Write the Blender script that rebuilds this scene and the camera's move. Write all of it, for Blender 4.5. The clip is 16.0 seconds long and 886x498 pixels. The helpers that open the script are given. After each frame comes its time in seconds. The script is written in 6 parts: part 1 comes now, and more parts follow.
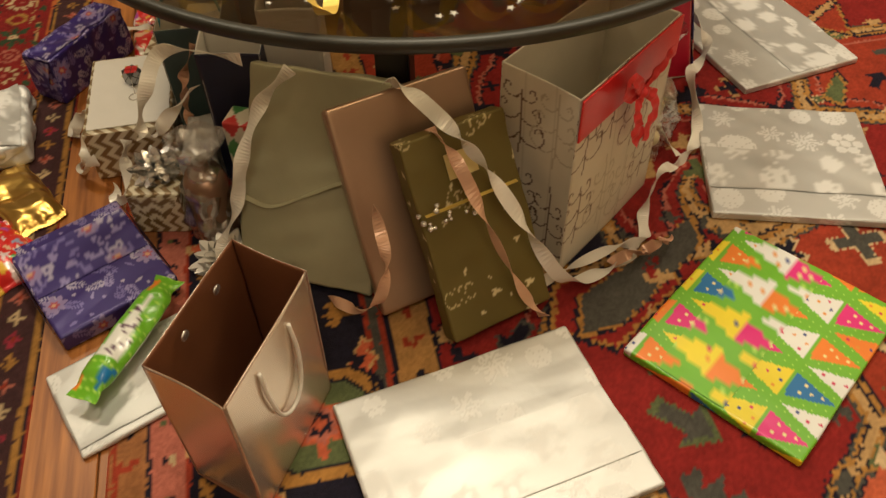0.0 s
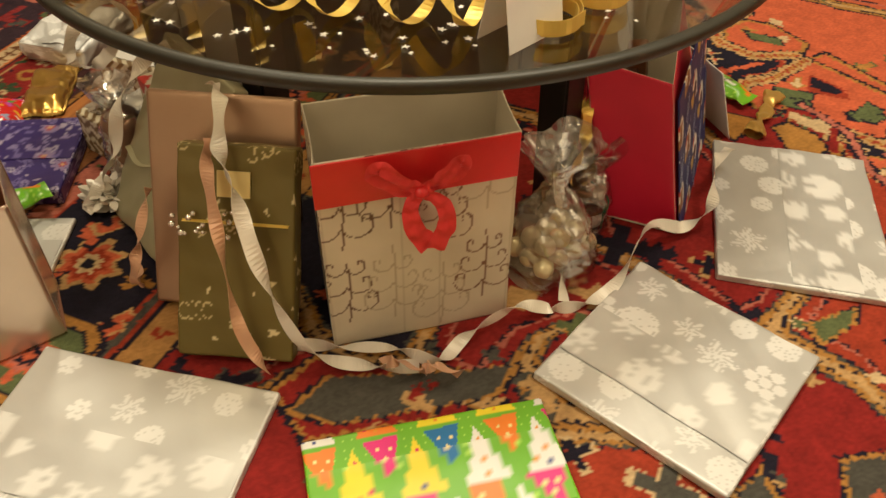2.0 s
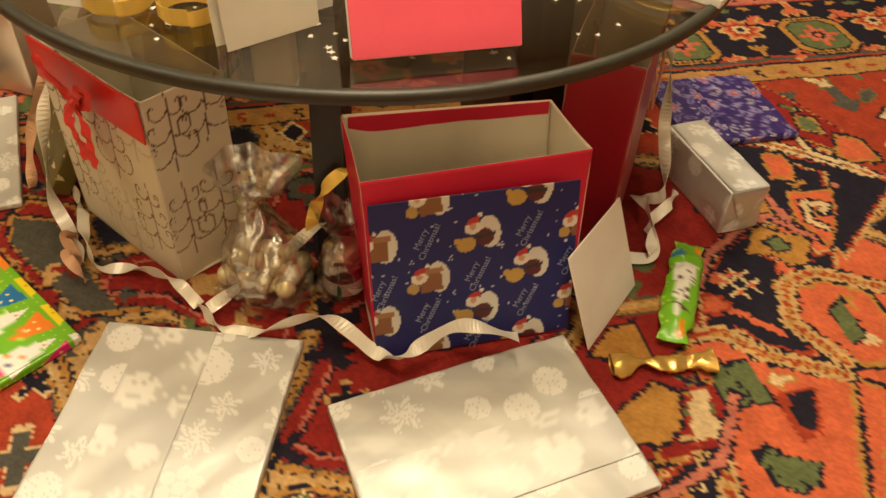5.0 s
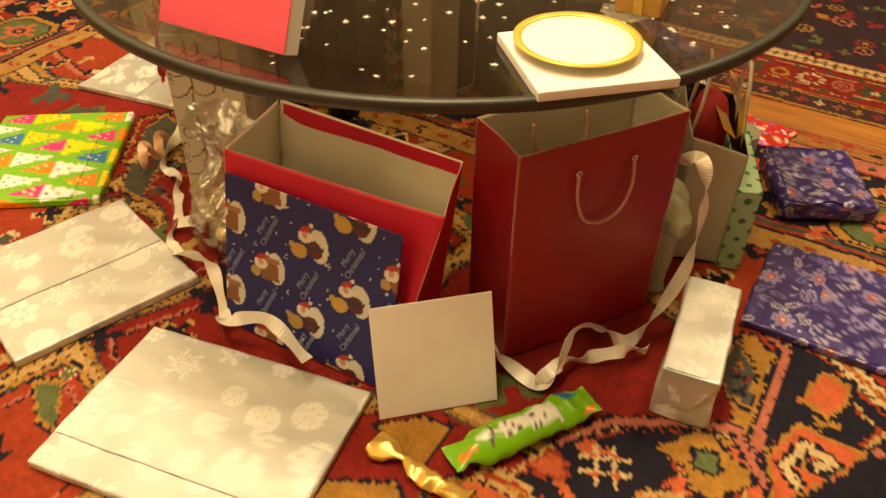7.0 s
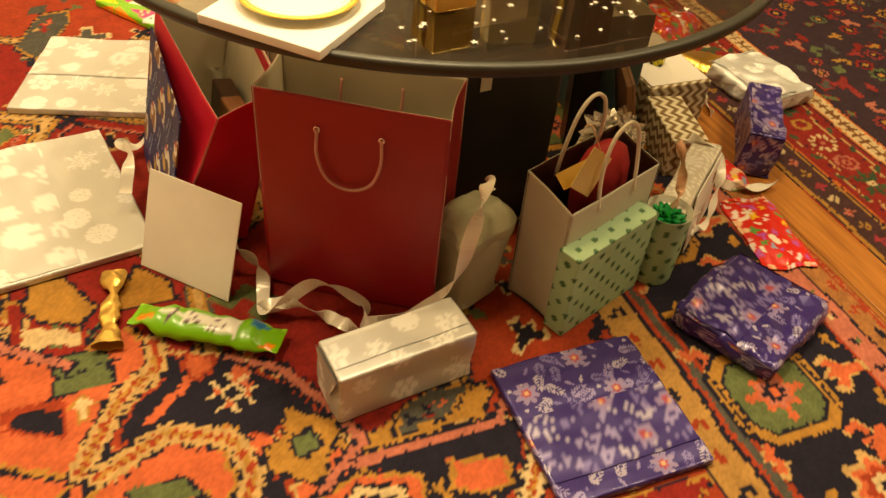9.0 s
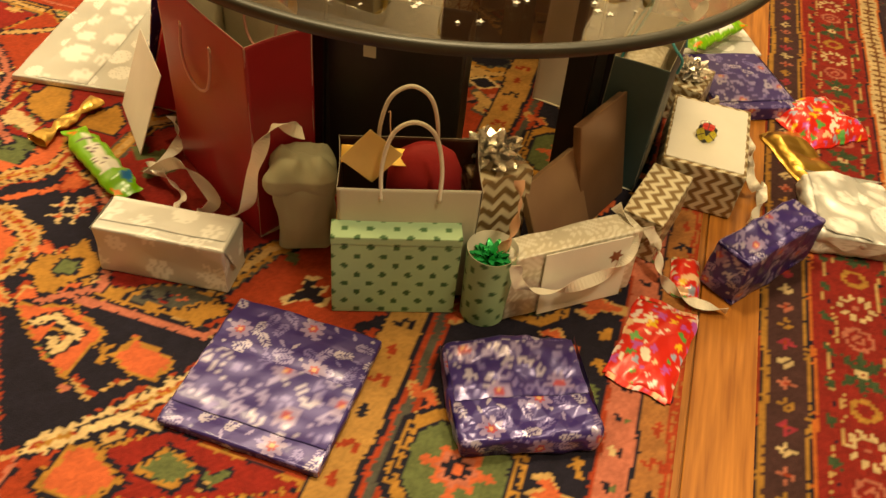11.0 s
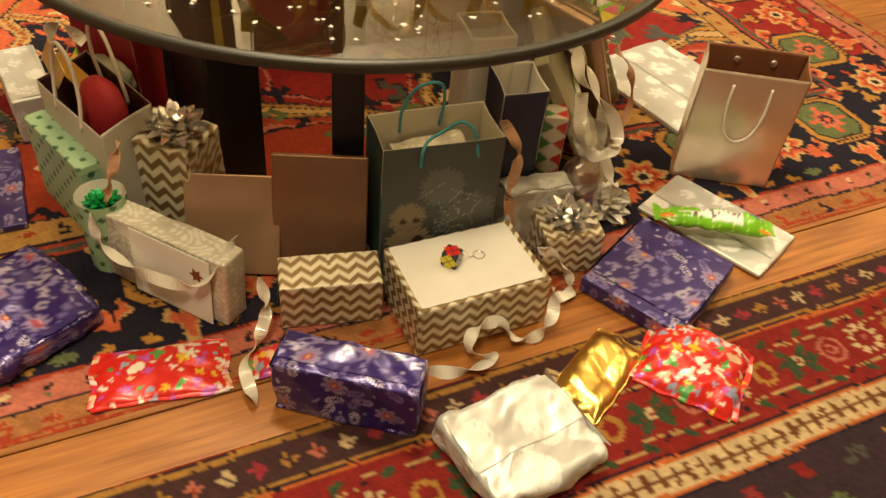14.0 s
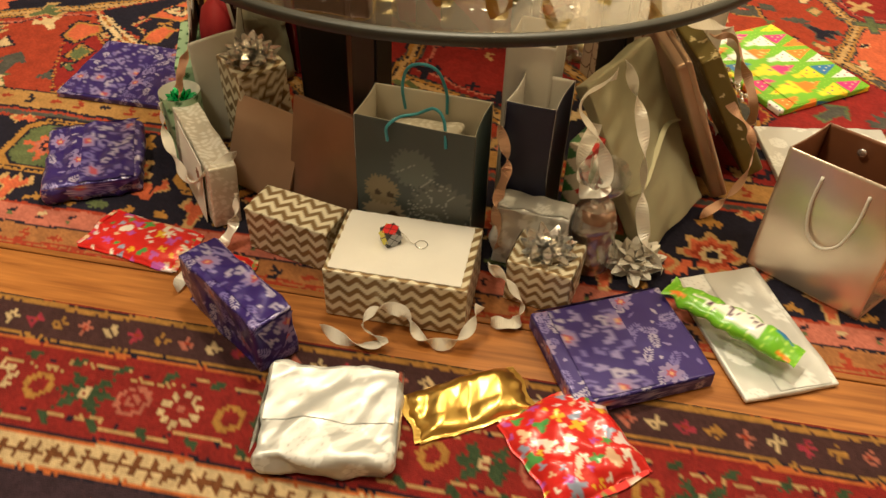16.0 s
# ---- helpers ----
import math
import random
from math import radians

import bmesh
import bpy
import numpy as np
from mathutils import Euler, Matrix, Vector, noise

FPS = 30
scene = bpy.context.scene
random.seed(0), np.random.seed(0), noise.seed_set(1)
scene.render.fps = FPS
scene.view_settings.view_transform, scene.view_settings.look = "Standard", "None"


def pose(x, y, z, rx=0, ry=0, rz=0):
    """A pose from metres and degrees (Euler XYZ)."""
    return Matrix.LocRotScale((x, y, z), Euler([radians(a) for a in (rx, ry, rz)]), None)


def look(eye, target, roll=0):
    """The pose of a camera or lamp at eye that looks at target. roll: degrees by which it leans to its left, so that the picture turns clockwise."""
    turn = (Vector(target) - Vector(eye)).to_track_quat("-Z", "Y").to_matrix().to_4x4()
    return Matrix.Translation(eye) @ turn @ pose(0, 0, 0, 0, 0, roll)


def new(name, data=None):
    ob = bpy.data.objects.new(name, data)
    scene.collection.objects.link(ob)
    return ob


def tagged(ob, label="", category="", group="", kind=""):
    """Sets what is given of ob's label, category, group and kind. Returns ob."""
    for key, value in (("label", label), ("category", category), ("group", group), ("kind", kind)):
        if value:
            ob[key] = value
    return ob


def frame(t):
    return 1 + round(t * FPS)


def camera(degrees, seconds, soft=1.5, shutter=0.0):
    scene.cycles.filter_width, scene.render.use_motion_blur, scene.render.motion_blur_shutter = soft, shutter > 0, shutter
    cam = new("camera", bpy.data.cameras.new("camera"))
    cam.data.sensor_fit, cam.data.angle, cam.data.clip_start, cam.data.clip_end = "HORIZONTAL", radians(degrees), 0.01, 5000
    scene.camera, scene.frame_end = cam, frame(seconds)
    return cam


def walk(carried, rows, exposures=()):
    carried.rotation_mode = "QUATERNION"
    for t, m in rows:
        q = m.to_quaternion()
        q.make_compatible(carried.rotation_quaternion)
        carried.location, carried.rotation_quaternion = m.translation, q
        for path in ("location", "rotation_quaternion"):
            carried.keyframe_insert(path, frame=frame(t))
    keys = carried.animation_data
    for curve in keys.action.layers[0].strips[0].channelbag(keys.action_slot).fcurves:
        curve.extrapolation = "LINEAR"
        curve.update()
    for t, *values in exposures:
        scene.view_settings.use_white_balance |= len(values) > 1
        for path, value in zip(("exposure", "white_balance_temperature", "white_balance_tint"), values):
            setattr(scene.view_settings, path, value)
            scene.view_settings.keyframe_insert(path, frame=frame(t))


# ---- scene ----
cam = camera(57.49, 16.0, soft=1.5)
METRES, EYE, TILT, LEAN, TURN = 6.985, 0.968, 0.0, 0.0, -11.1
ROWS = [
    (0.0, 0.0000, 0.0000, -0.0000, -1.06, -47.41, 0.98),
    (0.5, 0.0265, -0.0025, -0.0006, 8.65, -46.62, -0.57),
    (1.0, 0.0531, 0.0091, -0.0030, 13.63, -44.81, -0.56),
    (1.5, 0.0777, 0.0218, -0.0021, 18.72, -45.20, -1.70),
    (2.0, 0.1041, 0.0409, -0.0065, 33.68, -43.68, -0.47),
    (2.5, 0.1281, 0.0578, -0.0043, 43.15, -44.83, -3.80),
    (3.0, 0.1447, 0.0869, -0.0065, 53.45, -44.43, -3.33),
    (3.5, 0.1631, 0.1158, -0.0057, 64.85, -44.35, -2.92),
    (4.0, 0.1743, 0.1421, -0.0025, 79.14, -43.77, -3.57),
    (4.5, 0.1794, 0.1726, -0.0050, 85.25, -44.11, -2.23),
    (5.0, 0.1812, 0.1984, -0.0048, 88.73, -43.06, -2.43),
    (7.5, 0.1233, 0.3417, -0.0103, 143.49, -39.60, -1.93),
    (8.0, 0.1014, 0.3638, -0.0057, 153.38, -40.88, -3.55),
    (8.5, 0.0679, 0.3799, -0.0050, 161.46, -41.47, -3.89),
    (11.0, -0.0920, 0.3694, -0.0011, 208.51, -44.15, -4.95),
    (11.5, -0.1188, 0.3561, -0.0031, 217.01, -43.00, -4.66),
    (12.0, -0.1411, 0.3385, 0.0003, 225.34, -44.02, -6.02),
    (12.5, -0.1590, 0.3145, -0.0020, 229.95, -44.82, -4.74),
    (13.0, -0.1777, 0.2846, -0.0023, 234.17, -42.82, -3.69),
    (13.5, -0.1907, 0.2556, -0.0010, 244.50, -44.25, -4.20),
    (14.0, -0.2049, 0.2179, 0.0008, 256.95, -42.59, -4.79),
    (14.5, -0.2033, 0.1863, 0.0005, 268.35, -43.40, -4.48),
    (15.0, -0.1975, 0.1595, 0.0015, 275.17, -41.90, -4.07),
    (15.5, -0.1999, 0.1346, -0.0021, 282.75, -41.09, -1.17),
    (16.0, -0.2028, 0.1172, -0.0015, 291.82, -42.36, -1.43),
]
LIGHT = [(0.0, -0.68, 5750, 8), (1.5, -0.40, 5750, 6), (3.5, -0.26, 5750, 6), (5.0, -0.22, 6300, 7), (7.5, 0.0, 7750, 5), (11.0, 0.18, 7750, 2), (14.0, 0.12, 6500, 4), (16.0, 0.08, 5950, 5)]
walk(cam, [(t, pose(0, 0, EYE, TILT, LEAN, TURN) @ pose(METRES * x, METRES * y, METRES * z, 90 + pitch, roll, yaw)) for t, x, y, z, yaw, pitch, roll in ROWS], LIGHT)

# ---- light ----
world = bpy.data.worlds.new("room_air")
scene.world = world
world.use_nodes = True
world.node_tree.nodes["Background"].inputs[0].default_value = (1.0, 0.80, 0.58, 1)
world.node_tree.nodes["Background"].inputs[1].default_value = 0.005


def area_lamp(name, eye, target, size, watts, colour):
    data = bpy.data.lights.new(name, "AREA")
    data.shape, data.size, data.energy, data.color = "DISK", size, watts, colour
    ob = new(name, data)
    ob.matrix_world = look(eye, target)
    return ob


WARM = (1.0, 0.80, 0.52)
area_lamp("ceiling_lamp_light", (0.30, 1.30, 2.46), (0.30, 1.30, 0), 0.45, 50, WARM)
area_lamp("ceiling_lamp_light", (1.25, 1.30, 2.46), (1.25, 1.30, 0), 0.45, 29, WARM)
area_lamp("ceiling_lamp_light", (-0.10, -0.35, 2.46), (-0.10, -0.35, 0), 0.45, 18, WARM)
area_lamp("ceiling_lamp_light", (-0.95, 2.10, 2.46), (-0.95, 2.10, 0), 0.45, 34, WARM)
# two unseen lamps, added to brighten upper walls; the table's glass mirrors the plaster
area_lamp("wall_fill_light", (0.5, -0.85, 1.55), (0.5, -1.60, 2.2), 0.4, 40, WARM)
area_lamp("wall_fill_light", (2.45, 0.80, 1.55), (3.2, 0.80, 2.2), 0.4, 50, WARM)

# ---- materials ----


def shader(name):
    m = bpy.data.materials.new(name)
    m.use_nodes = True
    nt = m.node_tree
    return m, nt.nodes, nt.links, nt.nodes["Principled BSDF"]


def noise_bump(nodes, links, bsdf, scale, strength, distance=0.002, detail=4):
    tex = nodes.new("ShaderNodeTexNoise")
    tex.inputs["Scale"].default_value, tex.inputs["Detail"].default_value = scale, detail
    co = nodes.new("ShaderNodeTexCoord")
    links.new(co.outputs["Object"], tex.inputs["Vector"])
    bump = nodes.new("ShaderNodeBump")
    bump.inputs["Strength"].default_value, bump.inputs["Distance"].default_value = strength, distance
    links.new(tex.outputs["Fac"], bump.inputs["Height"])
    links.new(bump.outputs["Normal"], bsdf.inputs["Normal"])
    return tex, co


def painted(name, rough=0.4, metal=1.0, bump=0.15, scale=220, coat=0.0, sheen=0.0, vary=0.08):
    """A material that takes its colour from the woven or printed pattern of the mesh; alpha is the share of foil."""
    m, nodes, links, bsdf = shader(name)
    col = nodes.new("ShaderNodeVertexColor")
    col.layer_name = "Col"
    tex, co = noise_bump(nodes, links, bsdf, scale, bump)
    big = nodes.new("ShaderNodeTexNoise")
    big.inputs["Scale"].default_value, big.inputs["Detail"].default_value = scale / 14, 5
    links.new(co.outputs["Object"], big.inputs["Vector"])
    hsv = nodes.new("ShaderNodeHueSaturation")
    rng = nodes.new("ShaderNodeMapRange")
    rng.inputs["From Min"].default_value, rng.inputs["From Max"].default_value = 0.3, 0.7
    rng.inputs["To Min"].default_value, rng.inputs["To Max"].default_value = 1 - vary, 1 + vary
    links.new(big.outputs["Fac"], rng.inputs["Value"])
    links.new(rng.outputs["Result"], hsv.inputs["Value"])
    links.new(col.outputs["Color"], hsv.inputs["Color"])
    links.new(hsv.outputs["Color"], bsdf.inputs["Base Color"])
    mul = nodes.new("ShaderNodeMath")
    mul.operation = "MULTIPLY"
    mul.inputs[1].default_value = metal
    links.new(col.outputs["Alpha"], mul.inputs[0])
    links.new(mul.outputs[0], bsdf.inputs["Metallic"])
    r2 = nodes.new("ShaderNodeMapRange")
    r2.inputs["To Min"].default_value, r2.inputs["To Max"].default_value = rough * 0.8, min(1, rough * 1.25)
    links.new(big.outputs["Fac"], r2.inputs["Value"])
    links.new(r2.outputs["Result"], bsdf.inputs["Roughness"])
    bsdf.inputs["Coat Weight"].default_value = coat
    bsdf.inputs["Coat Roughness"].default_value = 0.15
    bsdf.inputs["Sheen Weight"].default_value = sheen
    return m


def plain(name, colour, rough=0.5, metal=0.0, bump=0.1, scale=150, vary=0.12, coat=0.0):
    m, nodes, links, bsdf = shader(name)
    tex, co = noise_bump(nodes, links, bsdf, scale, bump)
    big = nodes.new("ShaderNodeTexNoise")
    big.inputs["Scale"].default_value, big.inputs["Detail"].default_value = scale / 12, 6
    links.new(co.outputs["Object"], big.inputs["Vector"])
    ramp = nodes.new("ShaderNodeValToRGB")
    ramp.color_ramp.elements[0].position, ramp.color_ramp.elements[1].position = 0.3, 0.7
    ramp.color_ramp.elements[0].color = (*[c * (1 - vary) for c in colour], 1)
    ramp.color_ramp.elements[1].color = (*[min(1, c * (1 + vary)) for c in colour], 1)
    links.new(big.outputs["Fac"], ramp.inputs["Fac"])
    links.new(ramp.outputs["Color"], bsdf.inputs["Base Color"])
    bsdf.inputs["Roughness"].default_value, bsdf.inputs["Metallic"].default_value = rough, metal
    bsdf.inputs["Coat Weight"].default_value = coat
    return m


def clear_film(name, share, tint=(1, 1, 1), rough=0.08):
    m = bpy.data.materials.new(name)
    m.use_nodes = True
    nodes, links = m.node_tree.nodes, m.node_tree.links
    nodes.remove(nodes["Principled BSDF"])
    tr, gl, mix = nodes.new("ShaderNodeBsdfTransparent"), nodes.new("ShaderNodeBsdfGlossy"), nodes.new("ShaderNodeMixShader")
    tr.inputs["Color"].default_value = (*tint, 1)
    gl.inputs["Roughness"].default_value = rough
    tex = nodes.new("ShaderNodeTexNoise")
    tex.inputs["Scale"].default_value = 60
    co = nodes.new("ShaderNodeTexCoord")
    links.new(co.outputs["Object"], tex.inputs["Vector"])
    bump = nodes.new("ShaderNodeBump")
    bump.inputs["Strength"].default_value, bump.inputs["Distance"].default_value = 0.5, 0.004
    links.new(tex.outputs["Fac"], bump.inputs["Height"])
    links.new(bump.outputs["Normal"], gl.inputs["Normal"])
    mix.inputs["Fac"].default_value = share
    links.new(tr.outputs[0], mix.inputs[1])
    links.new(gl.outputs[0], mix.inputs[2])
    links.new(mix.outputs[0], nodes["Material Output"].inputs["Surface"])
    return m


RUG = painted("woven_wool", rough=0.95, metal=0, bump=0.6, scale=420, vary=0.16)
RUG.node_tree.nodes["Principled BSDF"].inputs["Specular IOR Level"].default_value = 0.12
FOIL = painted("foil_gift_wrap", rough=0.46, metal=0.66, bump=0.08, scale=90, vary=0.03)
PAPER = painted("printed_gift_wrap", rough=0.38, bump=0.08, scale=120, coat=0.2)
SATIN = painted("printed_card", rough=0.55, bump=0.06, scale=160)
GLOSSY = painted("shiny_printed_film", rough=0.30, bump=0.12, scale=70, coat=0.12)
WHITE = plain("white_card", (0.78, 0.76, 0.72), 0.6, vary=0.04)
CREAM = plain("cream_card_lining", (0.66, 0.62, 0.52), 0.7, vary=0.06)
RED_CARD = plain("dark_red_card", (0.30, 0.012, 0.025), 0.38, vary=0.08)
BRIGHT_RED = plain("bright_red_card", (0.62, 0.012, 0.055), 0.45, vary=0.06)
RED_SATIN = plain("red_ribbon_satin", (0.62, 0.02, 0.02), 0.35, vary=0.1)
RED_SHEER = plain("sheer_red_organza", (0.68, 0.035, 0.035), 0.6, bump=0.2, scale=300, vary=0.15)
PINK = plain("pink_card", (0.85, 0.10, 0.16), 0.5, vary=0.04)
BLACK = plain("black_lacquer", (0.012, 0.010, 0.010), 0.35, vary=0.2)
PALE_BLUE = plain("pale_blue_ink", (0.26, 0.30, 0.46), 0.5, vary=0.1)
NAVY = plain("navy_card", (0.012, 0.014, 0.045), 0.5, vary=0.15)
COPPER = plain("copper_metallic_card", (0.46, 0.31, 0.21), 0.33, 0.7, bump=0.05, vary=0.06)
COPPER_DARK = plain("dark_copper_card", (0.31, 0.185, 0.12), 0.36, 0.6, bump=0.05, vary=0.1)
KHAKI = plain("khaki_pearl_paper", (0.36, 0.34, 0.22), 0.42, 0.25, bump=0.05, vary=0.06)
BRONZE = plain("bronze_mirror_card", (0.74, 0.62, 0.50), 0.27, 0.72, bump=0.03, vary=0.05)
BROWN_IN = plain("brown_card_lining", (0.20, 0.075, 0.03), 0.5, vary=0.12)
GOLD = plain("gold_foil", (0.80, 0.52, 0.14), 0.30, 0.75, bump=0.2, scale=60, vary=0.08)
GOLD_RIBBON = plain("gold_ribbon", (0.86, 0.62, 0.13), 0.32, 0.45, bump=0.05, vary=0.05)
SILVER_RIBBON = plain("silver_ribbon", (0.80, 0.76, 0.68), 0.32, 0.15, bump=0.04, vary=0.05)
COPPER_RIBBON = plain("rose_gold_ribbon", (0.66, 0.40, 0.26), 0.32, 0.25, bump=0.04, vary=0.05)
SILVER = plain("silver_metal", (0.92, 0.90, 0.86), 0.18, 0.9, bump=0.05, vary=0.05)
GREEN_BOW = plain("green_metallic_film", (0.02, 0.42, 0.12), 0.25, 0.4, bump=0.04, vary=0.1)
ROPE = plain("white_cord", (0.74, 0.70, 0.62), 0.6, bump=0.5, scale=400, vary=0.1)
PINK_CORD = plain("pale_pink_cord", (0.60, 0.30, 0.27), 0.6, bump=0.5, scale=400, vary=0.1)
BLUE_CORD = plain("light_blue_cord", (0.05, 0.32, 0.42), 0.5, bump=0.5, scale=400, vary=0.1)
GREY_PAPER = plain("pale_grey_paper", (0.50, 0.48, 0.40), 0.6, vary=0.06)
SAGE = plain("sage_tissue_paper", (0.40, 0.41, 0.30), 0.65, bump=0.3, scale=80, vary=0.08)
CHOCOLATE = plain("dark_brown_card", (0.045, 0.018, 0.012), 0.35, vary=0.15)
WOOD = plain("oiled_oak", (0.30, 0.125, 0.036), 0.42, bump=0.12, scale=60, vary=0.2)


def plank_wood(name):
    """Oak with long grain; each plank takes a tone of its own."""
    m, nodes, links, bsdf = shader(name)
    co, mp, tex = nodes.new("ShaderNodeTexCoord"), nodes.new("ShaderNodeMapping"), nodes.new("ShaderNodeTexNoise")
    mp.inputs["Scale"].default_value = (60, 3.0, 1)
    tex.inputs["Scale"].default_value, tex.inputs["Detail"].default_value = 1.6, 6
    links.new(co.outputs["Object"], mp.inputs["Vector"])
    links.new(mp.outputs["Vector"], tex.inputs["Vector"])
    ramp, info, hsv, rng = nodes.new("ShaderNodeValToRGB"), nodes.new("ShaderNodeObjectInfo"), nodes.new("ShaderNodeHueSaturation"), nodes.new("ShaderNodeMapRange")
    ramp.color_ramp.elements[0].position, ramp.color_ramp.elements[1].position = 0.35, 0.7
    ramp.color_ramp.elements[0].color, ramp.color_ramp.elements[1].color = (0.24, 0.080, 0.014, 1), (0.45, 0.175, 0.036, 1)
    rng.inputs["To Min"].default_value, rng.inputs["To Max"].default_value = 0.8, 1.2
    links.new(tex.outputs["Fac"], ramp.inputs["Fac"])
    links.new(info.outputs["Random"], rng.inputs["Value"])
    links.new(rng.outputs["Result"], hsv.inputs["Value"])
    links.new(ramp.outputs["Color"], hsv.inputs["Color"])
    links.new(hsv.outputs["Color"], bsdf.inputs["Base Color"])
    bsdf.inputs["Roughness"].default_value = 0.4
    bump = nodes.new("ShaderNodeBump")
    bump.inputs["Strength"].default_value, bump.inputs["Distance"].default_value = 0.15, 0.001
    links.new(tex.outputs["Fac"], bump.inputs["Height"])
    links.new(bump.outputs["Normal"], bsdf.inputs["Normal"])
    return m


PLANK = plank_wood("oiled_oak_planks")
PAINT = plain("warm_wall_paint", (0.46, 0.40, 0.31), 0.85, vary=0.04)
CEILING = plain("white_ceiling_paint", (0.60, 0.57, 0.51), 0.9, vary=0.03)
TEAL = plain("dark_teal_card", (0.045, 0.085, 0.095), 0.42, vary=0.1)
RIM = plain("smoked_glass_edge", (0.028, 0.026, 0.018), 0.45, vary=0.15)
FILM = clear_film("clear_cellophane", 0.48, rough=0.22)
CUPFILM = clear_film("clear_glassware", 0.22)
GREEN_TAPE = plain("green_ribbon", (0.02, 0.25, 0.14), 0.4, vary=0.1)
YELLOW = plain("yellow_plastic", (0.70, 0.62, 0.03), 0.35, vary=0.05)
RED_PLASTIC = plain("red_plastic", (0.60, 0.02, 0.02), 0.35, vary=0.05)
DARK_PLASTIC = plain("black_plastic", (0.02, 0.02, 0.02), 0.4, vary=0.05)
GREY_PLASTIC = plain("grey_plastic", (0.35, 0.36, 0.38), 0.4, vary=0.05)
BURGUNDY = plain("burgundy_felt", (0.34, 0.012, 0.02), 0.7, bump=0.3, vary=0.1)
GOLD_TAG = plain("pale_gold_card", (0.76, 0.62, 0.26), 0.4, 0.25, vary=0.1)
PALE_GOLD = plain("pale_gold_foil", (0.80, 0.71, 0.45), 0.3, 0.45, bump=0.2, scale=120, vary=0.12)
SNOW = plain("brown_glitter_card", (0.22, 0.05, 0.015), 0.5, 0.2, vary=0.2)


GLASS = clear_film("smoky_glass", 0.20, (0.76, 0.72, 0.64), 0.012)
GLASS.node_tree.nodes["Bump"].inputs["Strength"].default_value = 0.004

# ---- mesh helpers ----


def mesh_object(name, verts, faces, mat, parent=None, label="", cols=None, smooth=True):
    me = bpy.data.meshes.new(name)
    me.from_pydata([tuple(v) for v in np.asarray(verts, float).tolist()], [], np.asarray(faces).tolist() if isinstance(faces, np.ndarray) else faces)
    if smooth:
        me.polygons.foreach_set("use_smooth", [True] * len(me.polygons))
    if cols is not None:
        layer = me.color_attributes.new("Col", "FLOAT_COLOR", "POINT")
        layer.data.foreach_set("color", np.asarray(cols, np.float32).ravel())
    me.materials.append(mat)
    ob = new(name, me)
    if parent:
        ob.parent = parent
    if label:
        ob["label"] = label
    return ob


def part(name, bm, mat, parent=None, label="", smooth=False):
    me = bpy.data.meshes.new(name)
    bm.to_mesh(me)
    bm.free()
    if smooth:
        me.polygons.foreach_set("use_smooth", [True] * len(me.polygons))
    me.materials.append(mat)
    ob = new(name, me)
    if parent:
        ob.parent = parent
    if label:
        ob["label"] = label
    return ob


def thing(name, label, category, m=None, group="", kind=""):
    ob = new(name)
    if m is not None:
        ob.matrix_basis = m
    return tagged(ob, label, category, group, kind)


def quads(nu, nv, start=0):
    i, j = np.meshgrid(np.arange(nu - 1), np.arange(nv - 1), indexing="ij")
    a = (i * nv + j).ravel() + start
    return np.stack([a, a + nv, a + nv + 1, a + 1], -1)


def ticks(half, r, step):
    n = max(2, int(2 * half / step))
    e = [half - r * k for k in (0, 0.35, 0.7, 1)]
    return np.unique(np.round(np.concatenate([np.linspace(-half + r, half - r, n), e, [-x for x in e]]), 6))


def box_grid(L, W, H, step=0.004, r=0.003):
    """A box of gridded faces with rounded edges, its base at z = 0: points, faces, wrap coordinates and normals."""
    h = np.array([L, W, H]) / 2
    r = min(r, *(h * 0.9))
    tx, ty, tz = ticks(h[0], r, step), ticks(h[1], r, step), ticks(h[2], r, step)
    V, F, U, n0 = [], [], [], 0
    for a, b, c, ta, tb in ((0, 1, 2, tx, ty), (0, 2, 1, tx, tz), (1, 2, 0, ty, tz)):
        for s in (-1, 1):
            A, B = np.meshgrid(ta, tb, indexing="ij")
            p = np.zeros((A.size, 3))
            p[:, a], p[:, b], p[:, c] = A.ravel(), B.ravel(), s * h[c]
            if c == 2:
                u, v = p[:, 0], p[:, 1] + (0 if s > 0 else W + H)
            elif c == 1:
                u, v = p[:, 0], s * (h[1] + h[2] - p[:, 2])
            else:
                u, v = s * (h[0] + h[2] - p[:, 2]), p[:, 1]
            f = quads(len(ta), len(tb), n0)
            flip = (s > 0) ^ (c == 1)
            F.append(f if flip else f[:, ::-1])
            V.append(p)
            U.append(np.stack([u, v], -1))
            n0 += len(p)
    V, U, F = np.concatenate(V), np.concatenate(U), np.concatenate(F)
    inner = h - r
    q = np.clip(V, -inner, inner)
    d = V - q
    N = d / np.maximum(np.linalg.norm(d, axis=1, keepdims=True), 1e-9)
    V = q + r * N + [0, 0, h[2]]
    _, first, back = np.unique(np.round(V, 5), axis=0, return_index=True, return_inverse=True)
    back = back.ravel()
    return V[first], back[F], U[first], N[first]


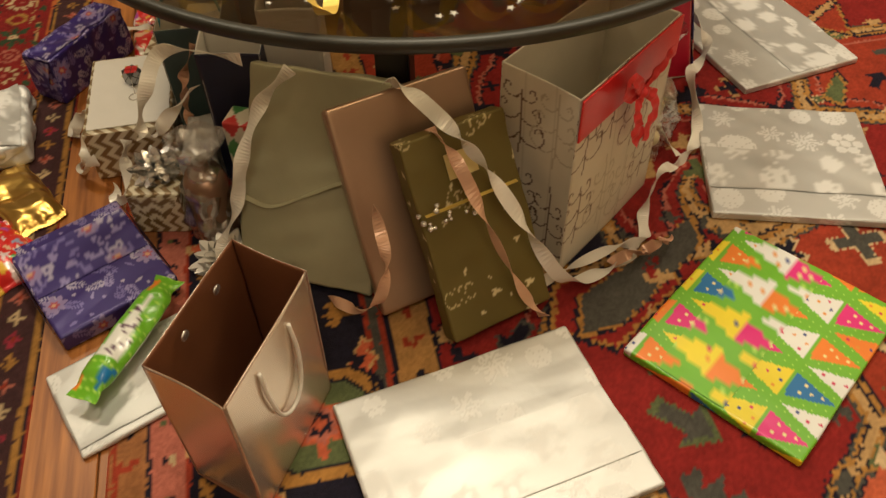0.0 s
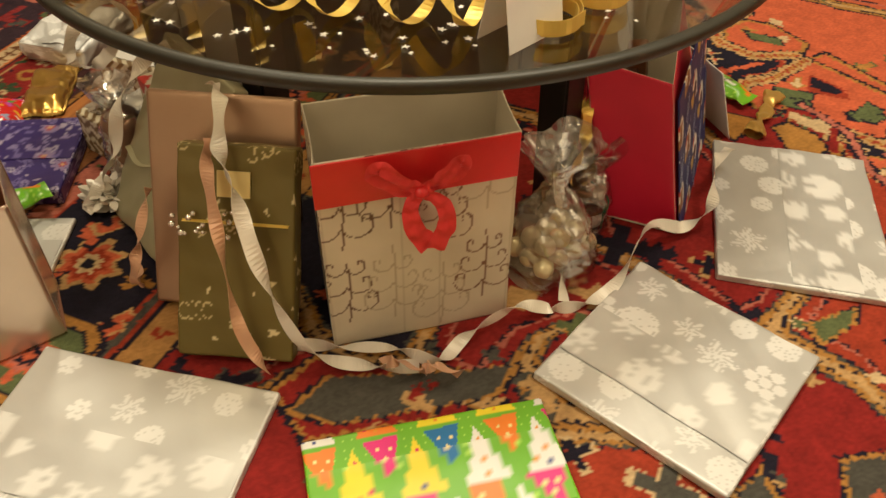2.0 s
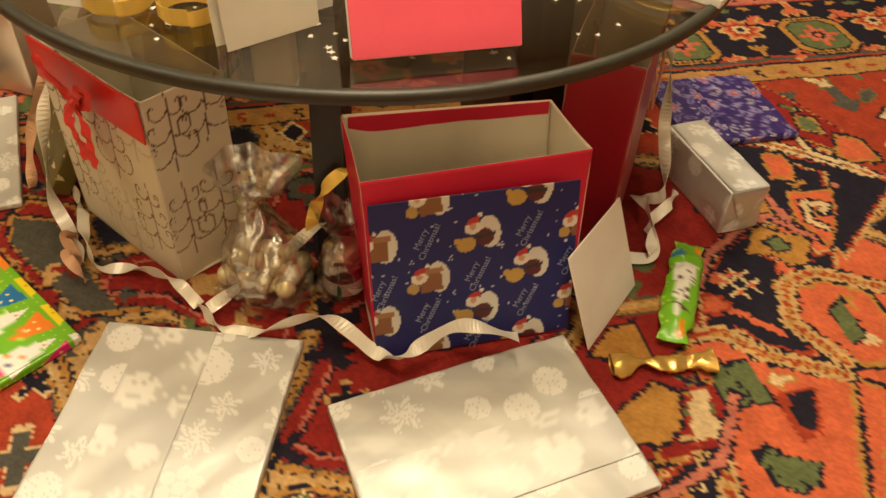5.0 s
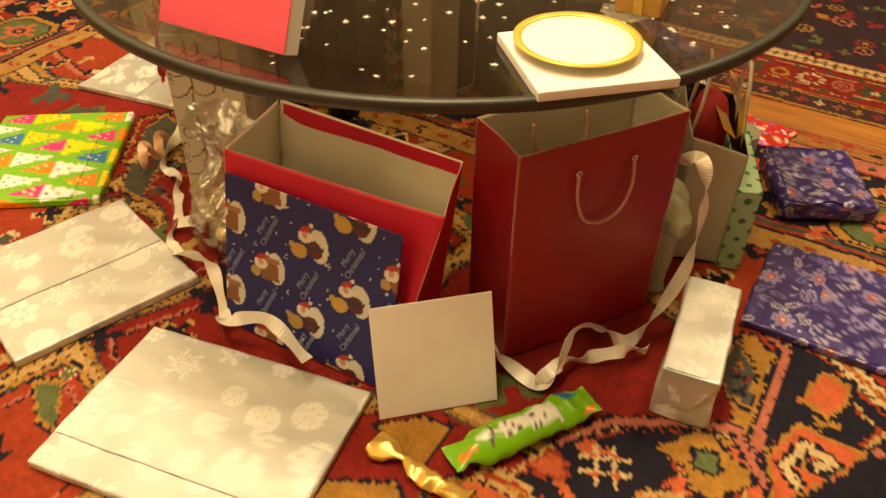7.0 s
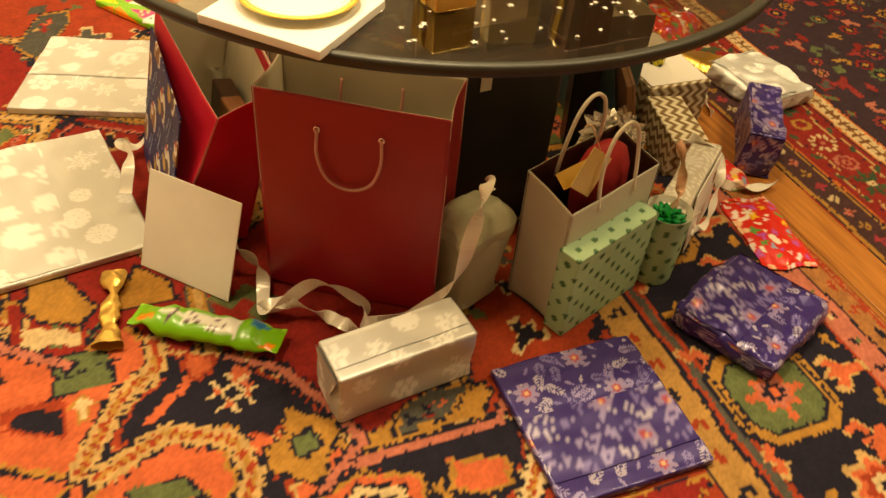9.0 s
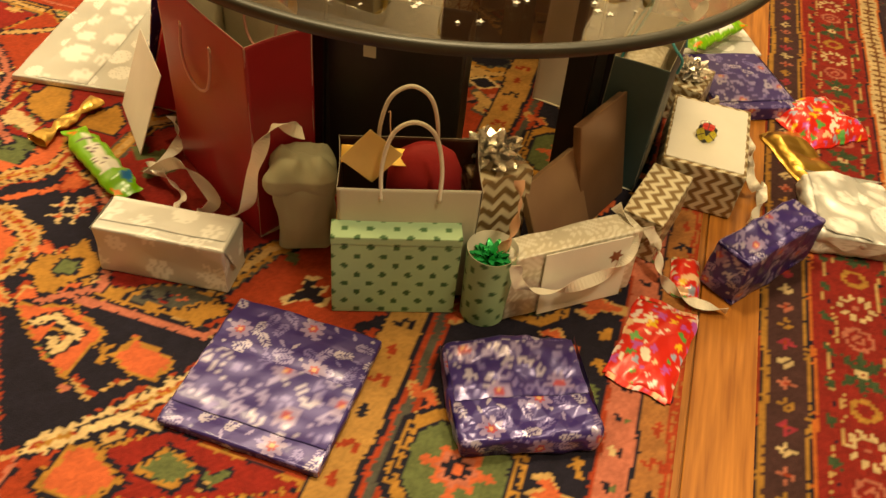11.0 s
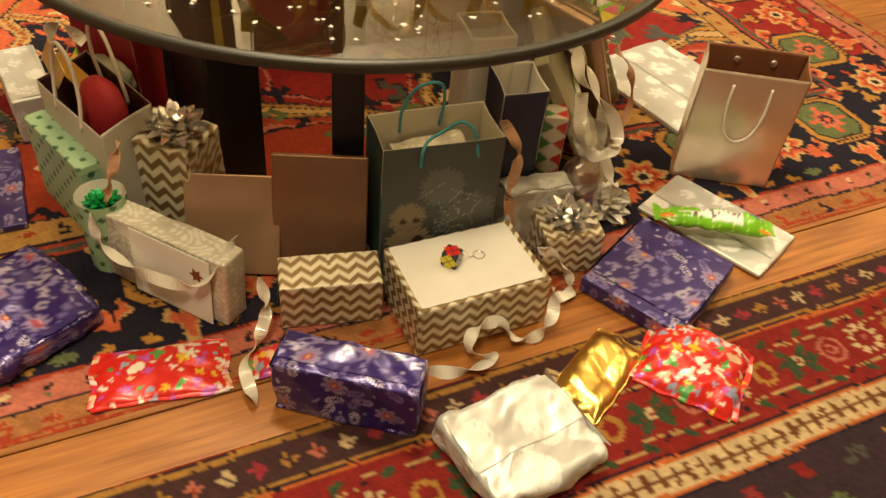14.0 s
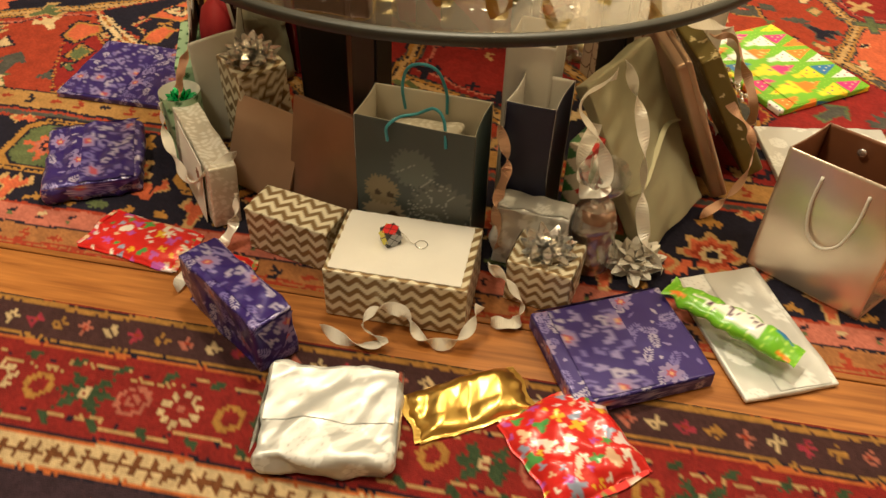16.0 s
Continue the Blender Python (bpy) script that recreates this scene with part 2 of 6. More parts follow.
def crumple(P, seed, size, amount):
    """Flat facets and sharp folds of creased paper."""
    rg = np.random.default_rng(seed)
    out = np.zeros(len(P))
    for k in range(7):
        w = rg.normal(size=3)
        w *= (0.8 + k * 0.42) / size / np.linalg.norm(w) / 2.6
        x = P @ w + rg.uniform(0, 1) + 0.05 * np.sin(P @ rg.normal(size=3) / size)
        out += (np.abs(x % 1 - 0.5) * 2 - 0.5) / (1 + k * 0.45)
    return out * amount * 1.5


def inside(u, v, pts):
    res = np.zeros(u.shape, bool)
    n = len(pts)
    for i in range(n):
        (x0, y0), (x1, y1) = pts[i], pts[(i + 1) % n]
        if y0 == y1:
            continue
        res ^= ((y0 > v) != (y1 > v)) & (u < (x1 - x0) * (v - y0) / (y1 - y0) + x0)
    return res


def turned(pts, x, y, a, s=1.0):
    c, q = math.cos(a), math.sin(a)
    return [(x + s * (c * p - q * w), y + s * (q * p + c * w)) for p, w in pts]


def rect_pose(a, b, c, z=0.0):
    """The pose, length and width of a rectangle from three of its corners: a-b along its length, b-c along its width."""
    a, b, c = (Vector((*p, 0)) for p in (a, b, c))
    x = (b - a).normalized()
    y = Vector((-x.y, x.x, 0))
    w = (c - b).dot(y)
    mid = (a + b) / 2 + y * w / 2
    return pose(mid.x, mid.y, z, 0, 0, math.degrees(math.atan2(x.y, x.x))), (b - a).length, abs(w)


def scatter(rg, n, box, gap):
    pts = []
    for _ in range(n * 30):
        p = (rg.uniform(box[0], box[1]), rg.uniform(box[2], box[3]))
        if all(math.hypot(p[0] - q[0], p[1] - q[1]) > gap for q in pts):
            pts.append(p)
            if len(pts) >= n:
                break
    return pts


# ---- printed patterns: colours and foil share at wrap coordinates u, v in metres ----


def fill(n, colour, foil=0.0):
    return np.tile(np.array([*colour, foil], float), (n, 1))


def put(c, mask, colour, foil=0.0):
    c[mask] = (*colour, foil)


def silver_snow(u, v, seed):
    c = fill(len(u), (0.58, 0.575, 0.55), 0.75)
    rg = np.random.default_rng(seed)
    box = (u.min(), u.max(), v.min(), v.max())
    for x, y in scatter(rg, int((box[1] - box[0]) * (box[3] - box[2]) * 230) + 4, box, 0.060):
        r = rg.choice([0.019, 0.025, 0.034])
        d, a = np.hypot(u - x, v - y), np.arctan2(v - y, u - x)
        k = rg.integers(3)
        if k == 0:
            m = (d < r) & ~((np.sin(d * 900) * np.cos(6 * a) > 0.75))
        elif k == 1:
            m = (d < r * (0.78 + 0.22 * np.cos(6 * a))) & (np.cos(12 * a + d * 300) > -0.55)
        else:
            m = np.zeros(len(u), bool)
            for j in range(7):
                w = j * math.pi / 3
                q = (0, 0) if j == 6 else (0.62 * r * math.cos(w), 0.62 * r * math.sin(w))
                m |= np.hypot(u - x - q[0], v - y - q[1]) < 0.29 * r
        put(c, m, (0.74, 0.735, 0.71), 0.12)
    return c


def purple_floral(u, v, seed):
    """Lavender sprigs, single leaves, dots and red-hearted flowers on deep purple."""
    c = fill(len(u), (0.036, 0.019, 0.150), 0.25)
    rg = np.random.default_rng(seed)
    box = (u.min(), u.max(), v.min(), v.max())
    area = (box[1] - box[0]) * (box[3] - box[2])
    leaf = [(-1, 0), (-0.4, 0.30), (0.3, 0.26), (1, 0), (0.3, -0.26), (-0.4, -0.30)]
    for x, y in scatter(rg, int(area * 1500) + 6, box, 0.0165):
        near = np.flatnonzero((np.abs(u - x) < 0.024) & (np.abs(v - y) < 0.024))
        if not len(near):
            continue
        a, k = rg.uniform(0, 6.3), rg.random()
        tone = [(0.24, 0.20, 0.42), (0.15, 0.12, 0.34), (0.36, 0.32, 0.46)][rg.integers(3)]
        if k < 0.62:
            for j in range(-2, 3):
                size = 0.0068 - 0.0011 * (j + 2) * 0.7
                px, py = x + 0.0052 * j * math.cos(a), y + 0.0052 * j * math.sin(a)
                for w in (0.8, -0.8):
                    lx, ly = px + 0.0055 * math.cos(a + w), py + 0.0055 * math.sin(a + w)
                    put(c, near[inside(u[near], v[near], turned(leaf, lx, ly, a + w, size))], tone, 0.2)
            put(c, near[inside(u[near], v[near], turned(leaf, x + 0.015 * math.cos(a), y + 0.015 * math.sin(a), a, 0.006))], tone, 0.2)
        elif k < 0.82:
            put(c, near[inside(u[near], v[near], turned(leaf, x, y, a, 0.0085))], tone, 0.2)
        else:
            put(c, near[np.hypot(u[near] - x, v[near] - y) < 0.0030], tone, 0.2)
    for x, y in scatter(rg, int(area * 110) + 1, box, 0.072):
        d, a = np.hypot(u - x, v - y), np.arctan2(v - y, u - x) + rg.uniform(0, 6)
        put(c, d < 0.020 * (0.55 + 0.45 * np.abs(np.cos(4 * a))), (0.24, 0.18, 0.36), 0.1)
        put(c, d < 0.0085 * (0.60 + 0.40 * np.abs(np.cos(3 * a))), (0.34, 0.055, 0.09), 0.1)
        put(c, d < 0.0035, (0.55, 0.30, 0.16), 0.1)
    return c


def chevron(u, v, seed, across=False, wave=0.029):
    if across:
        u, v = v, u
    t = np.abs((u / wave) % 1 - 0.5) * 2
    s = ((v + t * wave * 0.5) / (wave * 0.8)) % 1
    c = fill(len(u), (0.70, 0.64, 0.48), 0.05)
    put(c, s < 0.5, (0.25, 0.165, 0.075), 0.35)
    return c


def green_trees(u, v, seed):
    """Rows of pointed trees between hanging bunting on a lime ground."""
    c = fill(len(u), (0.17, 0.46, 0.015))
    rg = np.random.default_rng(seed)
    tones = [(0.80, 0.80, 0.76), (0.82, 0.66, 0.01), (0.80, 0.22, 0.015), (0.80, 0.80, 0.76), (0.8, 0.66, 0.01)]
    other = [(0.015, 0.16, 0.42), (0.80, 0.22, 0.015), (0.72, 0.02, 0.22), (0.80, 0.22, 0.015), (0.72, 0.02, 0.22)]
    dots = [(0.6, 0.02, 0.1), (0.02, 0.05, 0.25), (0.75, 0.3, 0.02)]
    put(c, (np.hypot((u / 0.013) % 1 - 0.5, (v / 0.013) % 1 - 0.5) < 0.10), (0.45, 0.72, 0.10))
    pitch, tall = 0.081, 0.093
    for row in range(-3, 4):
        for k in range(-5, 6):
            x, y = k * pitch + (row % 2) * 0.035 - 0.02, row * tall + 0.067
            flag = [(-0.024, 0.050), (0.024, 0.050), (0.003, -0.014)]
            m = inside(u, v, turned(flag, x + pitch / 2, y, 0.05))
            if m.any():
                put(c, m, other[(k + row * 2) % 5])
                for px, py in ((-0.008, 0.034), (0.008, 0.032), (0, 0.020), (0.003, 0.006)):
                    put(c, np.hypot(u - x - pitch / 2 - px, v - y - py) < 0.0025, (0.8, 0.72, 0.3))
    for row in range(-3, 4):
        for k in range(-5, 6):
            x, y = k * pitch + (row % 2) * 0.035 - 0.02, row * tall + 0.067
            tone = tones[(k * 2 + row * 3 + 1) % 5]
            tree = [(-0.028, -0.038), (0.028, -0.038), (0.018, -0.013), (0.020, -0.013), (0.009, 0.013), (0.011, 0.013), (0.0, 0.043), (-0.011, 0.013), (-0.009, 0.013), (-0.020, -0.013), (-0.018, -0.013)]
            m = inside(u, v, turned(tree, x, y, 0))
            if m.any():
                put(c, m, tone)
                for px, py in ((0, -0.030), (-0.014, -0.026), (0.014, -0.022), (0.003, -0.010), (-0.004, 0.006), (0.001, 0.022)):
                    put(c, np.hypot(u - x - px, v - y - py) < 0.0026, dots[rg.integers(3)])
    return c


def swirl_trees(u, v, seed):
    """Thin brown trees with curled boughs on a creamy ground."""
    c = fill(len(u), (0.66, 0.60, 0.48), 0.12)
    rg = np.random.default_rng(seed)
    box = (u.min(), u.max(), v.min(), v.max())
    put(c, np.abs((u / 0.052) % 1 - 0.5) < 0.02, (0.56, 0.50, 0.39), 0.15)
    for x in np.arange(box[0] + 0.030, box[1], 0.066):
        x = x + rg.uniform(-0.006, 0.006)
        y = box[2] + rg.uniform(-0.03, 0.05)
        while y < box[3]:
            h = rg.uniform(0.11, 0.15)
            tone = [(0.13, 0.065, 0.04), (0.10, 0.05, 0.035), (0.30, 0.10, 0.07), (0.46, 0.39, 0.28), (0.20, 0.10, 0.06)][rg.integers(5)]
            put(c, (np.abs(u - x - 0.004 * np.sin((v - y) * 20)) < 0.0013) & (v > y) & (v < y + h), tone)
            for k in range(3):
                r = 0.021 - 0.004 * k
                for s in (-1, 1):
                    cx, cy = x + s * r * 1.02, y + 0.042 + k * 0.034
                    d, a = np.hypot(u - cx, v - cy), np.arctan2(v - cy, (u - cx) * s)
                    put(c, (np.abs(d - r) < 0.0012) & (a < 0.9) & (a > -3.0), tone)
                    d2 = np.hypot(u - cx - s * r * 0.62, v - cy - r * 0.45)
                    put(c, (np.abs(d2 - r * 0.34) < 0.0011) & (v > cy + r * 0.2), tone)
            y += h + rg.uniform(0.015, 0.04)
    return c


def olive_stars(u, v, seed):
    c = fill(len(u), (0.15, 0.115, 0.026), 0.45)
    rg = np.random.default_rng(seed)
    box = (u.min(), u.max(), v.min(), v.max())
    for x, y in scatter(rg, 60, box, 0.022):
        d, a = np.hypot(u - x, v - y), np.arctan2(v - y, u - x) + rg.uniform(0, 6)
        r = rg.choice([0.004, 0.006, 0.0095])
        put(c, d < r * (0.45 + 0.55 * np.maximum(0, np.cos(2.5 * a)) ** 2 * (np.abs(np.cos(2.5 * a)) > 0)), (0.72, 0.62, 0.34), 0.3)
    for x, y in scatter(rg, 9, box, 0.06):
        w = rg.uniform(0, 3)
        for k in range(4):
            cx, cy = x + 0.011 * k * math.cos(w), y + 0.011 * k * math.sin(w)
            d = np.hypot((u - cx) * 1.6, v - cy)
            put(c, np.abs(d - 0.012) < 0.0008, (0.62, 0.52, 0.26), 0.4)
    return c


def red_party(u, v, seed):
    c = fill(len(u), (0.62, 0.018, 0.014), 0.12)
    rg = np.random.default_rng(seed)
    box = (u.min(), u.max(), v.min(), v.max())
    tones = [(0.78, 0.70, 0.60), (0.78, 0.70, 0.60), (0.75, 0.48, 0.30), (0.75, 0.45, 0.03), (0.08, 0.30, 0.07), (0.30, 0.35, 0.50), (0.75, 0.62, 0.62), (0.45, 0.08, 0.4)]
    for x, y in scatter(rg, int((box[1] - box[0]) * (box[3] - box[2]) * 2300) + 5, box, 0.013):
        d, a = np.hypot(u - x, (v - y) * rg.uniform(0.7, 1.4)), np.arctan2(v - y, u - x) + rg.uniform(0, 6)
        r = rg.choice([0.005, 0.008, 0.012])
        put(c, d < r * (0.75 + 0.3 * np.cos(rg.integers(2, 6) * a)), tones[rg.integers(len(tones))], 0.1)
    return c


def polka(u, v, seed):
    c = fill(len(u), (0.35, 0.52, 0.33))
    k = 0.038
    for o in (0, 0.5):
        d = np.hypot(((u / k + o) % 1 - 0.5) * k, ((v / k + o) % 1 - 0.5) * k)
        put(c, d < 0.0054, (0.045, 0.13, 0.05))
    return c


def damask(u, v, seed):
    c = fill(len(u), (0.62, 0.58, 0.49), 0.7)
    s = np.sin(u * 260 + 3 * np.sin(v * 130)) * np.sin(v * 240 + 3 * np.sin(u * 110 + seed))
    put(c, s > 0.15, (0.76, 0.73, 0.66), 0.25)
    return c


def winter_blue(u, v, seed):
    """Rounded snow-globe blobs, dots and flakes on dark blue."""
    c = fill(len(u), (0.012, 0.016, 0.125))
    rg = np.random.default_rng(seed)
    box = (u.min(), u.max(), v.min(), v.max())
    for x, y in scatter(rg, 140, box, 0.014):
        put(c, np.hypot(u - x, v - y) < rg.choice([0.0012, 0.0018]), (0.6, 0.62, 0.7))
    for x, y in scatter(rg, 16, box, 0.05):
        d, a = np.hypot(u - x, v - y), np.arctan2(v - y, u - x)
        put(c, (d < 0.0055) & (np.abs(np.sin(3 * a)) * d < 0.0011), (0.6, 0.62, 0.7))
    for row, y in enumerate(np.arange(-0.124, 0.13, 0.062)):
        for k, x in enumerate(np.arange(-0.22, 0.25, 0.147)):
            x = x + 0.0735 * (row % 2)
            g = 0.12 + rg.uniform(-0.12, 0.12)
            p, q = ((u - x) * math.cos(g) + (v - y) * math.sin(g)) * 0.92, ((v - y) * math.cos(g) - (u - x) * math.sin(g)) * 0.92
            put(c, np.hypot((p - 0.017) / 0.015, q / 0.024) < 1, (0.66, 0.65, 0.60))
            if (row + k) % 2:
                put(c, (np.abs(p - 0.006) < 0.015) & (np.abs(q + 0.003) < 0.017), (0.24, 0.105, 0.045))
                put(c, (np.abs(p - 0.006) < 0.018) & (np.abs(q - 0.011) < 0.004), (0.34, 0.17, 0.08))
                put(c, np.hypot(p + 0.018, q + 0.010) < 0.008, (0.45, 0.30, 0.09))
                sx, sy = -0.008, 0.004
            else:
                put(c, np.hypot((p - 0.010) / 0.012, (q + 0.006) / 0.013) < 1, (0.10, 0.02, 0.03))
                put(c, (np.abs(p - 0.010) < 0.014) & (np.abs(q + 0.004) < 0.0025), (0.03, 0.03, 0.03))
                put(c, np.hypot((p + 0.016) / 0.013, (q + 0.010) / 0.011) < 1, (0.50, 0.33, 0.08))
                put(c, np.hypot(p + 0.026, q + 0.002) < 0.005, (0.50, 0.33, 0.08))
                sx, sy = -0.003, 0.012
            put(c, np.hypot((p - sx) / 0.011, (q - sy) / 0.009) < 1, (0.72, 0.69, 0.62))
            put(c, np.hypot(p - sx, q - sy - 0.002) < 0.0048, (0.58, 0.32, 0.20))
            put(c, inside(p - sx, q - sy, [(-0.009, 0.006), (0.008, 0.006), (0.012, 0.016), (-0.003, 0.013)]), (0.46, 0.035, 0.03))
            put(c, np.hypot(p - sx - 0.012, q - sy - 0.016) < 0.003, (0.72, 0.69, 0.62))
    return c


def harlequin(u, v, seed):
    c = fill(len(u), (0.62, 0.57, 0.46))
    a, b = np.floor((u / 0.034 + v / 0.05)), np.floor((u / 0.034 - v / 0.05))
    k = (a * 3 + b * 5) % 4
    put(c, k == 1, (0.52, 0.03, 0.025))
    put(c, k == 3, (0.06, 0.20, 0.06))
    return c


def teal_animals(u, v, seed):
    """A soft greyish picture with pale furry blots."""
    c = fill(len(u), (0.060, 0.075, 0.075))
    rg = np.random.default_rng(seed)
    for x, y, r, tone in ((-0.05, -0.06, 0.042, (0.30, 0.25, 0.17)), (-0.055, -0.005, 0.032, (0.22, 0.18, 0.11)), (0.05, -0.02, 0.055, (0.11, 0.12, 0.11)), (0.0, 0.05, 0.04, (0.12, 0.14, 0.13))):
        d, a = np.hypot(u - x, v - y), np.arctan2(v - y, u - x)
        m = d < r * (0.9 + 0.1 * np.cos(23 * a) + 0.06 * np.cos(9 * a))
        put(c, m, tone)
    for x, y, r in ((-0.035, -0.055, 0.010), (-0.062, -0.012, 0.006), (-0.04, -0.012, 0.006)):
        put(c, np.hypot(u - x, v - y) < r, (0.05, 0.03, 0.02))
    for k in range(26):
        x, y, a, l = rg.uniform(-0.02, 0.09), rg.uniform(-0.10, 0.06), rg.uniform(0, 3.1), rg.uniform(0.01, 0.03)
        du, dv = u - x, v - y
        put(c, (np.abs(-du * math.sin(a) + dv * math.cos(a)) < 0.0007) & (np.abs(du * math.cos(a) + dv * math.sin(a)) < l), (0.30, 0.32, 0.30))
    return c


# ---- builders of wrapped things ----


def wrapped(name, label, category, m, L, W, H, pattern, mat, seed, step=0.004, r=0.004, dents=0.0012, group="", flap=True, shift=0.0, crease=0.07):
    """A gift wrapped in paper: the creased body and the flap of paper that closes it."""
    top = thing(name, label, category, m, group)
    V, F, U, N = box_grid(L, W, H, step, r)
    cols = pattern(U[:, 0], U[:, 1], seed)
    lift = crumple(V, seed, crease, dents)
    lift[V[:, 2] < 0.002] = np.maximum(lift[V[:, 2] < 0.002], 0) * 0
    mesh_object("paper", V + N * lift[:, None], F, mat, top, cols=cols)
    if H > 0.028:
        for side in (-1, 1):
            end_fold(top, L + 0.002, W, H, pattern, mat, seed, side)
    if flap:
        a, b = np.linspace(-L / 2 + 0.004, L / 2 - 0.004, 40), np.linspace(-0.02, 0.085 * min(1, W / 0.2), 16)
        A, B = np.meshgrid(a, b, indexing="ij")
        P = np.stack([A.ravel(), B.ravel(), np.full(A.size, H + 0.0012)], -1)
        P[:, 2] += np.interp(crumple(P * [1, 1, 0] + [0, 0, H], seed, crease, dents), (-1, 1), (-1, 1)) + 0.0003 + 0.0005 * (B.ravel() > b[-2])
        n = len(P)
        Q = P - [0, 0, 0.0011]
        G = quads(40, 16)
        mesh_object("paper_flap", np.concatenate([P, Q]), np.concatenate([G, G[:, ::-1] + n]), mat, top, cols=np.tile(pattern(A.ravel() + shift, B.ravel() + shift * 1.6, seed), (2, 1)))
    return top


def end_fold(parent, L, W, H, pattern, mat, seed, side=1):
    """The pointed fold of paper on the end of a wrapped box."""
    a, b = np.meshgrid(np.linspace(0, 1, 14), np.linspace(0, 1, 14), indexing="ij")
    a, b = a.ravel(), b.ravel()
    z = H * (0.95 - 0.62 * a)
    y = (b - 0.5) * W * 0.94 * (1 - 0.72 * a)
    x = np.full(len(z), side * (L / 2 + 0.0030)) - side * 0.0012 * (1 - a)
    P = np.stack([x, y, z], -1)
    Q = P - [side * 0.0010, 0, 0]
    G = quads(14, 14)
    c = pattern(y + 0.01, z + 0.02, seed)
    return mesh_object("paper_fold", np.concatenate([P, Q]), np.concatenate([G, G[:, ::-1] + len(P)]), mat, parent, cols=np.concatenate([c, c]))


def soft_parcel(name, label, category, m, L, W, H, pattern, mat, seed, crimp=0.12, dents=0.004, step=0.004, group=""):
    """A soft parcel or pouch, plump in the middle and pinched at its ends."""
    top = thing(name, label, category, m, group)
    nu, nv = int(L / step), int(W / step)
    A, B = np.meshgrid(np.linspace(-1, 1, nu), np.linspace(-1, 1, nv), indexing="ij")
    a, b = A.ravel(), B.ravel()
    rg = np.random.default_rng(seed)
    edge = 1 + 0.03 * np.sin(b * 5 + rg.uniform(0, 6)) + 0.02 * np.sin(b * 13)
    edge2 = 1 + 0.03 * np.sin(a * 4 + rg.uniform(0, 6)) + 0.02 * np.sin(a * 11)
    x, y = a * L / 2 * edge, b * W / 2 * edge2
    swell = (1 - np.abs(a) ** 4) ** 0.6 * (1 - np.abs(b) ** 4) ** 0.6
    base = np.stack([x, y, np.zeros_like(x)], -1)
    w = crumple(base, seed, 0.035, dents) * np.minimum(1, swell * 3)
    z1 = 0.003 + (H - 0.003) * swell + w
    z0 = 0.0012 + 0 * z1
    z1 = np.maximum(z1, 0.0028)
    P = np.concatenate([np.stack([x, y, z1], -1), np.stack([x, y, z0], -1)])
    G = quads(nu, nv)
    n = nu * nv
    F = [G, G[:, ::-1] + n]
    ring = np.concatenate([np.arange(nu) * nv, (nu - 1) * nv + np.arange(1, nv), np.arange(nu - 2, -1, -1) * nv + nv - 1, np.arange(nv - 2, 0, -1)])
    nxt = np.roll(ring, -1)
    F.append(np.stack([ring, nxt, nxt + n, ring + n], -1))
    F = np.concatenate(F)
    cols = pattern(x, y, seed)
    mesh_object("wrapping", P, F, mat, top, cols=np.concatenate([cols, cols]))
    for s in (-1, 1):
        k = 24
        e = np.linspace(-0.94, 0.94, k)
        wide = 0.010
        x0 = s * (L / 2 * (1 + 0.03 * np.sin(e * 5)) - 0.004)
        Q = np.concatenate([np.stack([x0, e * W / 2, 0.0050 + 0.0010 * (np.arange(k) % 2)], -1), np.stack([x0 + s * wide, e * W / 2 * 0.99, 0.0034 + 0.0010 * (np.arange(k) % 2)], -1)])
        Q = np.concatenate([Q, Q - [0, 0, 0.0012]])
        G = quads(2, k)
        mesh_object("crimped_end", Q, np.concatenate([G, G[:, ::-1] + 2 * k]), mat, top, cols=pattern(Q[:, 0], Q[:, 1], seed))
    return top


def catmull(pts, per=10):
    P = [Vector(p) for p in pts]
    P = [P[0] * 2 - P[1]] + P + [P[-1] * 2 - P[-2]]
    out = []
    for i in range(1, len(P) - 2):
        for k in range(per):
            t = k / per
            out.append(0.5 * ((2 * P[i]) + (P[i + 1] - P[i - 1]) * t + (2 * P[i - 1] - 5 * P[i] + 4 * P[i + 1] - P[i + 2]) * t * t + (3 * P[i] - P[i - 1] - 3 * P[i + 1] + P[i + 2]) * t ** 3))
    out.append(P[-2])
    return out


def strip_mesh(path, width, roll0=0.0, roll1=0.0, thick=0.0005, sway=0.0, waves=0.0):
    """A flat band along a path, turned about its run from roll0 to roll1 degrees (0: lying flat)."""
    V, F = [], []
    n = len(path)
    for i, p in enumerate(path):
        t = (path[min(i + 1, n - 1)] - path[max(i - 1, 0)]).normalized()
        side = t.cross(Vector((0, 0, 1)))
        side = side.normalized() if side.length > 1e-4 else Vector((1, 0, 0))
        up = side.cross(t).normalized()
        a = radians(roll0 + (roll1 - roll0) * i / (n - 1) + sway * math.sin(2 * math.pi * waves * i / (n - 1)))
        s = side * math.cos(a) + up * math.sin(a)
        q = t.cross(s).normalized() * thick
        for c in (p - s * width / 2, p + s * width / 2, p + s * width / 2 + q, p - s * width / 2 + q):
            V.append(c)
        if i:
            b = 4 * i
            for k in range(4):
                F.append((b - 4 + k, b - 4 + (k + 1) % 4, b + (k + 1) % 4, b + k))
    F += [(0, 1, 2, 3), (4 * n - 1, 4 * n - 2, 4 * n - 3, 4 * n - 4)]
    return V, F


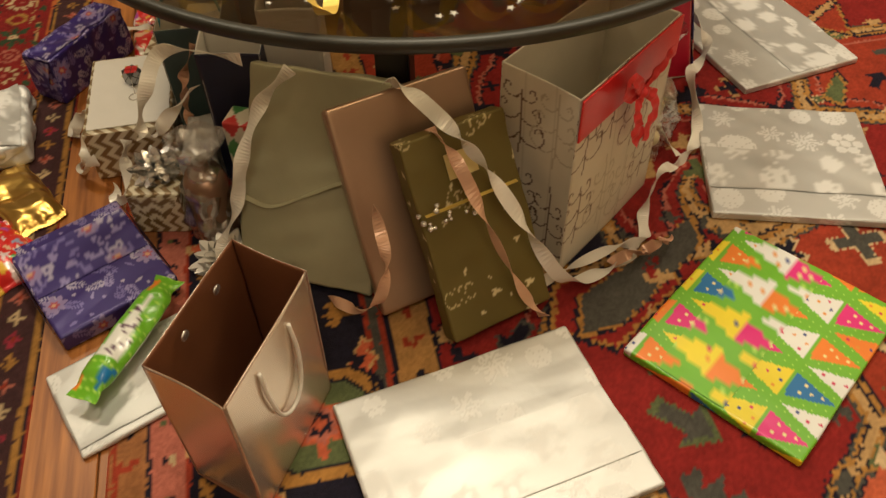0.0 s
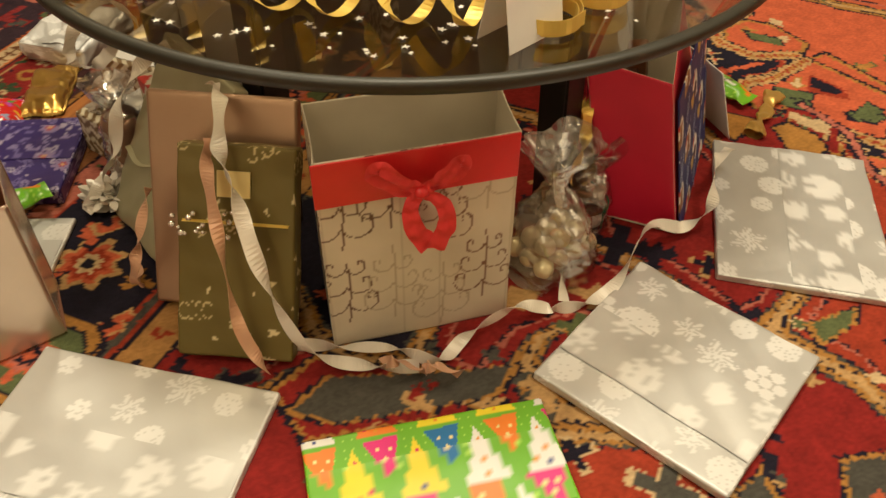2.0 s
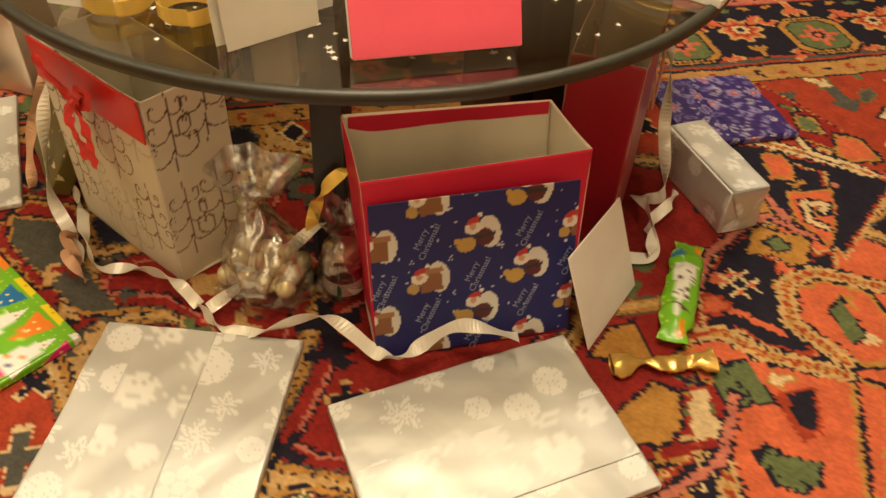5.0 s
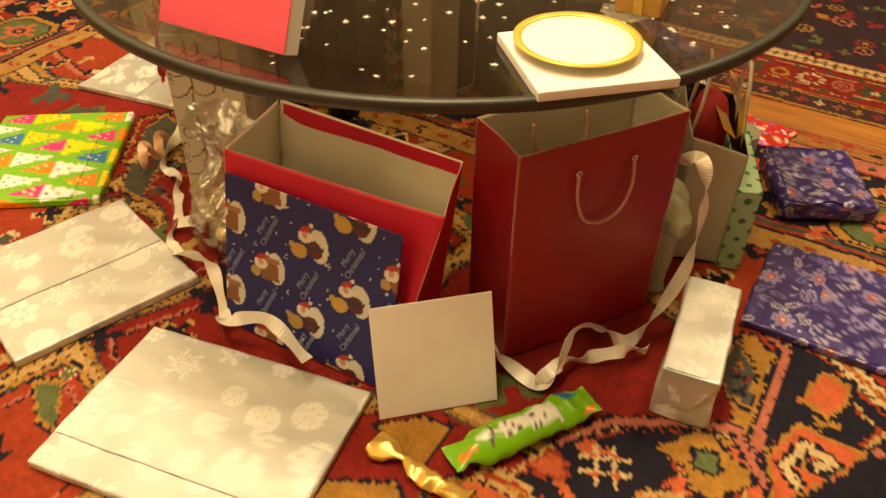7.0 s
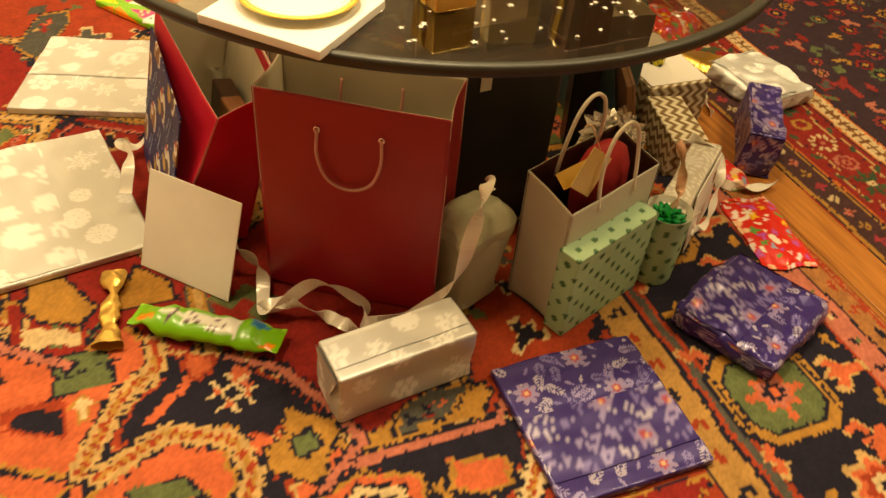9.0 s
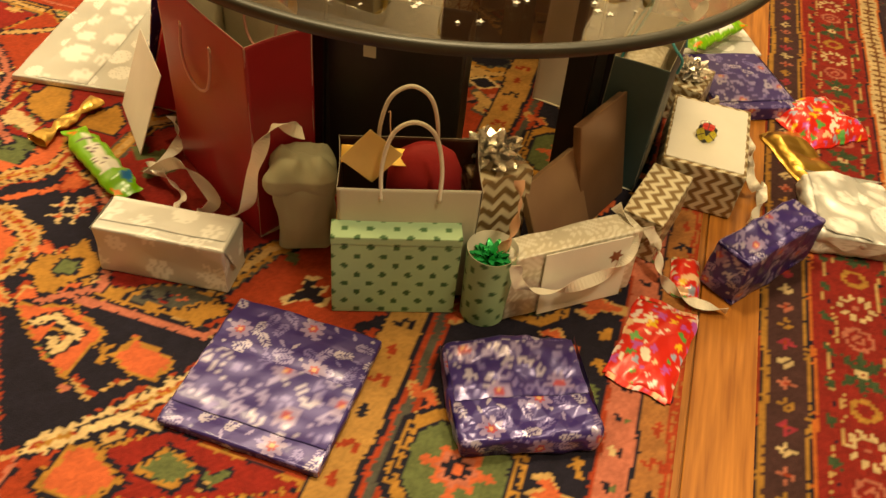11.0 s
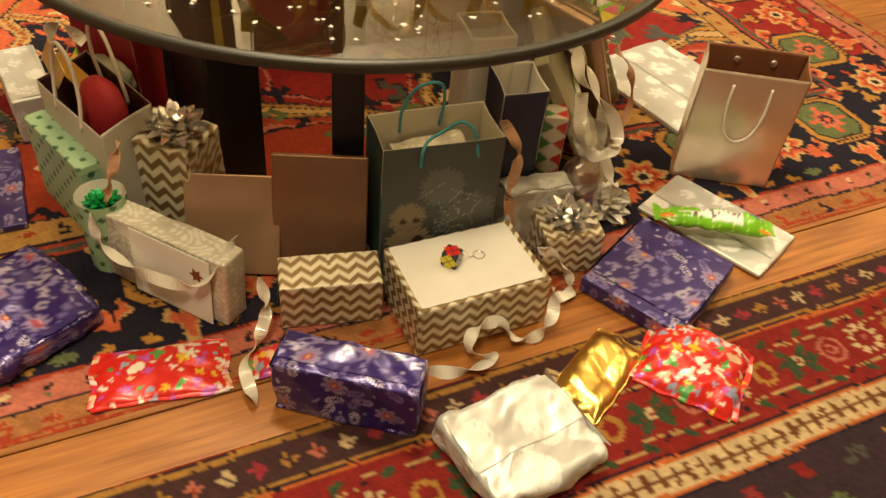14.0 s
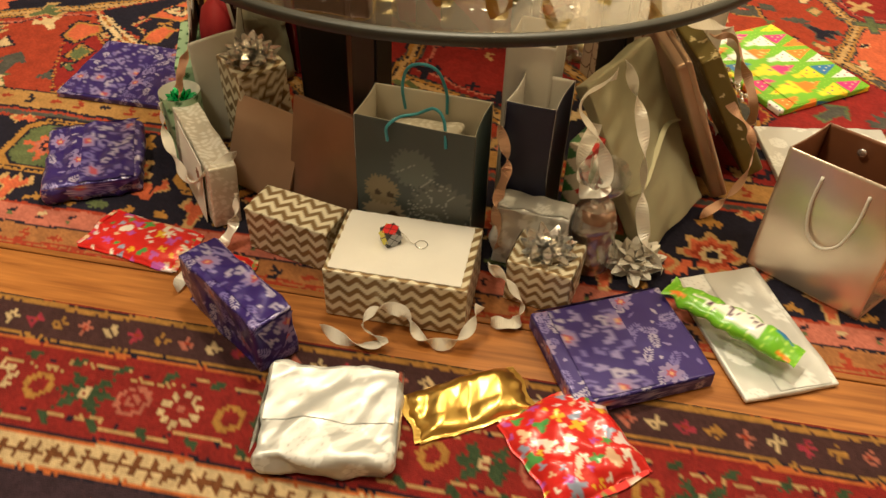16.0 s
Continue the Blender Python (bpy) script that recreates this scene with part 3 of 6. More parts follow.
def ribbon(label, pts, width, mat, roll0=0.0, roll1=0.0, parent=None, name="ribbon", per=16, sway=0.0, waves=0.0):
    V, F = strip_mesh(catmull(pts, per), width, roll0, roll1, 0.0005, sway, waves)
    ob = mesh_object(name, V, F, mat, parent, label if parent else "", smooth=False)
    if not parent:
        tagged(ob, label, "ribbon", "gift ribbons")
    return ob


def tube(name, pts, r, mat, parent, label="", per=8, sides=7):
    path = catmull(pts, per)
    V, F = [], []
    n = len(path)
    for i, p in enumerate(path):
        t = (path[min(i + 1, n - 1)] - path[max(i - 1, 0)]).normalized()
        s = t.orthogonal().normalized() if i == 0 else (s - t * s.dot(t)).normalized()
        q = t.cross(s)
        for k in range(sides):
            a = 2 * math.pi * k / sides
            V.append(p + (s * math.cos(a) + q * math.sin(a)) * r)
        if i:
            for k in range(sides):
                b = sides * i
                F.append((b - sides + k, b - sides + (k + 1) % sides, b + (k + 1) % sides, b + k))
    F += [tuple(range(sides))[::-1], tuple(range(sides * (n - 1), sides * n))]
    return mesh_object(name, V, F, mat, parent, label)


def star_bow(parent, at, size, mat, label, seed):
    """A stick-on bow of pointed loops in four rings round a small disc."""
    rg = random.Random(seed)
    k = 16
    V = [(at[0] + size * 0.3 * math.cos(2 * math.pi * i / k), at[1] + size * 0.3 * math.sin(2 * math.pi * i / k), at[2] + z) for z in (0.0005, size * 0.09) for i in range(k)]
    F = [tuple(range(k))[::-1], tuple(range(k, 2 * k))] + [(i, (i + 1) % k, k + (i + 1) % k, k + i) for i in range(k)]
    bow = mesh_object("bow", V, F, mat, parent, label, smooth=False)
    rows = ((0.05, 0.0, 0.5), (0.35, 0.17, 1.0), (0.68, 0.15, 0.95), (0.92, 0.04, 0.45), (1.0, 0.0, 0.06), (0.9, -0.03, 0.45), (0.6, -0.10, 0.95), (0.3, -0.09, 0.9), (0.05, -0.02, 0.5))
    for ring, (n, tilt, rad) in enumerate(((10, 8, 1.0), (9, 30, 0.92), (7, 52, 0.8), (4, 74, 0.66))):
        for i in range(n):
            a = 2 * math.pi * (i + 0.5 * (ring % 2)) / n + rg.uniform(-0.12, 0.12)
            e = radians(tilt + rg.uniform(-8, 8))
            out = Vector((math.cos(a) * math.cos(e), math.sin(a) * math.cos(e), math.sin(e)))
            side = Vector((-math.sin(a), math.cos(a), 0))
            up = out.cross(side) * -1
            R = size * rad * rg.uniform(0.9, 1.06)
            w = size * 0.17
            V = []
            for d, hgt, ww in rows:
                p = Vector(at) + Vector((0, 0, size * 0.10)) + out * R * d + up * R * hgt
                V += [p - side * w * ww, p + side * w * ww]
            mesh_object("loop", V, [(2 * q, 2 * q + 1, 2 * q + 3, 2 * q + 2) for q in range(len(rows) - 1)], mat, bow, smooth=False)
    return bow


def skin(A, B, nu, nv, bulge=0.0):
    """A gridded panel between a bottom edge A and a top edge B (pairs of points)."""
    u, v = np.meshgrid(np.linspace(0, 1, nu), np.linspace(0, 1, nv), indexing="ij")
    u, v = u.ravel()[:, None], v.ravel()[:, None]
    A, B = np.array(A, float), np.array(B, float)
    P = (A[0] * (1 - u) + A[1] * u) * (1 - v) + (B[0] * (1 - u) + B[1] * u) * v
    n = np.cross(A[1] - A[0], B[0] - A[0])
    n /= np.linalg.norm(n)
    P = P + n * (bulge * np.sin(math.pi * u) * (0.3 + 0.7 * np.sin(math.pi * np.minimum(1, v * 0.9 + 0.1))))
    wide, tall = np.linalg.norm(A[1] - A[0]), np.linalg.norm(B[0] - A[0])
    return P, quads(nu, nv)[:, ::1], (u[:, 0] - 0.5) * wide, (v[:, 0] - 0.5) * tall, n


def gift_bag(name, label, bottom, top, mats, lining, patterns=None, seed=1, dip=0.0, bulge=0.004, step=0.006, names=("front_panel", "side_panel", "back_panel", "side_panel")):
    """An open paper bag: four panels with an inner skin, and a base. Corners go round counter-clockwise, the front first."""
    ob = thing(name, label, "gift bag")
    for i in range(4):
        j = (i + 1) % 4
        A, B = (bottom[i], bottom[j]), (top[i], top[j])
        wide = (Vector(A[1]) - Vector(A[0])).length
        tall = (Vector(B[0]) - Vector(A[0])).length
        nu, nv = max(8, int(wide / step)), max(8, int(tall / step))
        P, F, u, v, n = skin(A, B, nu, nv, bulge if i % 2 == 0 else -bulge * 2.2)
        P = P + n * crumple(P, seed + i, 0.12, 0.0009)[:, None]
        pat = patterns[i] if patterns else None
        mat = mats[i] if isinstance(mats, (list, tuple)) else mats
        Q = P - n * 0.0014
        cnt = len(P)
        ring = np.concatenate([np.arange(nu) * nv, (nu - 1) * nv + np.arange(1, nv), np.arange(nu - 2, -1, -1) * nv + nv - 1, np.arange(nv - 2, 0, -1)])
        nxt = np.roll(ring, -1)
        rim = np.stack([ring, ring + cnt, nxt + cnt, nxt], -1)
        mesh_object(names[i], np.concatenate([P, P - n * 0.0006]), np.concatenate([F, F[:, ::-1] + cnt, rim]), mat, ob, cols=None if pat is None else np.tile(pat(u, v, seed + i), (2, 1)))
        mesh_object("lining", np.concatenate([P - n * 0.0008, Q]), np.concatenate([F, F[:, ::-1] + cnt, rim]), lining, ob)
    P, F, u, v, n = skin((bottom[0], bottom[1]), (bottom[3], bottom[2]), 4, 4)
    mesh_object("base", np.concatenate([P + [0, 0, 0.0015], P + [0, 0, 0.0005]]), np.concatenate([F, F[:, ::-1] + len(P)]), lining, ob)
    return ob


def upright(corners, H, flare=0.0):
    """Bottom and top corner rings of an upright bag on the floor."""
    c = Vector((sum(p[0] for p in corners) / 4, sum(p[1] for p in corners) / 4))
    bottom = [(p[0], p[1], 0.001) for p in corners]
    top = [(c.x + (p[0] - c.x) * (1 + flare), c.y + (p[1] - c.y) * (1 + flare), H) for p in corners]
    return bottom, top


def cord_handle(parent, a, b, drop, r, mat, out=(0, 0, 0), label=""):
    """A cord between two holes a and b that hangs down or stands up by drop."""
    a, b = Vector(a), Vector(b)
    o = Vector(out)
    z = Vector((0, 0, drop))
    return tube("handle", [a, a + z * 0.45 + o * 0.7 + (b - a) * 0.0, a + (b - a) * 0.16 + z * 0.85 + o, a + (b - a) * 0.5 + z + o, a + (b - a) * 0.84 + z * 0.85 + o, b + z * 0.45 + o * 0.7, b], r, mat, parent, label)


def slab(name, a, b, c, thick, mat, parent=None, label="", r=0.002, pattern=None, seed=1, step=0.006, dents=0.0):
    """A flat box standing or leaning: its face has corners a (bottom left), b (bottom right) and runs up to c (top left)."""
    a, b, c = Vector(a), Vector(b), Vector(c)
    x = (b - a).normalized()
    y = (c - a) - x * (c - a).dot(x)
    H = y.length
    y.normalize()
    z = x.cross(y)
    L = (b - a).length
    V, F, U, N = box_grid(L, H, thick, step, r)
    if dents:
        V = V + N * crumple(V, seed, 0.05, dents)[:, None]
    M = Matrix((x, y, z)).transposed().to_4x4()
    M.translation = (a + b) / 2 + y * H / 2 - z * thick
    ob = mesh_object(name, V, F, mat, parent, label, cols=None if pattern is None else pattern(U[:, 0], U[:, 1], seed))
    ob.matrix_basis = M
    return ob

# ---- room ----


def board(name, x0, x1, y0, y1, z0, z1, mat, parent=None):
    bm = bmesh.new()
    bmesh.ops.create_cube(bm, size=1, matrix=Matrix.Translation(((x0 + x1) / 2, (y0 + y1) / 2, (z0 + z1) / 2)) @ Matrix.Diagonal((x1 - x0, y1 - y0, z1 - z0, 1)))
    bmesh.ops.bevel(bm, geom=bm.edges[:], offset=min(0.0012, (z1 - z0) / 3), segments=1, affect="EDGES")
    return part(name, bm, mat, parent)


X0, X1, Y0, Y1 = -2.6, 3.2, -1.6, 4.2
for nm, b in (("wall_north", (X0, X1, Y1, Y1 + 0.12)), ("wall_south", (X0, X1, Y0 - 0.12, Y0)), ("wall_east", (X1, X1 + 0.12, Y0, Y1)), ("wall_west", (X0 - 0.12, X0, Y0, Y1))):
    tagged(board(nm, *b, -0.008, 2.5, PAINT), "plain warm painted wall of the room", "wall", kind="structure")
tagged(board("ceiling", X0 - 0.12, X1 + 0.12, Y0 - 0.12, Y1 + 0.12, 2.5, 2.6, CEILING), "plain white painted ceiling", "ceiling", kind="structure")
floor = tagged(board("floor", X0, X1, Y0, Y1, -0.06, -0.0088, WOOD), "oiled oak plank floor showing between two rugs", "floor", kind="structure")

# ---- rugs: every knot takes its own wool colour ----
TAN, SALMON, RUST, RED_W = (0.44, 0.27, 0.11), (0.48, 0.105, 0.045), (0.29, 0.040, 0.018), (0.22, 0.018, 0.015)
INK, MOSS, OCHRE, ROSE, IVORY = (0.014, 0.012, 0.022), (0.10, 0.12, 0.050), (0.36, 0.175, 0.040), (0.40, 0.125, 0.085), (0.54, 0.39, 0.21)
SLATE = (0.070, 0.066, 0.055)
CROSS = [(-0.25, -1), (0.25, -1), (0.25, -0.25), (1, -0.25), (1, 0.25), (0.25, 0.25), (0.25, 1), (-0.25, 1), (-0.25, 0.25), (-1, 0.25), (-1, -0.25), (-0.25, -0.25)]
DIAMOND = [(0, -1), (0.7, 0), (0, 1), (-0.7, 0)]
LEAF = [(0, -1), (0.35, -0.55), (0.2, -0.45), (0.55, 0.0), (0.3, 0.05), (0.5, 0.45), (0.2, 0.45), (0, 1), (-0.2, 0.45), (-0.5, 0.45), (-0.3, 0.05), (-0.55, 0), (-0.2, -0.45), (-0.35, -0.55)]
HOOK = [(-1, -0.5), (0.4, -0.5), (0.4, 0.1), (1, 0.1), (1, 0.6), (0.1, 0.6), (0.1, 0.0), (-0.5, 0.0), (-0.5, 0.6), (-1, 0.6)]
TULIP = [(-0.2, -1), (0.2, -1), (0.3, -0.1), (0.9, 0.3), (0.6, 0.9), (0.3, 0.4), (0, 1), (-0.3, 0.4), (-0.6, 0.9), (-0.9, 0.3), (-0.3, -0.1)]
HEX = [(-1, 0), (-0.55, -0.85), (0.55, -0.85), (1, 0), (0.55, 0.85), (-0.55, 0.85)]
OCTAGON = [(-0.9, -0.5), (-0.55, -0.85), (0.55, -0.85), (0.9, -0.5), (0.9, 0.5), (0.55, 0.85), (-0.55, 0.85), (-0.9, 0.5)]
ARROW = [(-1, -0.3), (0.1, -0.3), (0.1, -0.8), (1, 0), (0.1, 0.8), (0.1, 0.3), (-1, 0.3)]
SHAPES = [CROSS, DIAMOND, LEAF, HOOK, TULIP, ARROW]


def stamp(u, v, c, shape, x, y, a, s, tone, lip=None):
    near = np.flatnonzero((np.abs(u - x) < 1.5 * s) & (np.abs(v - y) < 1.5 * s))
    if not len(near):
        return
    if lip:
        put(c, near[inside(u[near], v[near], turned(shape, x, y, a, s * 1.3))], lip)
    put(c, near[inside(u[near], v[near], turned(shape, x, y, a, s))], tone)


def rosette(u, v, c, x, y, r, tones):
    near = np.flatnonzero((np.abs(u - x) < r) & (np.abs(v - y) < r))
    d, a = np.hypot(u[near] - x, v[near] - y), np.arctan2(v[near] - y, u[near] - x)
    for k, t in enumerate(tones):
        rr = r * (1 - k / len(tones))
        put(c, near[d < rr * (0.86 + 0.14 * np.cos(8 * a))], t)


def carpet(name, label, x0, x1, y0, y1, step, painter):
    xs, ys = np.arange(x0, x1, step), np.arange(y0, y1, step)
    A, B = np.meshgrid(xs, ys, indexing="ij")
    u, v = A.ravel(), B.ravel()
    rg = np.random.default_rng(5)
    c = painter(u + rg.normal(0, 0.0009, u.size), v + rg.normal(0, 0.0009, u.size))
    c[:, :3] *= rg.uniform(0.84, 1.14, (u.size, 1))
    z = rg.uniform(-0.0009, 0.0, u.size)
    side = (A <= xs[0]) | (A >= xs[-1]) | (B <= ys[0]) | (B >= ys[-1])
    z[side.ravel()] = -0.0082
    c[:, 3] = 0
    ob = mesh_object(name, np.stack([u, v, z], -1), quads(len(xs), len(ys)), RUG, cols=c)
    return tagged(ob, label, "rug")


FIGURES = []
FIGURES += [
    ("patch", RUST, [(1.145, 1.290), (1.042, 1.360), (0.995, 1.568), (1.152, 1.472), (1.186, 1.435)]),
    ("patch", SALMON, [(0.856, 1.685), (0.841, 1.786), (0.917, 1.903), (0.947, 1.948), (1.105, 1.839), (1.066, 1.641), (1.000, 1.710), (0.968, 1.692)]),
    ("patch", SALMON, [(1.106, 1.617), (1.018, 1.661), (0.904, 1.706), (0.835, 1.669), (0.809, 1.719), (0.825, 1.791), (0.904, 1.912), (1.130, 1.795)]),
    ("patch", SALMON, [(1.221, 1.559), (1.131, 1.612), (1.106, 1.703), (1.235, 1.611)]),
    ("patch", RED_W, [(0.995, 1.568), (0.904, 1.632), (0.889, 1.703), (0.916, 1.719), (0.996, 1.663)]),
    ("patch", INK, [(1.196, 1.544), (1.145, 1.476), (1.040, 1.537), (1.005, 1.610), (1.005, 1.645), (1.095, 1.616), (1.109, 1.594)]),
    ("patch", SALMON, [(1.141, 1.555), (1.095, 1.511), (1.071, 1.552), (1.041, 1.579), (1.085, 1.589), (1.135, 1.582)]),
]
FIGURES += [
    ("patch", INK, [(0.780, 1.745), (0.699, 1.773), (0.621, 1.859), (0.586, 1.933), (0.643, 1.904), (0.670, 1.923), (0.746, 1.884), (0.819, 1.887), (0.862, 1.875), (0.838, 1.827), (0.790, 1.786)]),
    ("patch", INK, [(0.714, 1.979), (0.664, 1.996), (0.668, 2.033), (0.732, 2.000)]),
    ("patch", SALMON, [(0.742, 1.911), (0.728, 1.982), (0.764, 2.034), (0.815, 2.039), (0.899, 1.981), (0.888, 1.922), (0.825, 1.892)]),
    ("patch", INK, [(0.668, 2.055), (0.616, 2.059), (0.567, 2.086), (0.500, 2.048), (0.361, 2.016), (0.372, 2.076), (0.475, 2.234), (0.504, 2.263)]),
    ("patch", INK, [(0.572, 2.003), (0.357, 2.003), (0.329, 1.993), (0.358, 2.070), (0.434, 2.114), (0.449, 2.146), (0.523, 2.108), (0.501, 2.049)]),
    ("patch", SALMON, [(0.645, 2.046), (0.574, 2.024), (0.500, 2.048), (0.508, 2.129), (0.535, 2.118), (0.582, 2.092)]),
]
FIGURES += [
    ("patch", SALMON, [(0.458, 2.077), (0.446, 2.044), (0.405, 2.051), (0.382, 2.058), (0.388, 2.093), (0.425, 2.091)]),
    ("patch", RED_W, [(0.436, 2.264), (0.330, 2.161), (0.118, 2.172), (0.204, 2.222), (0.411, 2.298)]),
    ("patch", SALMON, [(0.428, 2.286), (0.425, 2.233), (0.404, 2.216), (0.345, 2.247), (0.367, 2.282)]),
    ("patch", MOSS, [(0.325, 2.222), (0.305, 2.188), (0.265, 2.200), (0.279, 2.231)]),
    ("patch", OCHRE, [(0.639, 1.895), (0.579, 1.936), (0.609, 1.974), (0.620, 2.009), (0.672, 1.977), (0.671, 1.943), (0.649, 1.933)]),
    ("patch", OCHRE, [(0.541, 1.966), (0.504, 1.952), (0.368, 1.931), (0.359, 1.948), (0.385, 1.977), (0.546, 1.990)]),
    ("patch", SLATE, [(0.500, 1.975), (0.490, 1.943), (0.436, 1.918), (0.382, 1.928), (0.428, 1.965)]),
]
FIGURES += [
    ("patch", OCHRE, [(0.958, 1.543), (0.915, 1.546), (0.883, 1.608), (0.904, 1.632), (0.948, 1.614), (0.963, 1.591)]),
    ("patch", OCHRE, [(0.804, 1.551), (0.767, 1.591), (0.765, 1.621), (0.825, 1.622), (0.827, 1.593)]),
    ("bare", MOSS, [(0.942, 1.699), (0.871, 1.705), (0.855, 1.731), (0.887, 1.759), (0.924, 1.752)]),
    ("bare", MOSS, [(1.075, 1.737), (1.056, 1.707), (1.011, 1.703), (1.005, 1.727), (1.035, 1.748), (1.064, 1.753)]),
    ("bare", INK, [(0.999, 1.781), (0.932, 1.781), (0.927, 1.803), (0.989, 1.803)]),
    ("bare", IVORY, [(0.982, 1.788), (0.941, 1.787), (0.938, 1.797), (0.977, 1.799)]),
    ("bare", IVORY, [(0.997, 1.671), (0.970, 1.651), (0.980, 1.628), (0.928, 1.642), (0.893, 1.665), (0.899, 1.686), (0.943, 1.670), (0.956, 1.692)]),
]
FIGURES += [
    ("bare", MOSS, [(0.788, 1.955), (0.769, 1.988), (0.842, 1.982), (0.859, 1.950)]),
    ("bare", MOSS, [(0.863, 1.728), (0.860, 1.767), (0.935, 1.772), (0.930, 1.748)]),
    ("bare", MOSS, [(1.008, 1.705), (1.040, 1.781), (1.071, 1.762), (1.046, 1.718)]),
    ("bare", INK, [(0.928, 1.794), (0.927, 1.841), (0.991, 1.811), (0.986, 1.787)]),
    ("bare", MOSS, [(0.644, 1.941), (0.618, 1.933), (0.609, 1.958), (0.638, 1.970)]),
    ("line", TAN, [(0.796, 1.707), (0.798, 1.760), (0.852, 1.799), (0.910, 1.909)]),
]
FIGURES += [
    ("line", TAN, [(0.888, 1.922), (0.799, 1.878), (0.716, 1.915), (0.700, 1.978), (0.758, 2.078)]),
    ("thin", ROSE, [(0.697, 1.768), (0.634, 1.812), (0.579, 1.903), (0.553, 1.971), (0.622, 2.027)]),
    ("thin", ROSE, [(0.572, 2.003), (0.365, 1.999), (0.317, 1.950)]),
    ("thin", SALMON, [(0.747, 1.785), (0.776, 1.815), (0.819, 1.852)]),
    ("bare", SALMON, [(0.752, 1.753), (0.723, 1.767), (0.727, 1.789), (0.751, 1.794), (0.760, 1.769)]),
    ("line", IVORY, [(0.470, 2.241), (0.421, 2.190), (0.336, 2.075)]),
    ("thin", IVORY, [(0.425, 2.197), (0.388, 2.163), (0.336, 2.163)]),
]
FIGURES += [
    ("line", TAN, [(1.190, 1.549), (1.120, 1.603), (1.117, 1.674), (1.097, 1.698), (1.089, 1.631), (1.009, 1.654), (1.013, 1.628)]),
    ("thin", ROSE, [(1.186, 1.435), (1.123, 1.479), (1.051, 1.542), (1.009, 1.654), (0.916, 1.719)]),
    ("thin", TAN, [(1.171, 1.408), (1.102, 1.362), (1.076, 1.337)]),
    ("thin", IVORY, [(0.602, 2.065), (0.579, 2.044), (0.530, 2.060), (0.540, 2.098), (0.560, 2.083)]),
]
FIGURES += [
    ("patch", INK, [(-0.19, 2.21), (-0.07, 2.41), (-0.04, 2.63), (0.06, 2.56), (0.02, 2.11)]),
    ("patch", SLATE, [(0.87, 0.66), (0.94, 0.81), (0.98, 0.75), (0.93, 0.61), (0.87, 0.60)]),
    ("patch", SLATE, [(1.04, 0.87), (1.17, 0.95), (1.13, 0.80), (1.06, 0.77)]),
    ("patch", RED_W, [(0.30, 0.68), (0.33, 0.76), (0.51, 0.78), (0.51, 0.72), (0.38, 0.63)]),
    ("patch", SLATE, [(0.34, 0.66), (0.36, 0.73), (0.52, 0.81), (0.59, 0.85), (0.58, 0.79), (0.41, 0.67)]),
    ("patch", MOSS, [(0.98, 1.10), (1.04, 1.16), (1.04, 1.13), (1.00, 1.07)]),
]


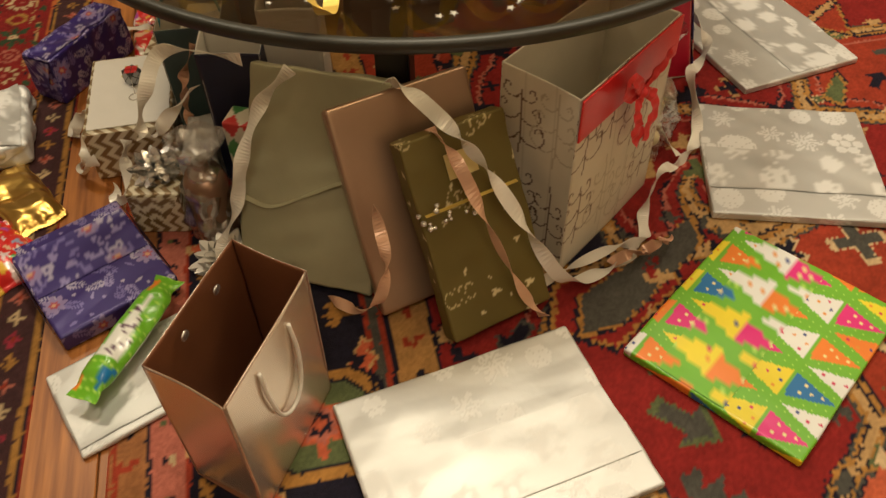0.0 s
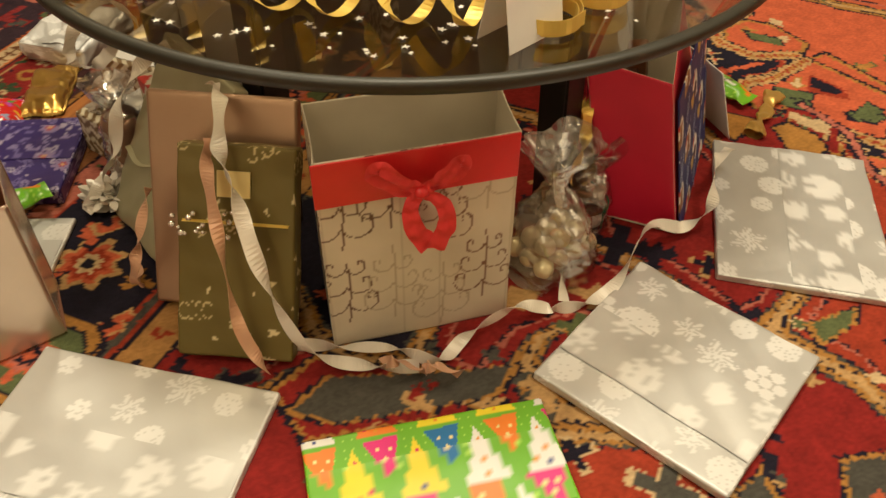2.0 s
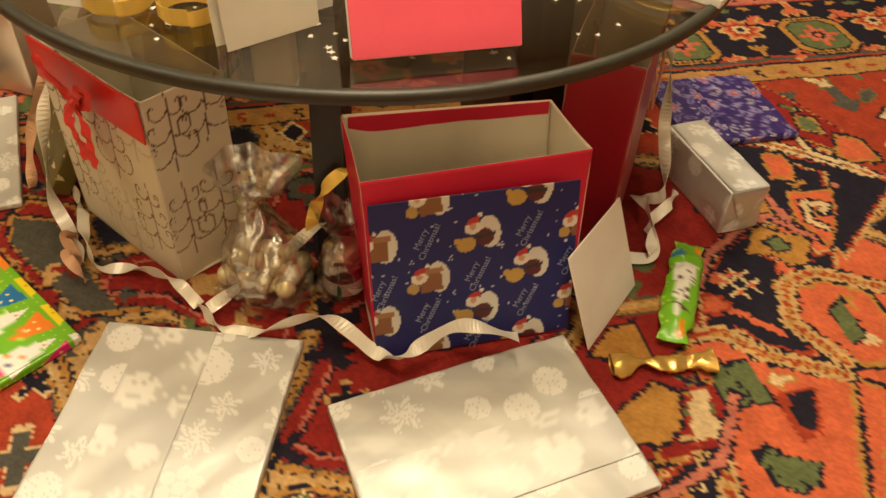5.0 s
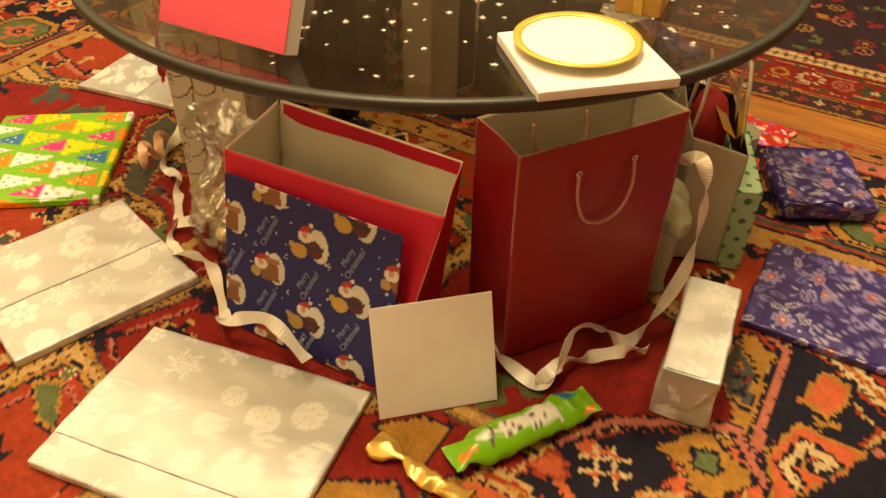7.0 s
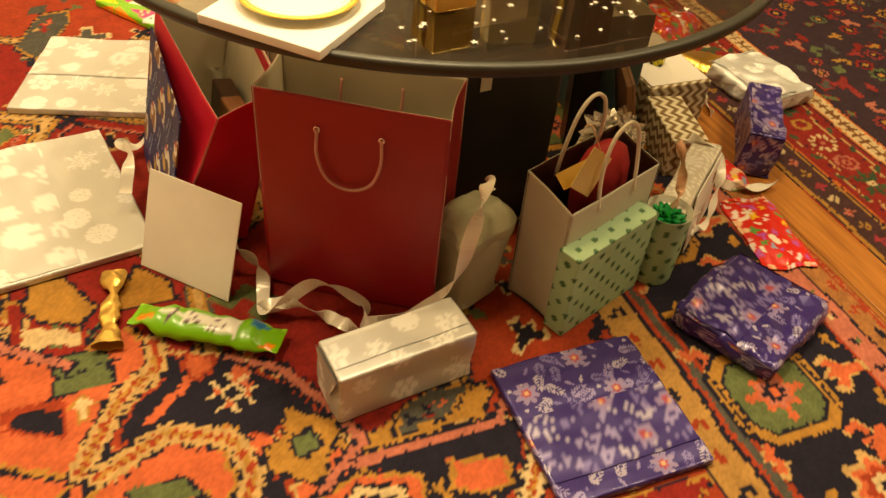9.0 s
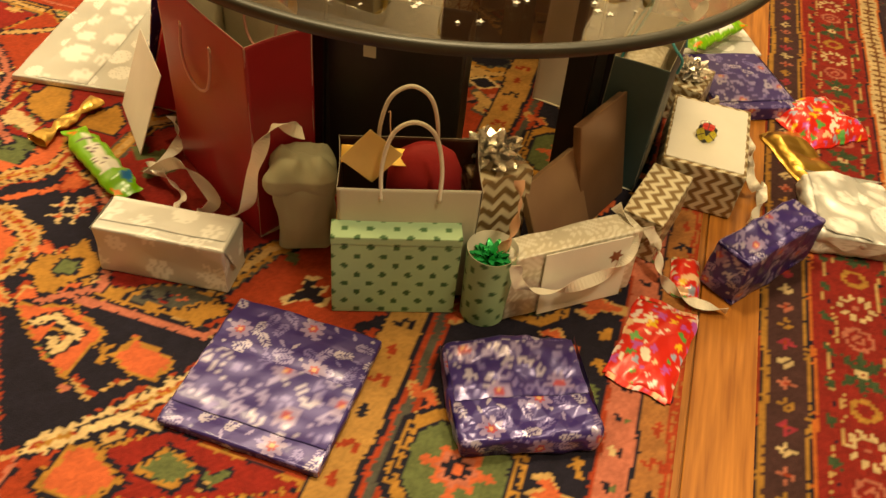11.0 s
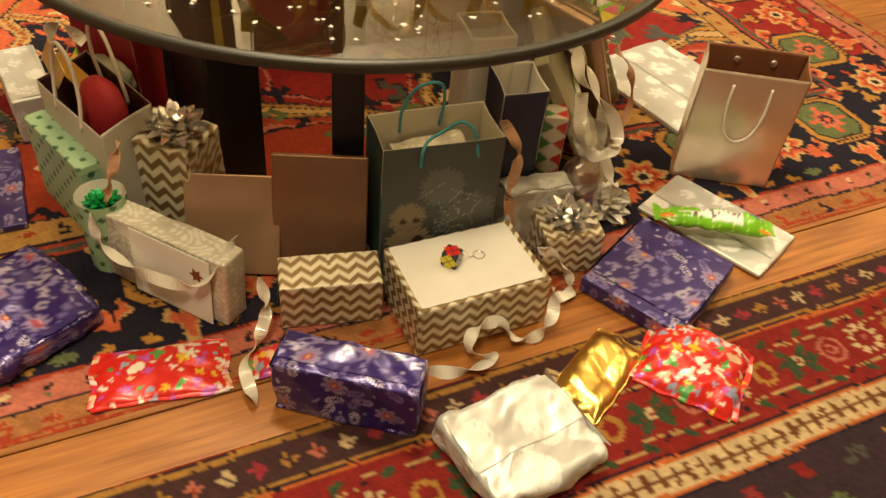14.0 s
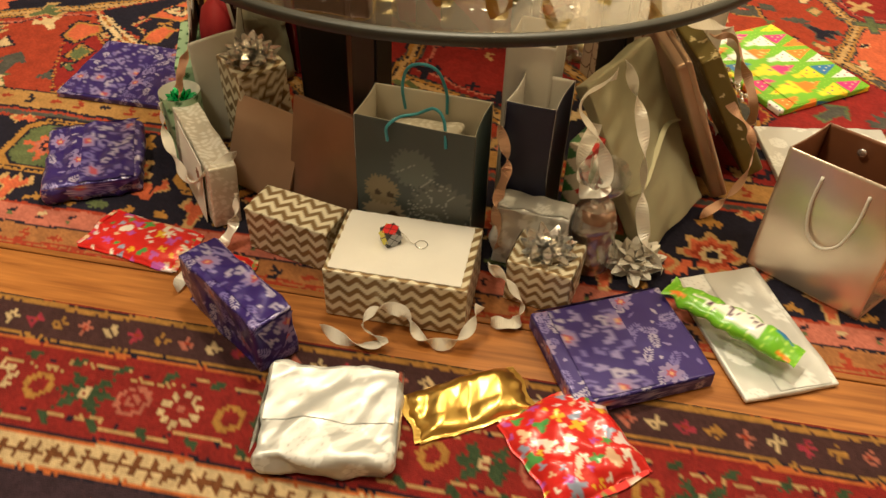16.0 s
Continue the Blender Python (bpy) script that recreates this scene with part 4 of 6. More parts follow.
def big_rug(u, v):
    rg = np.random.default_rng(11)
    wob = 0.006 * np.sin(v * 23) + 0.004 * np.sin(v * 61 + 1)
    e = np.minimum(u + 0.345 + wob * 0.4, v + 0.27 + 0.004 * np.sin(u * 31))
    along = np.where(u + 0.345 < v + 0.27, v, u)
    c = fill(len(u), RUST)
    # field: angular patches with banded outlines
    su, sv = np.round(u / 0.0062) * 0.0062, np.round(v / 0.0062) * 0.0062
    seeds = [(0.36, 2.30, RUST, 0.9), (1.28, 1.75, RED_W, 0.8), (1.32, 2.05, SALMON, 1.0), (0.62, 2.42, INK, 0.9), (0.95, 2.40, SALMON, 1.1), (1.25, 1.45, RED_W, 0.9), (1.22, 1.10, RUST, 1.0), (1.05, 0.86, RED_W, 0.8), (1.34, 0.80, SALMON, 1.0),
             (0.90, 0.55, RUST, 1.0), (0.60, 1.00, RED_W, 0.9), (0.45, 0.55, RED_W, 1.0), (0.20, 0.45, RUST, 0.8), (0.75, 0.22, SALMON, 0.9), (0.12, 0.75, RED_W, 1.0), (0.30, 0.95, INK, 0.8), (0.72, 1.30, RED_W, 1.0), (0.95, 1.60, RED_W, 0.9),
             (0.42, 1.25, RED_W, 1.2), (0.46, 1.62, RED_W, 1.0), (0.20, 1.35, RUST, 1.0), (0.18, 1.80, RUST, 0.8), (1.05, 0.25, RED_W, 1.0), (1.45, 0.40, SALMON, 1.0), (1.62, 1.25, SALMON, 1.0), (1.75, 1.80, RUST, 1.0), (0.66, 0.92, RED_W, 0.5), (0.92, 2.05, SALMON, 1.0)]
    d1, d2, idx = np.full(len(u), 9.0), np.full(len(u), 9.0), np.zeros(len(u), int)
    for k, (x, y, t, w) in enumerate(seeds):
        dx, dy = np.abs(su - x), np.abs(sv - y)
        d = (np.maximum(dx, dy) * 0.75 + (dx + dy) * 0.42) / w
        closer = d < d1
        d2 = np.where(closer, d1, np.minimum(d2, d))
        idx = np.where(closer, k, idx)
        d1 = np.where(closer, d, d1)
    gap = d2 - d1
    tones = np.array([s[2] for s in seeds])
    c[:, :3] = tones[idx]
    last = 0.0
    for w, t in ((0.014, TAN), (0.020, INK), (0.036, OCHRE), (0.044, SLATE), (0.050, INK)):
        put(c, (gap >= last) & (gap < w), t)
        last = w
    put(c, (gap > 0.085) & (gap < 0.098) & (idx % 2 == 0), ROSE)
    put(c, (gap > 0.098) & (gap < 0.106) & (idx % 2 == 0), INK)
    # motifs woven into the field
    pal = {SALMON: (MOSS, INK, IVORY, OCHRE), INK: (IVORY, SALMON, OCHRE, ROSE), RUST: (INK, TAN, MOSS, SLATE, IVORY), RED_W: (INK, SLATE, TAN, MOSS, INK), OCHRE: (INK, SALMON, MOSS), SLATE: (SALMON, INK, TAN, RED_W)}
    for x, y in scatter(rg, 420, (0.10, 1.9, 0.12, 2.75), 0.062):
        if 0.3 < x < 1.35 and 1.45 < y < 2.35 and rg.random() < 0.7:
            continue
        k = int(np.argmin([(max(abs(x - s[0]), abs(y - s[1])) * 0.75 + (abs(x - s[0]) + abs(y - s[1])) * 0.42) / s[3] for s in seeds]))
        p = pal[seeds[k][2]]
        t = p[rg.integers(len(p))]
        lip = p[rg.integers(len(p))] if rg.random() < 0.6 else None
        stamp(u, v, c, SHAPES[rg.integers(6)], x, y, rg.integers(8) * math.pi / 4, rg.choice([0.018, 0.024, 0.032, 0.04]), t, lip)
    # the large figures of the pattern
    for kind, tone, pts in FIGURES:
        mx, my = sum(p[0] for p in pts) / len(pts), sum(p[1] for p in pts) / len(pts)
        lo = [min(p[k] for p in pts) - 0.04 for k in (0, 1)]
        hi = [max(p[k] for p in pts) + 0.04 for k in (0, 1)]
        near = np.flatnonzero((u > lo[0]) & (u < hi[0]) & (v > lo[1]) & (v < hi[1]))
        size = max(hi[0] - lo[0], hi[1] - lo[1]) - 0.08
        if kind in ("patch", "bare"):
            rings = ((1 + 0.034 / size, TAN if tone == INK else INK), (1 + 0.018 / size, RUST if tone == INK else OCHRE), (1.0, tone)) if kind == "patch" else ((1 + 0.016 / size, INK if tone == MOSS else RUST), (1.0, tone))
            for grow, t in rings:
                put(c, near[inside(su[near], sv[near], [(mx + (x - mx) * grow, my + (y - my) * grow) for x, y in pts])], t)
            if kind == "patch" and size > 0.10 and tone in (INK, SLATE, SALMON, RED_W):
                q = pal[tone]
                for k in range(2 + int(size * 9)):
                    x, y = mx + rg.uniform(-0.28, 0.28) * (hi[0] - lo[0] - 0.08), my + rg.uniform(-0.28, 0.28) * (hi[1] - lo[1] - 0.08)
                    stamp(u, v, c, SHAPES[rg.integers(6)], x, y, rg.integers(8) * math.pi / 4, rg.choice([0.010, 0.014, 0.020]), q[rg.integers(len(q))], q[rg.integers(len(q))] if rg.random() < 0.5 else None)
            continue
        d = np.full(len(near), 9.0)
        run = np.zeros(len(near))
        far = 0.0
        for (ax, ay), (bx, by) in zip(pts, pts[1:]):
            L = max(math.hypot(bx - ax, by - ay), 1e-6)
            f = np.clip(((su[near] - ax) * (bx - ax) + (sv[near] - ay) * (by - ay)) / L ** 2, 0, 1)
            e1 = np.hypot(su[near] - ax - f * (bx - ax), sv[near] - ay - f * (by - ay))
            run = np.where(e1 < d, far + f * L, run)
            d = np.minimum(d, e1)
            far += L
        # hooked edges: the band steps in and out along its run
        step_w = 0.0035 * ((run / 0.017) % 1 > 0.5)
        for w, t in ((0.017, INK), (0.013, tone), (0.0055, RUST), (0.0025, OCHRE)) if kind == "line" else ((0.0105, INK), (0.0065, tone)):
            put(c, near[d < w + (step_w if w > 0.009 else 0)], t)
    # motifs that stand out
    for x, y in ((0.704, 1.837), (1.12, 1.55)):
        for a in (0.4, 0.4 + math.pi / 2):
            for o in (-0.012, 0.012):
                q = [(-1, -0.09), (1, -0.09), (1, 0.09), (-1, 0.09)]
                stamp(u, v, c, q, x - o * math.sin(a), y + o * math.cos(a), a, 0.034, IVORY)
        for k in range(4):
            stamp(u, v, c, DIAMOND, x + 0.022 * math.cos(0.4 + 0.785 + k * 1.571), y + 0.022 * math.sin(0.4 + 0.785 + k * 1.571), 0, 0.008, SALMON)
    stamp(u, v, c, ARROW, 0.80, 1.02, 0.2, 0.035, TAN, INK)
    stamp(u, v, c, TULIP, 0.66, 1.76, 2.5, 0.022, SALMON, IVORY)
    # border, from the outer edge inwards
    def band(lo, hi, t):
        put(c, (e >= lo) & (e < hi), t)
    band(-1, 0.062, (0.30, 0.125, 0.045))
    band(0.0, 0.008, RUST)
    band(0.056, 0.062, INK)
    band(0.012, 0.018, RUST)
    band(0.062, 0.106, ROSE)
    band(0.106, 0.112, RUST)
    band(0.112, 0.37, INK)
    put(c, (e >= 0.118) & (e < 0.366) & (v + 0.27 < u + 0.345) & (u > 0.16), RED_W)
    band(0.366, 0.374, RUST)
    band(0.374, 0.388, SLATE)
    band(0.388, 0.396, RUST)
    band(0.396, 0.405, INK)
    band(0.405, 0.468, (0.36, 0.19, 0.060))
    band(0.463, 0.468, INK)
    for k, q in enumerate(np.arange(-0.4, 3.0, 0.058)):
        for vert in (True, False):
            P = (lambda d: (d - 0.345, q)) if vert else (lambda d: (q, d - 0.27))
            for d in (0.031, 0.436):
                x, y = P(d)
                stamp(u, v, c, HOOK if k % 2 else LEAF, x, y, 0 if vert else 1.57, 0.016, RUST if k % 3 else INK)
            x, y = P(0.078)
            stamp(u, v, c, DIAMOND, x, y, 0, 0.007, INK if k % 2 else MOSS)
            x, y = P(0.088)
            stamp(u, v, c, LEAF, x, y, 0.6, 0.011, IVORY if k % 4 == 1 else INK)
    for k, q in enumerate(np.arange(2.08 - 0.1857 * 13, 2.9, 0.1857)):
        for vert in (True, False):
            P = (lambda d, o=0.0: (d - 0.345, q + o)) if vert else (lambda d, o=0.0: (q + o, d - 0.27))
            if (q if vert else q + 0.1) < (0.05 if vert else 0.2) - 0.1:
                continue
            turn_a = 0 if vert else math.pi / 2
            if k % 2 == 1:
                x, y = P(0.285)
                for o in (-1, 1):
                    for o2 in (-1, 1):
                        xx, yy = P(0.285 + o * 0.075, o2 * 0.095)
                        stamp(u, v, c, HOOK, xx, yy, turn_a + o * o2, 0.026, SALMON, TAN)
                x, y = P(0.150)
                stamp(u, v, c, TULIP, x, y, turn_a - 1.57, 0.034, SALMON, TAN)
            else:
                x, y = P(0.235)
                rosette(u, v, c, x, y, 0.062, (TAN, SALMON, RUST, IVORY, INK))
                x, y = P(0.335)
                stamp(u, v, c, TULIP, x, y, turn_a + 1.57, 0.028, OCHRE, INK)
                x, y = P(0.135)
                stamp(u, v, c, LEAF, x, y, turn_a, 0.026, MOSS)
            for o in (-0.06, 0.06):
                x, y = P(0.30 if k % 2 else 0.19, o)
                stamp(u, v, c, LEAF, x, y, turn_a + o * 12, 0.037, SALMON, INK)
                x, y = P(0.13, o)
                stamp(u, v, c, ARROW, x, y, turn_a + o * 20, 0.017, OCHRE)
    for k, q in enumerate(np.arange(2.08 - 0.1857 * 13, 2.9, 0.1857)):
        for x, y, a in ((-0.060, q, 0.0), (q, 0.015, math.pi / 2)):
            if k % 2 == 0 or (a and q < 0.2):
                continue
            for size, tone in ((0.106, INK), (0.098, OCHRE), (0.080, INK), (0.074, MOSS)):
                stamp(u, v, c, OCTAGON, x, y, a, size, tone)
            for o in range(-4, 5):
                for w in (-0.080, 0.080):
                    stamp(u, v, c, DIAMOND, x + (w if not a else o * 0.014), y + (o * 0.014 if not a else w), 0, 0.007, INK)
            rosette(u, v, c, x, y, 0.040, (SALMON, ROSE, INK, SALMON))
            for o, o2 in ((-1, 0), (1, 0), (0, -1), (0, 1)):
                stamp(u, v, c, DIAMOND, x + o * 0.044, y + o2 * 0.044, math.pi / 2 * abs(o), 0.013, SALMON)
    return c


def runner_rug(u, v):
    rg = np.random.default_rng(23)
    e = -0.445 - u + 0.003 * np.sin(v * 17)
    c = fill(len(u), (0.040, 0.022, 0.030))

    def band(lo, hi, t):
        put(c, (e >= lo) & (e < hi), t)
    band(-1, 0.010, RUST)
    band(0.006, 0.010, INK)
    band(0.010, 0.020, OCHRE)
    band(0.020, 0.078, (0.060, 0.026, 0.026))
    band(0.078, 0.083, OCHRE)
    band(0.083, 0.088, INK)
    band(0.088, 0.094, (0.46, 0.12, 0.03))
    band(0.094, 0.236, RED_W)
    band(0.236, 0.241, INK)
    band(0.241, 0.247, (0.46, 0.12, 0.03))
    band(0.247, 0.290, IVORY)
    band(0.290, 0.296, (0.46, 0.12, 0.03))
    band(0.296, 0.300, INK)
    for k, q in enumerate(np.arange(-0.8, 3.4, 0.042)):
        x = -0.445 - 0.049
        t = (IVORY, ROSE, OCHRE, (0.30, 0.03, 0.05))[k % 4]
        for a in range(4):
            stamp(u, v, c, DIAMOND, x + 0.008 * math.cos(a * 1.571), q + 0.008 * math.sin(a * 1.571), a * 1.571 + 1.571, 0.0075, t)
        if k % 2:
            stamp(u, v, c, DIAMOND, x, q, 0, 0.006, RUST)
    m = (e > 0.252) & (e < 0.286)
    tooth = np.abs((v / 0.024) % 1 - 0.5) < 0.17
    put(c, m & tooth & (np.abs(e - 0.2685) < 0.015), (0.15, 0.055, 0.02))
    put(c, m & (np.abs(e - 0.2685) < 0.003), (0.15, 0.055, 0.02))
    zig = np.abs(((v / 0.20) % 1) - 0.5) * 2
    put(c, (np.abs(e - (0.115 + 0.016 * (zig > 0.5))) < 0.0022) & (e > 0.1), TAN)
    put(c, (np.abs(e - (0.222 - 0.016 * (zig < 0.5))) < 0.0022) & (e > 0.1), TAN)
    GREEN = (0.04, 0.065, 0.03)
    for k, q in enumerate(np.arange(-0.8, 3.4, 0.0735)):
        x = -0.445 - 0.166
        if k % 4 == 0:
            # a ring of cream blocks round a red heart
            for j in range(10):
                w = j * math.pi / 5
                stamp(u, v, c, [(-1, -0.7), (1, -0.7), (1, 0.7), (-1, 0.7)], x + 0.026 * math.cos(w), q + 0.026 * math.sin(w), w, 0.0068, IVORY)
            stamp(u, v, c, DIAMOND, x, q, 0, 0.008, ROSE)
        elif k % 4 == 1:
            for r, t in ((0.026, ROSE), (0.019, RED_W), (0.011, ROSE), (0.006, RED_W)):
                put(c, np.hypot(u - x, v - q) < r, t)
        elif k % 4 == 2:
            for w in (0.8, 2.35, 3.9, 5.5, 1.57, 4.71):
                stamp(u, v, c, LEAF, x + 0.026 * math.cos(w), q + 0.026 * math.sin(w), w - 1.57, 0.021, GREEN)
            stamp(u, v, c, OCTAGON, x, q, 0, 0.010, IVORY)
            stamp(u, v, c, DIAMOND, x, q, 0, 0.006, RED_W)
        else:
            for r, t in ((0.024, OCHRE), (0.014, RED_W)):
                put(c, np.hypot(u - x, (v - q) * 1.1) < r, t)
        for o in (-0.050, 0.050):
            stamp(u, v, c, LEAF, x + o, q + 0.037, 0.7 if o > 0 else -0.7, 0.016, GREEN)
            stamp(u, v, c, DIAMOND, x + o * 0.9, q, 0.4, 0.007, INK)
    for x, y in scatter(rg, 620, (-1.6, -0.76, -0.5, 3.0), 0.045):
        t = (RED_W, OCHRE, MOSS, ROSE, SLATE, (0.25, 0.03, 0.03))[rg.integers(6)]
        if rg.random() < 0.35:
            rosette(u, v, c, x, y, rg.uniform(0.02, 0.035), (t, INK, OCHRE))
        else:
            stamp(u, v, c, SHAPES[rg.integers(6)], x, y, rg.integers(8) * math.pi / 4, rg.uniform(0.014, 0.028), t, RED_W if rg.random() < 0.4 else None)
    c[:, :3] *= 0.76
    return c


carpet("patterned_rug", "large hand-knotted rug in salmon, navy and ochre with angular motifs", -0.345, 2.0, -0.27, 2.9, 0.0043, big_rug)
carpet("runner_rug", "red bordered hand-knotted rug with a cream toothed stripe", -1.98, -0.445, -0.9, 3.4, 0.0052, runner_rug)

# ---- coffee table ----
CX, CY, RT, ZT = 0.234, 1.298, 0.571, 0.466


def lathe(name, profile, mat, parent=None, label="", n=64, smooth=True, at=(0, 0, 0)):
    V, F = [], []
    for k in range(n):
        a = 2 * math.pi * k / n
        V += [(at[0] + r * math.cos(a), at[1] + r * math.sin(a), at[2] + z) for r, z in profile]
    m = len(profile)
    for k in range(n):
        for i in range(m - 1):
            F.append((k * m + i, ((k + 1) % n) * m + i, ((k + 1) % n) * m + i + 1, k * m + i + 1))
    return mesh_object(name, V, F, mat, parent, label, smooth=smooth)


table = thing("coffee_table", "round glass coffee table with dark rim and black legs", "coffee table", pose(CX, CY, 0))
glass = lathe("glass_top", [(0.0001, ZT + 0.003), (RT - 0.014, ZT + 0.003), (RT - 0.014, ZT + 0.013), (0.0001, ZT + 0.013)], GLASS, table, "clear glass", n=128, smooth=False)
lathe("rim", [(RT - 0.0135, ZT + 0.0005), (RT - 0.004, ZT - 0.001), (RT, ZT + 0.001), (RT + 0.001, ZT + 0.0125), (RT - 0.0015, ZT + 0.0155), (RT - 0.009, ZT + 0.0165), (RT - 0.0135, ZT + 0.014), (RT - 0.0135, ZT + 0.0005)], RIM, table, "dark bevelled edge", n=160)
for k in range(4):
    a = radians(161 + 90 * k)
    bm = bmesh.new()
    bmesh.ops.create_cube(bm, size=1, matrix=Matrix.Translation((0.31 * math.cos(a), 0.31 * math.sin(a), (ZT - 0.022) / 2)) @ Matrix.Rotation(a, 4, "Z") @ Matrix.Diagonal((0.05, 0.05, ZT - 0.024, 1)))
    for vert in bm.verts:
        if vert.co.z < 0.1:
            vert.co.x *= 1.05
            vert.co.y *= 1.05
    bmesh.ops.bevel(bm, geom=bm.edges[:], offset=0.004, segments=2, affect="EDGES")
    part("leg", bm, BLACK, table)
    lathe("pad", [(0.0001, ZT - 0.023), (0.022, ZT - 0.023), (0.026, ZT - 0.008), (0.022, ZT + 0.0025), (0.0001, ZT + 0.0025)], BLACK, table, "round black pad under the glass", n=24, at=(0.31 * math.cos(a), 0.31 * math.sin(a), 0))

# ---- planks of the floor ----
proto = {}
for k in range(30):
    x = -1.99 + k * 0.1365
    y = Y0 + 0.004
    n = 0
    while y < Y1 - 0.05:
        L = min((1.35, 1.8, 2.2)[(k * 2 + n) % 3] if n else (0.7, 1.2, 1.6)[k % 3], Y1 - 0.004 - y)
        key = round(L, 3)
        if key not in proto:
            bm = bmesh.new()
            bmesh.ops.create_cube(bm, size=1, matrix=Matrix.Translation((0.067, L / 2, -0.0035)) @ Matrix.Diagonal((0.134, L - 0.0025, 0.007, 1)))
            bmesh.ops.bevel(bm, geom=[e for e in bm.edges if e.verts[0].co.z > -0.001 and e.verts[1].co.z > -0.001], offset=0.0012, segments=1, affect="EDGES")
            proto[key] = bpy.data.meshes.new("plank")
            bm.to_mesh(proto[key])
            bm.free()
            proto[key].materials.append(PLANK)
        ob = new("plank", proto[key])
        ob.parent = floor
        ob.location = (x, y, -0.0013 - 0.0004 * (k % 2) - 0.0001)
        y += L
        n += 1

# ---- flat wrapped gifts on the rug ----
for corners, H, sd, words in (
        (((0.313, 0.673), (-0.040, 0.613), (0.0, 0.344)), 0.013, 1, "flat silver foil gift with pale snowflake balls, large"),
        (((0.996, 1.026), (0.713, 1.118), (0.614, 0.842)), 0.016, 2, "flat square silver foil gift with pale snowflake balls"),
        (((0.768, 1.506), (0.831, 1.139), (1.098, 1.201)), 0.014, 3, "flat oblong silver foil gift with snowflake print"),
        (((-0.133, 0.712), (-0.372, 0.608), (-0.443, 0.748)), 0.009, 4, "thin silver foil gift beside the purple box")):
    m, L, W = rect_pose(*corners)
    wrapped("wrapped_gift", words, "gift", m, L, W, H, silver_snow, FOIL, sd, group="silver flat gifts", dents=0.0013, crease=0.06, shift=0.017, step=0.003)
m, L, W = rect_pose((0.380, 0.612), (0.646, 0.804), (0.787, 0.572))
wrapped("wrapped_gift", "flat gift in lime green paper with party trees", "gift", m, L, W, 0.016, green_trees, PAPER, 5, step=0.0024, dents=0.0008)
m, L, W = rect_pose((-0.411, 0.797), (-0.246, 0.881), (-0.348, 1.080))
wrapped("wrapped_gift", "purple floral wrapped box, flat, lying across the rugs", "gift", m, L, W, 0.032, purple_floral, PAPER, 6, step=0.0021, group="purple gifts")
m, L, W = rect_pose((0.106, 1.918), (0.341, 1.918), (0.334, 2.158))
wrapped("wrapped_gift", "thin purple floral wrapped gift with a folded flap", "gift", m, L, W, 0.014, purple_floral, PAPER, 7, step=0.0021, dents=0.0020, crease=0.045, group="purple gifts")
m, L, W = rect_pose((-0.403, 1.630), (-0.525, 1.462), (-0.470, 1.422))
wrapped("wrapped_gift", "dark purple floral wrapped brick-shaped gift", "gift", m, L, W, 0.098, purple_floral, GLOSSY, 8, step=0.0021, dents=0.0030, crease=0.04, group="purple gifts")
m, L, W = rect_pose((0.575, 1.936), (0.367, 1.910), (0.389, 1.832))
wrapped("wrapped_gift", "silver foil wrapped shoe-box shaped gift", "gift", m @ pose(0, 0, 0, 0, 0, 0), L, W, 0.092, silver_snow, FOIL, 9, dents=0.0022)

# ---- soft parcels and pouches ----
m, L, W = rect_pose((0.020, 1.908), (-0.160, 1.822), (-0.235, 1.985))
wrapped("soft_parcel", "crumpled purple floral soft parcel", "gift", m, L, W, 0.040, purple_floral, GLOSSY, 31, dents=0.0046, r=0.011, crease=0.035, group="purple gifts", step=0.0021)
m, L, W = rect_pose((-0.532, 1.435), (-0.505, 1.250), (-0.662, 1.212))
wrapped("soft_parcel", "crumpled silver foil soft parcel with folded corners", "gift", m, L, W, 0.046, silver_snow, FOIL, 32, dents=0.0048, r=0.012, crease=0.035, step=0.003)
m, L, W = rect_pose((-0.452, 0.985), (-0.577, 0.888), (-0.668, 1.010))
soft_parcel("party_pouch", "shiny red party pouch, plump, with bright print", "gift pouch", m, L, W, 0.034, red_party, GLOSSY, 33, dents=0.005, group="red pouches", step=0.003)
m, L, W = rect_pose((-0.222, 1.850), (-0.252, 1.668), (-0.352, 1.695))
soft_parcel("party_pouch", "flat shiny red party pouch with bright print", "gift pouch", m, L, W, 0.016, red_party, GLOSSY, 34, dents=0.003, group="red pouches", step=0.003)
m, L, W = rect_pose((-0.300, 1.640), (-0.296, 1.555), (-0.345, 1.553))
soft_parcel("party_pouch", "small red party pouch tucked behind a purple gift", "gift pouch", m, L, W, 0.020, red_party, GLOSSY, 35, dents=0.003, group="red pouches", step=0.003)
m, L, W = rect_pose((-0.525, 1.247), (-0.437, 1.098), (-0.512, 1.054))


def gold_tone(u, v, seed):
    return fill(len(u), (0.72, 0.46, 0.11), 1.0)


soft_parcel("foil_pouch", "creased shiny gold foil pouch", "gift pouch", m, 0.172, 0.088, 0.022, gold_tone, GLOSSY, 36, dents=0.0045, step=0.003)


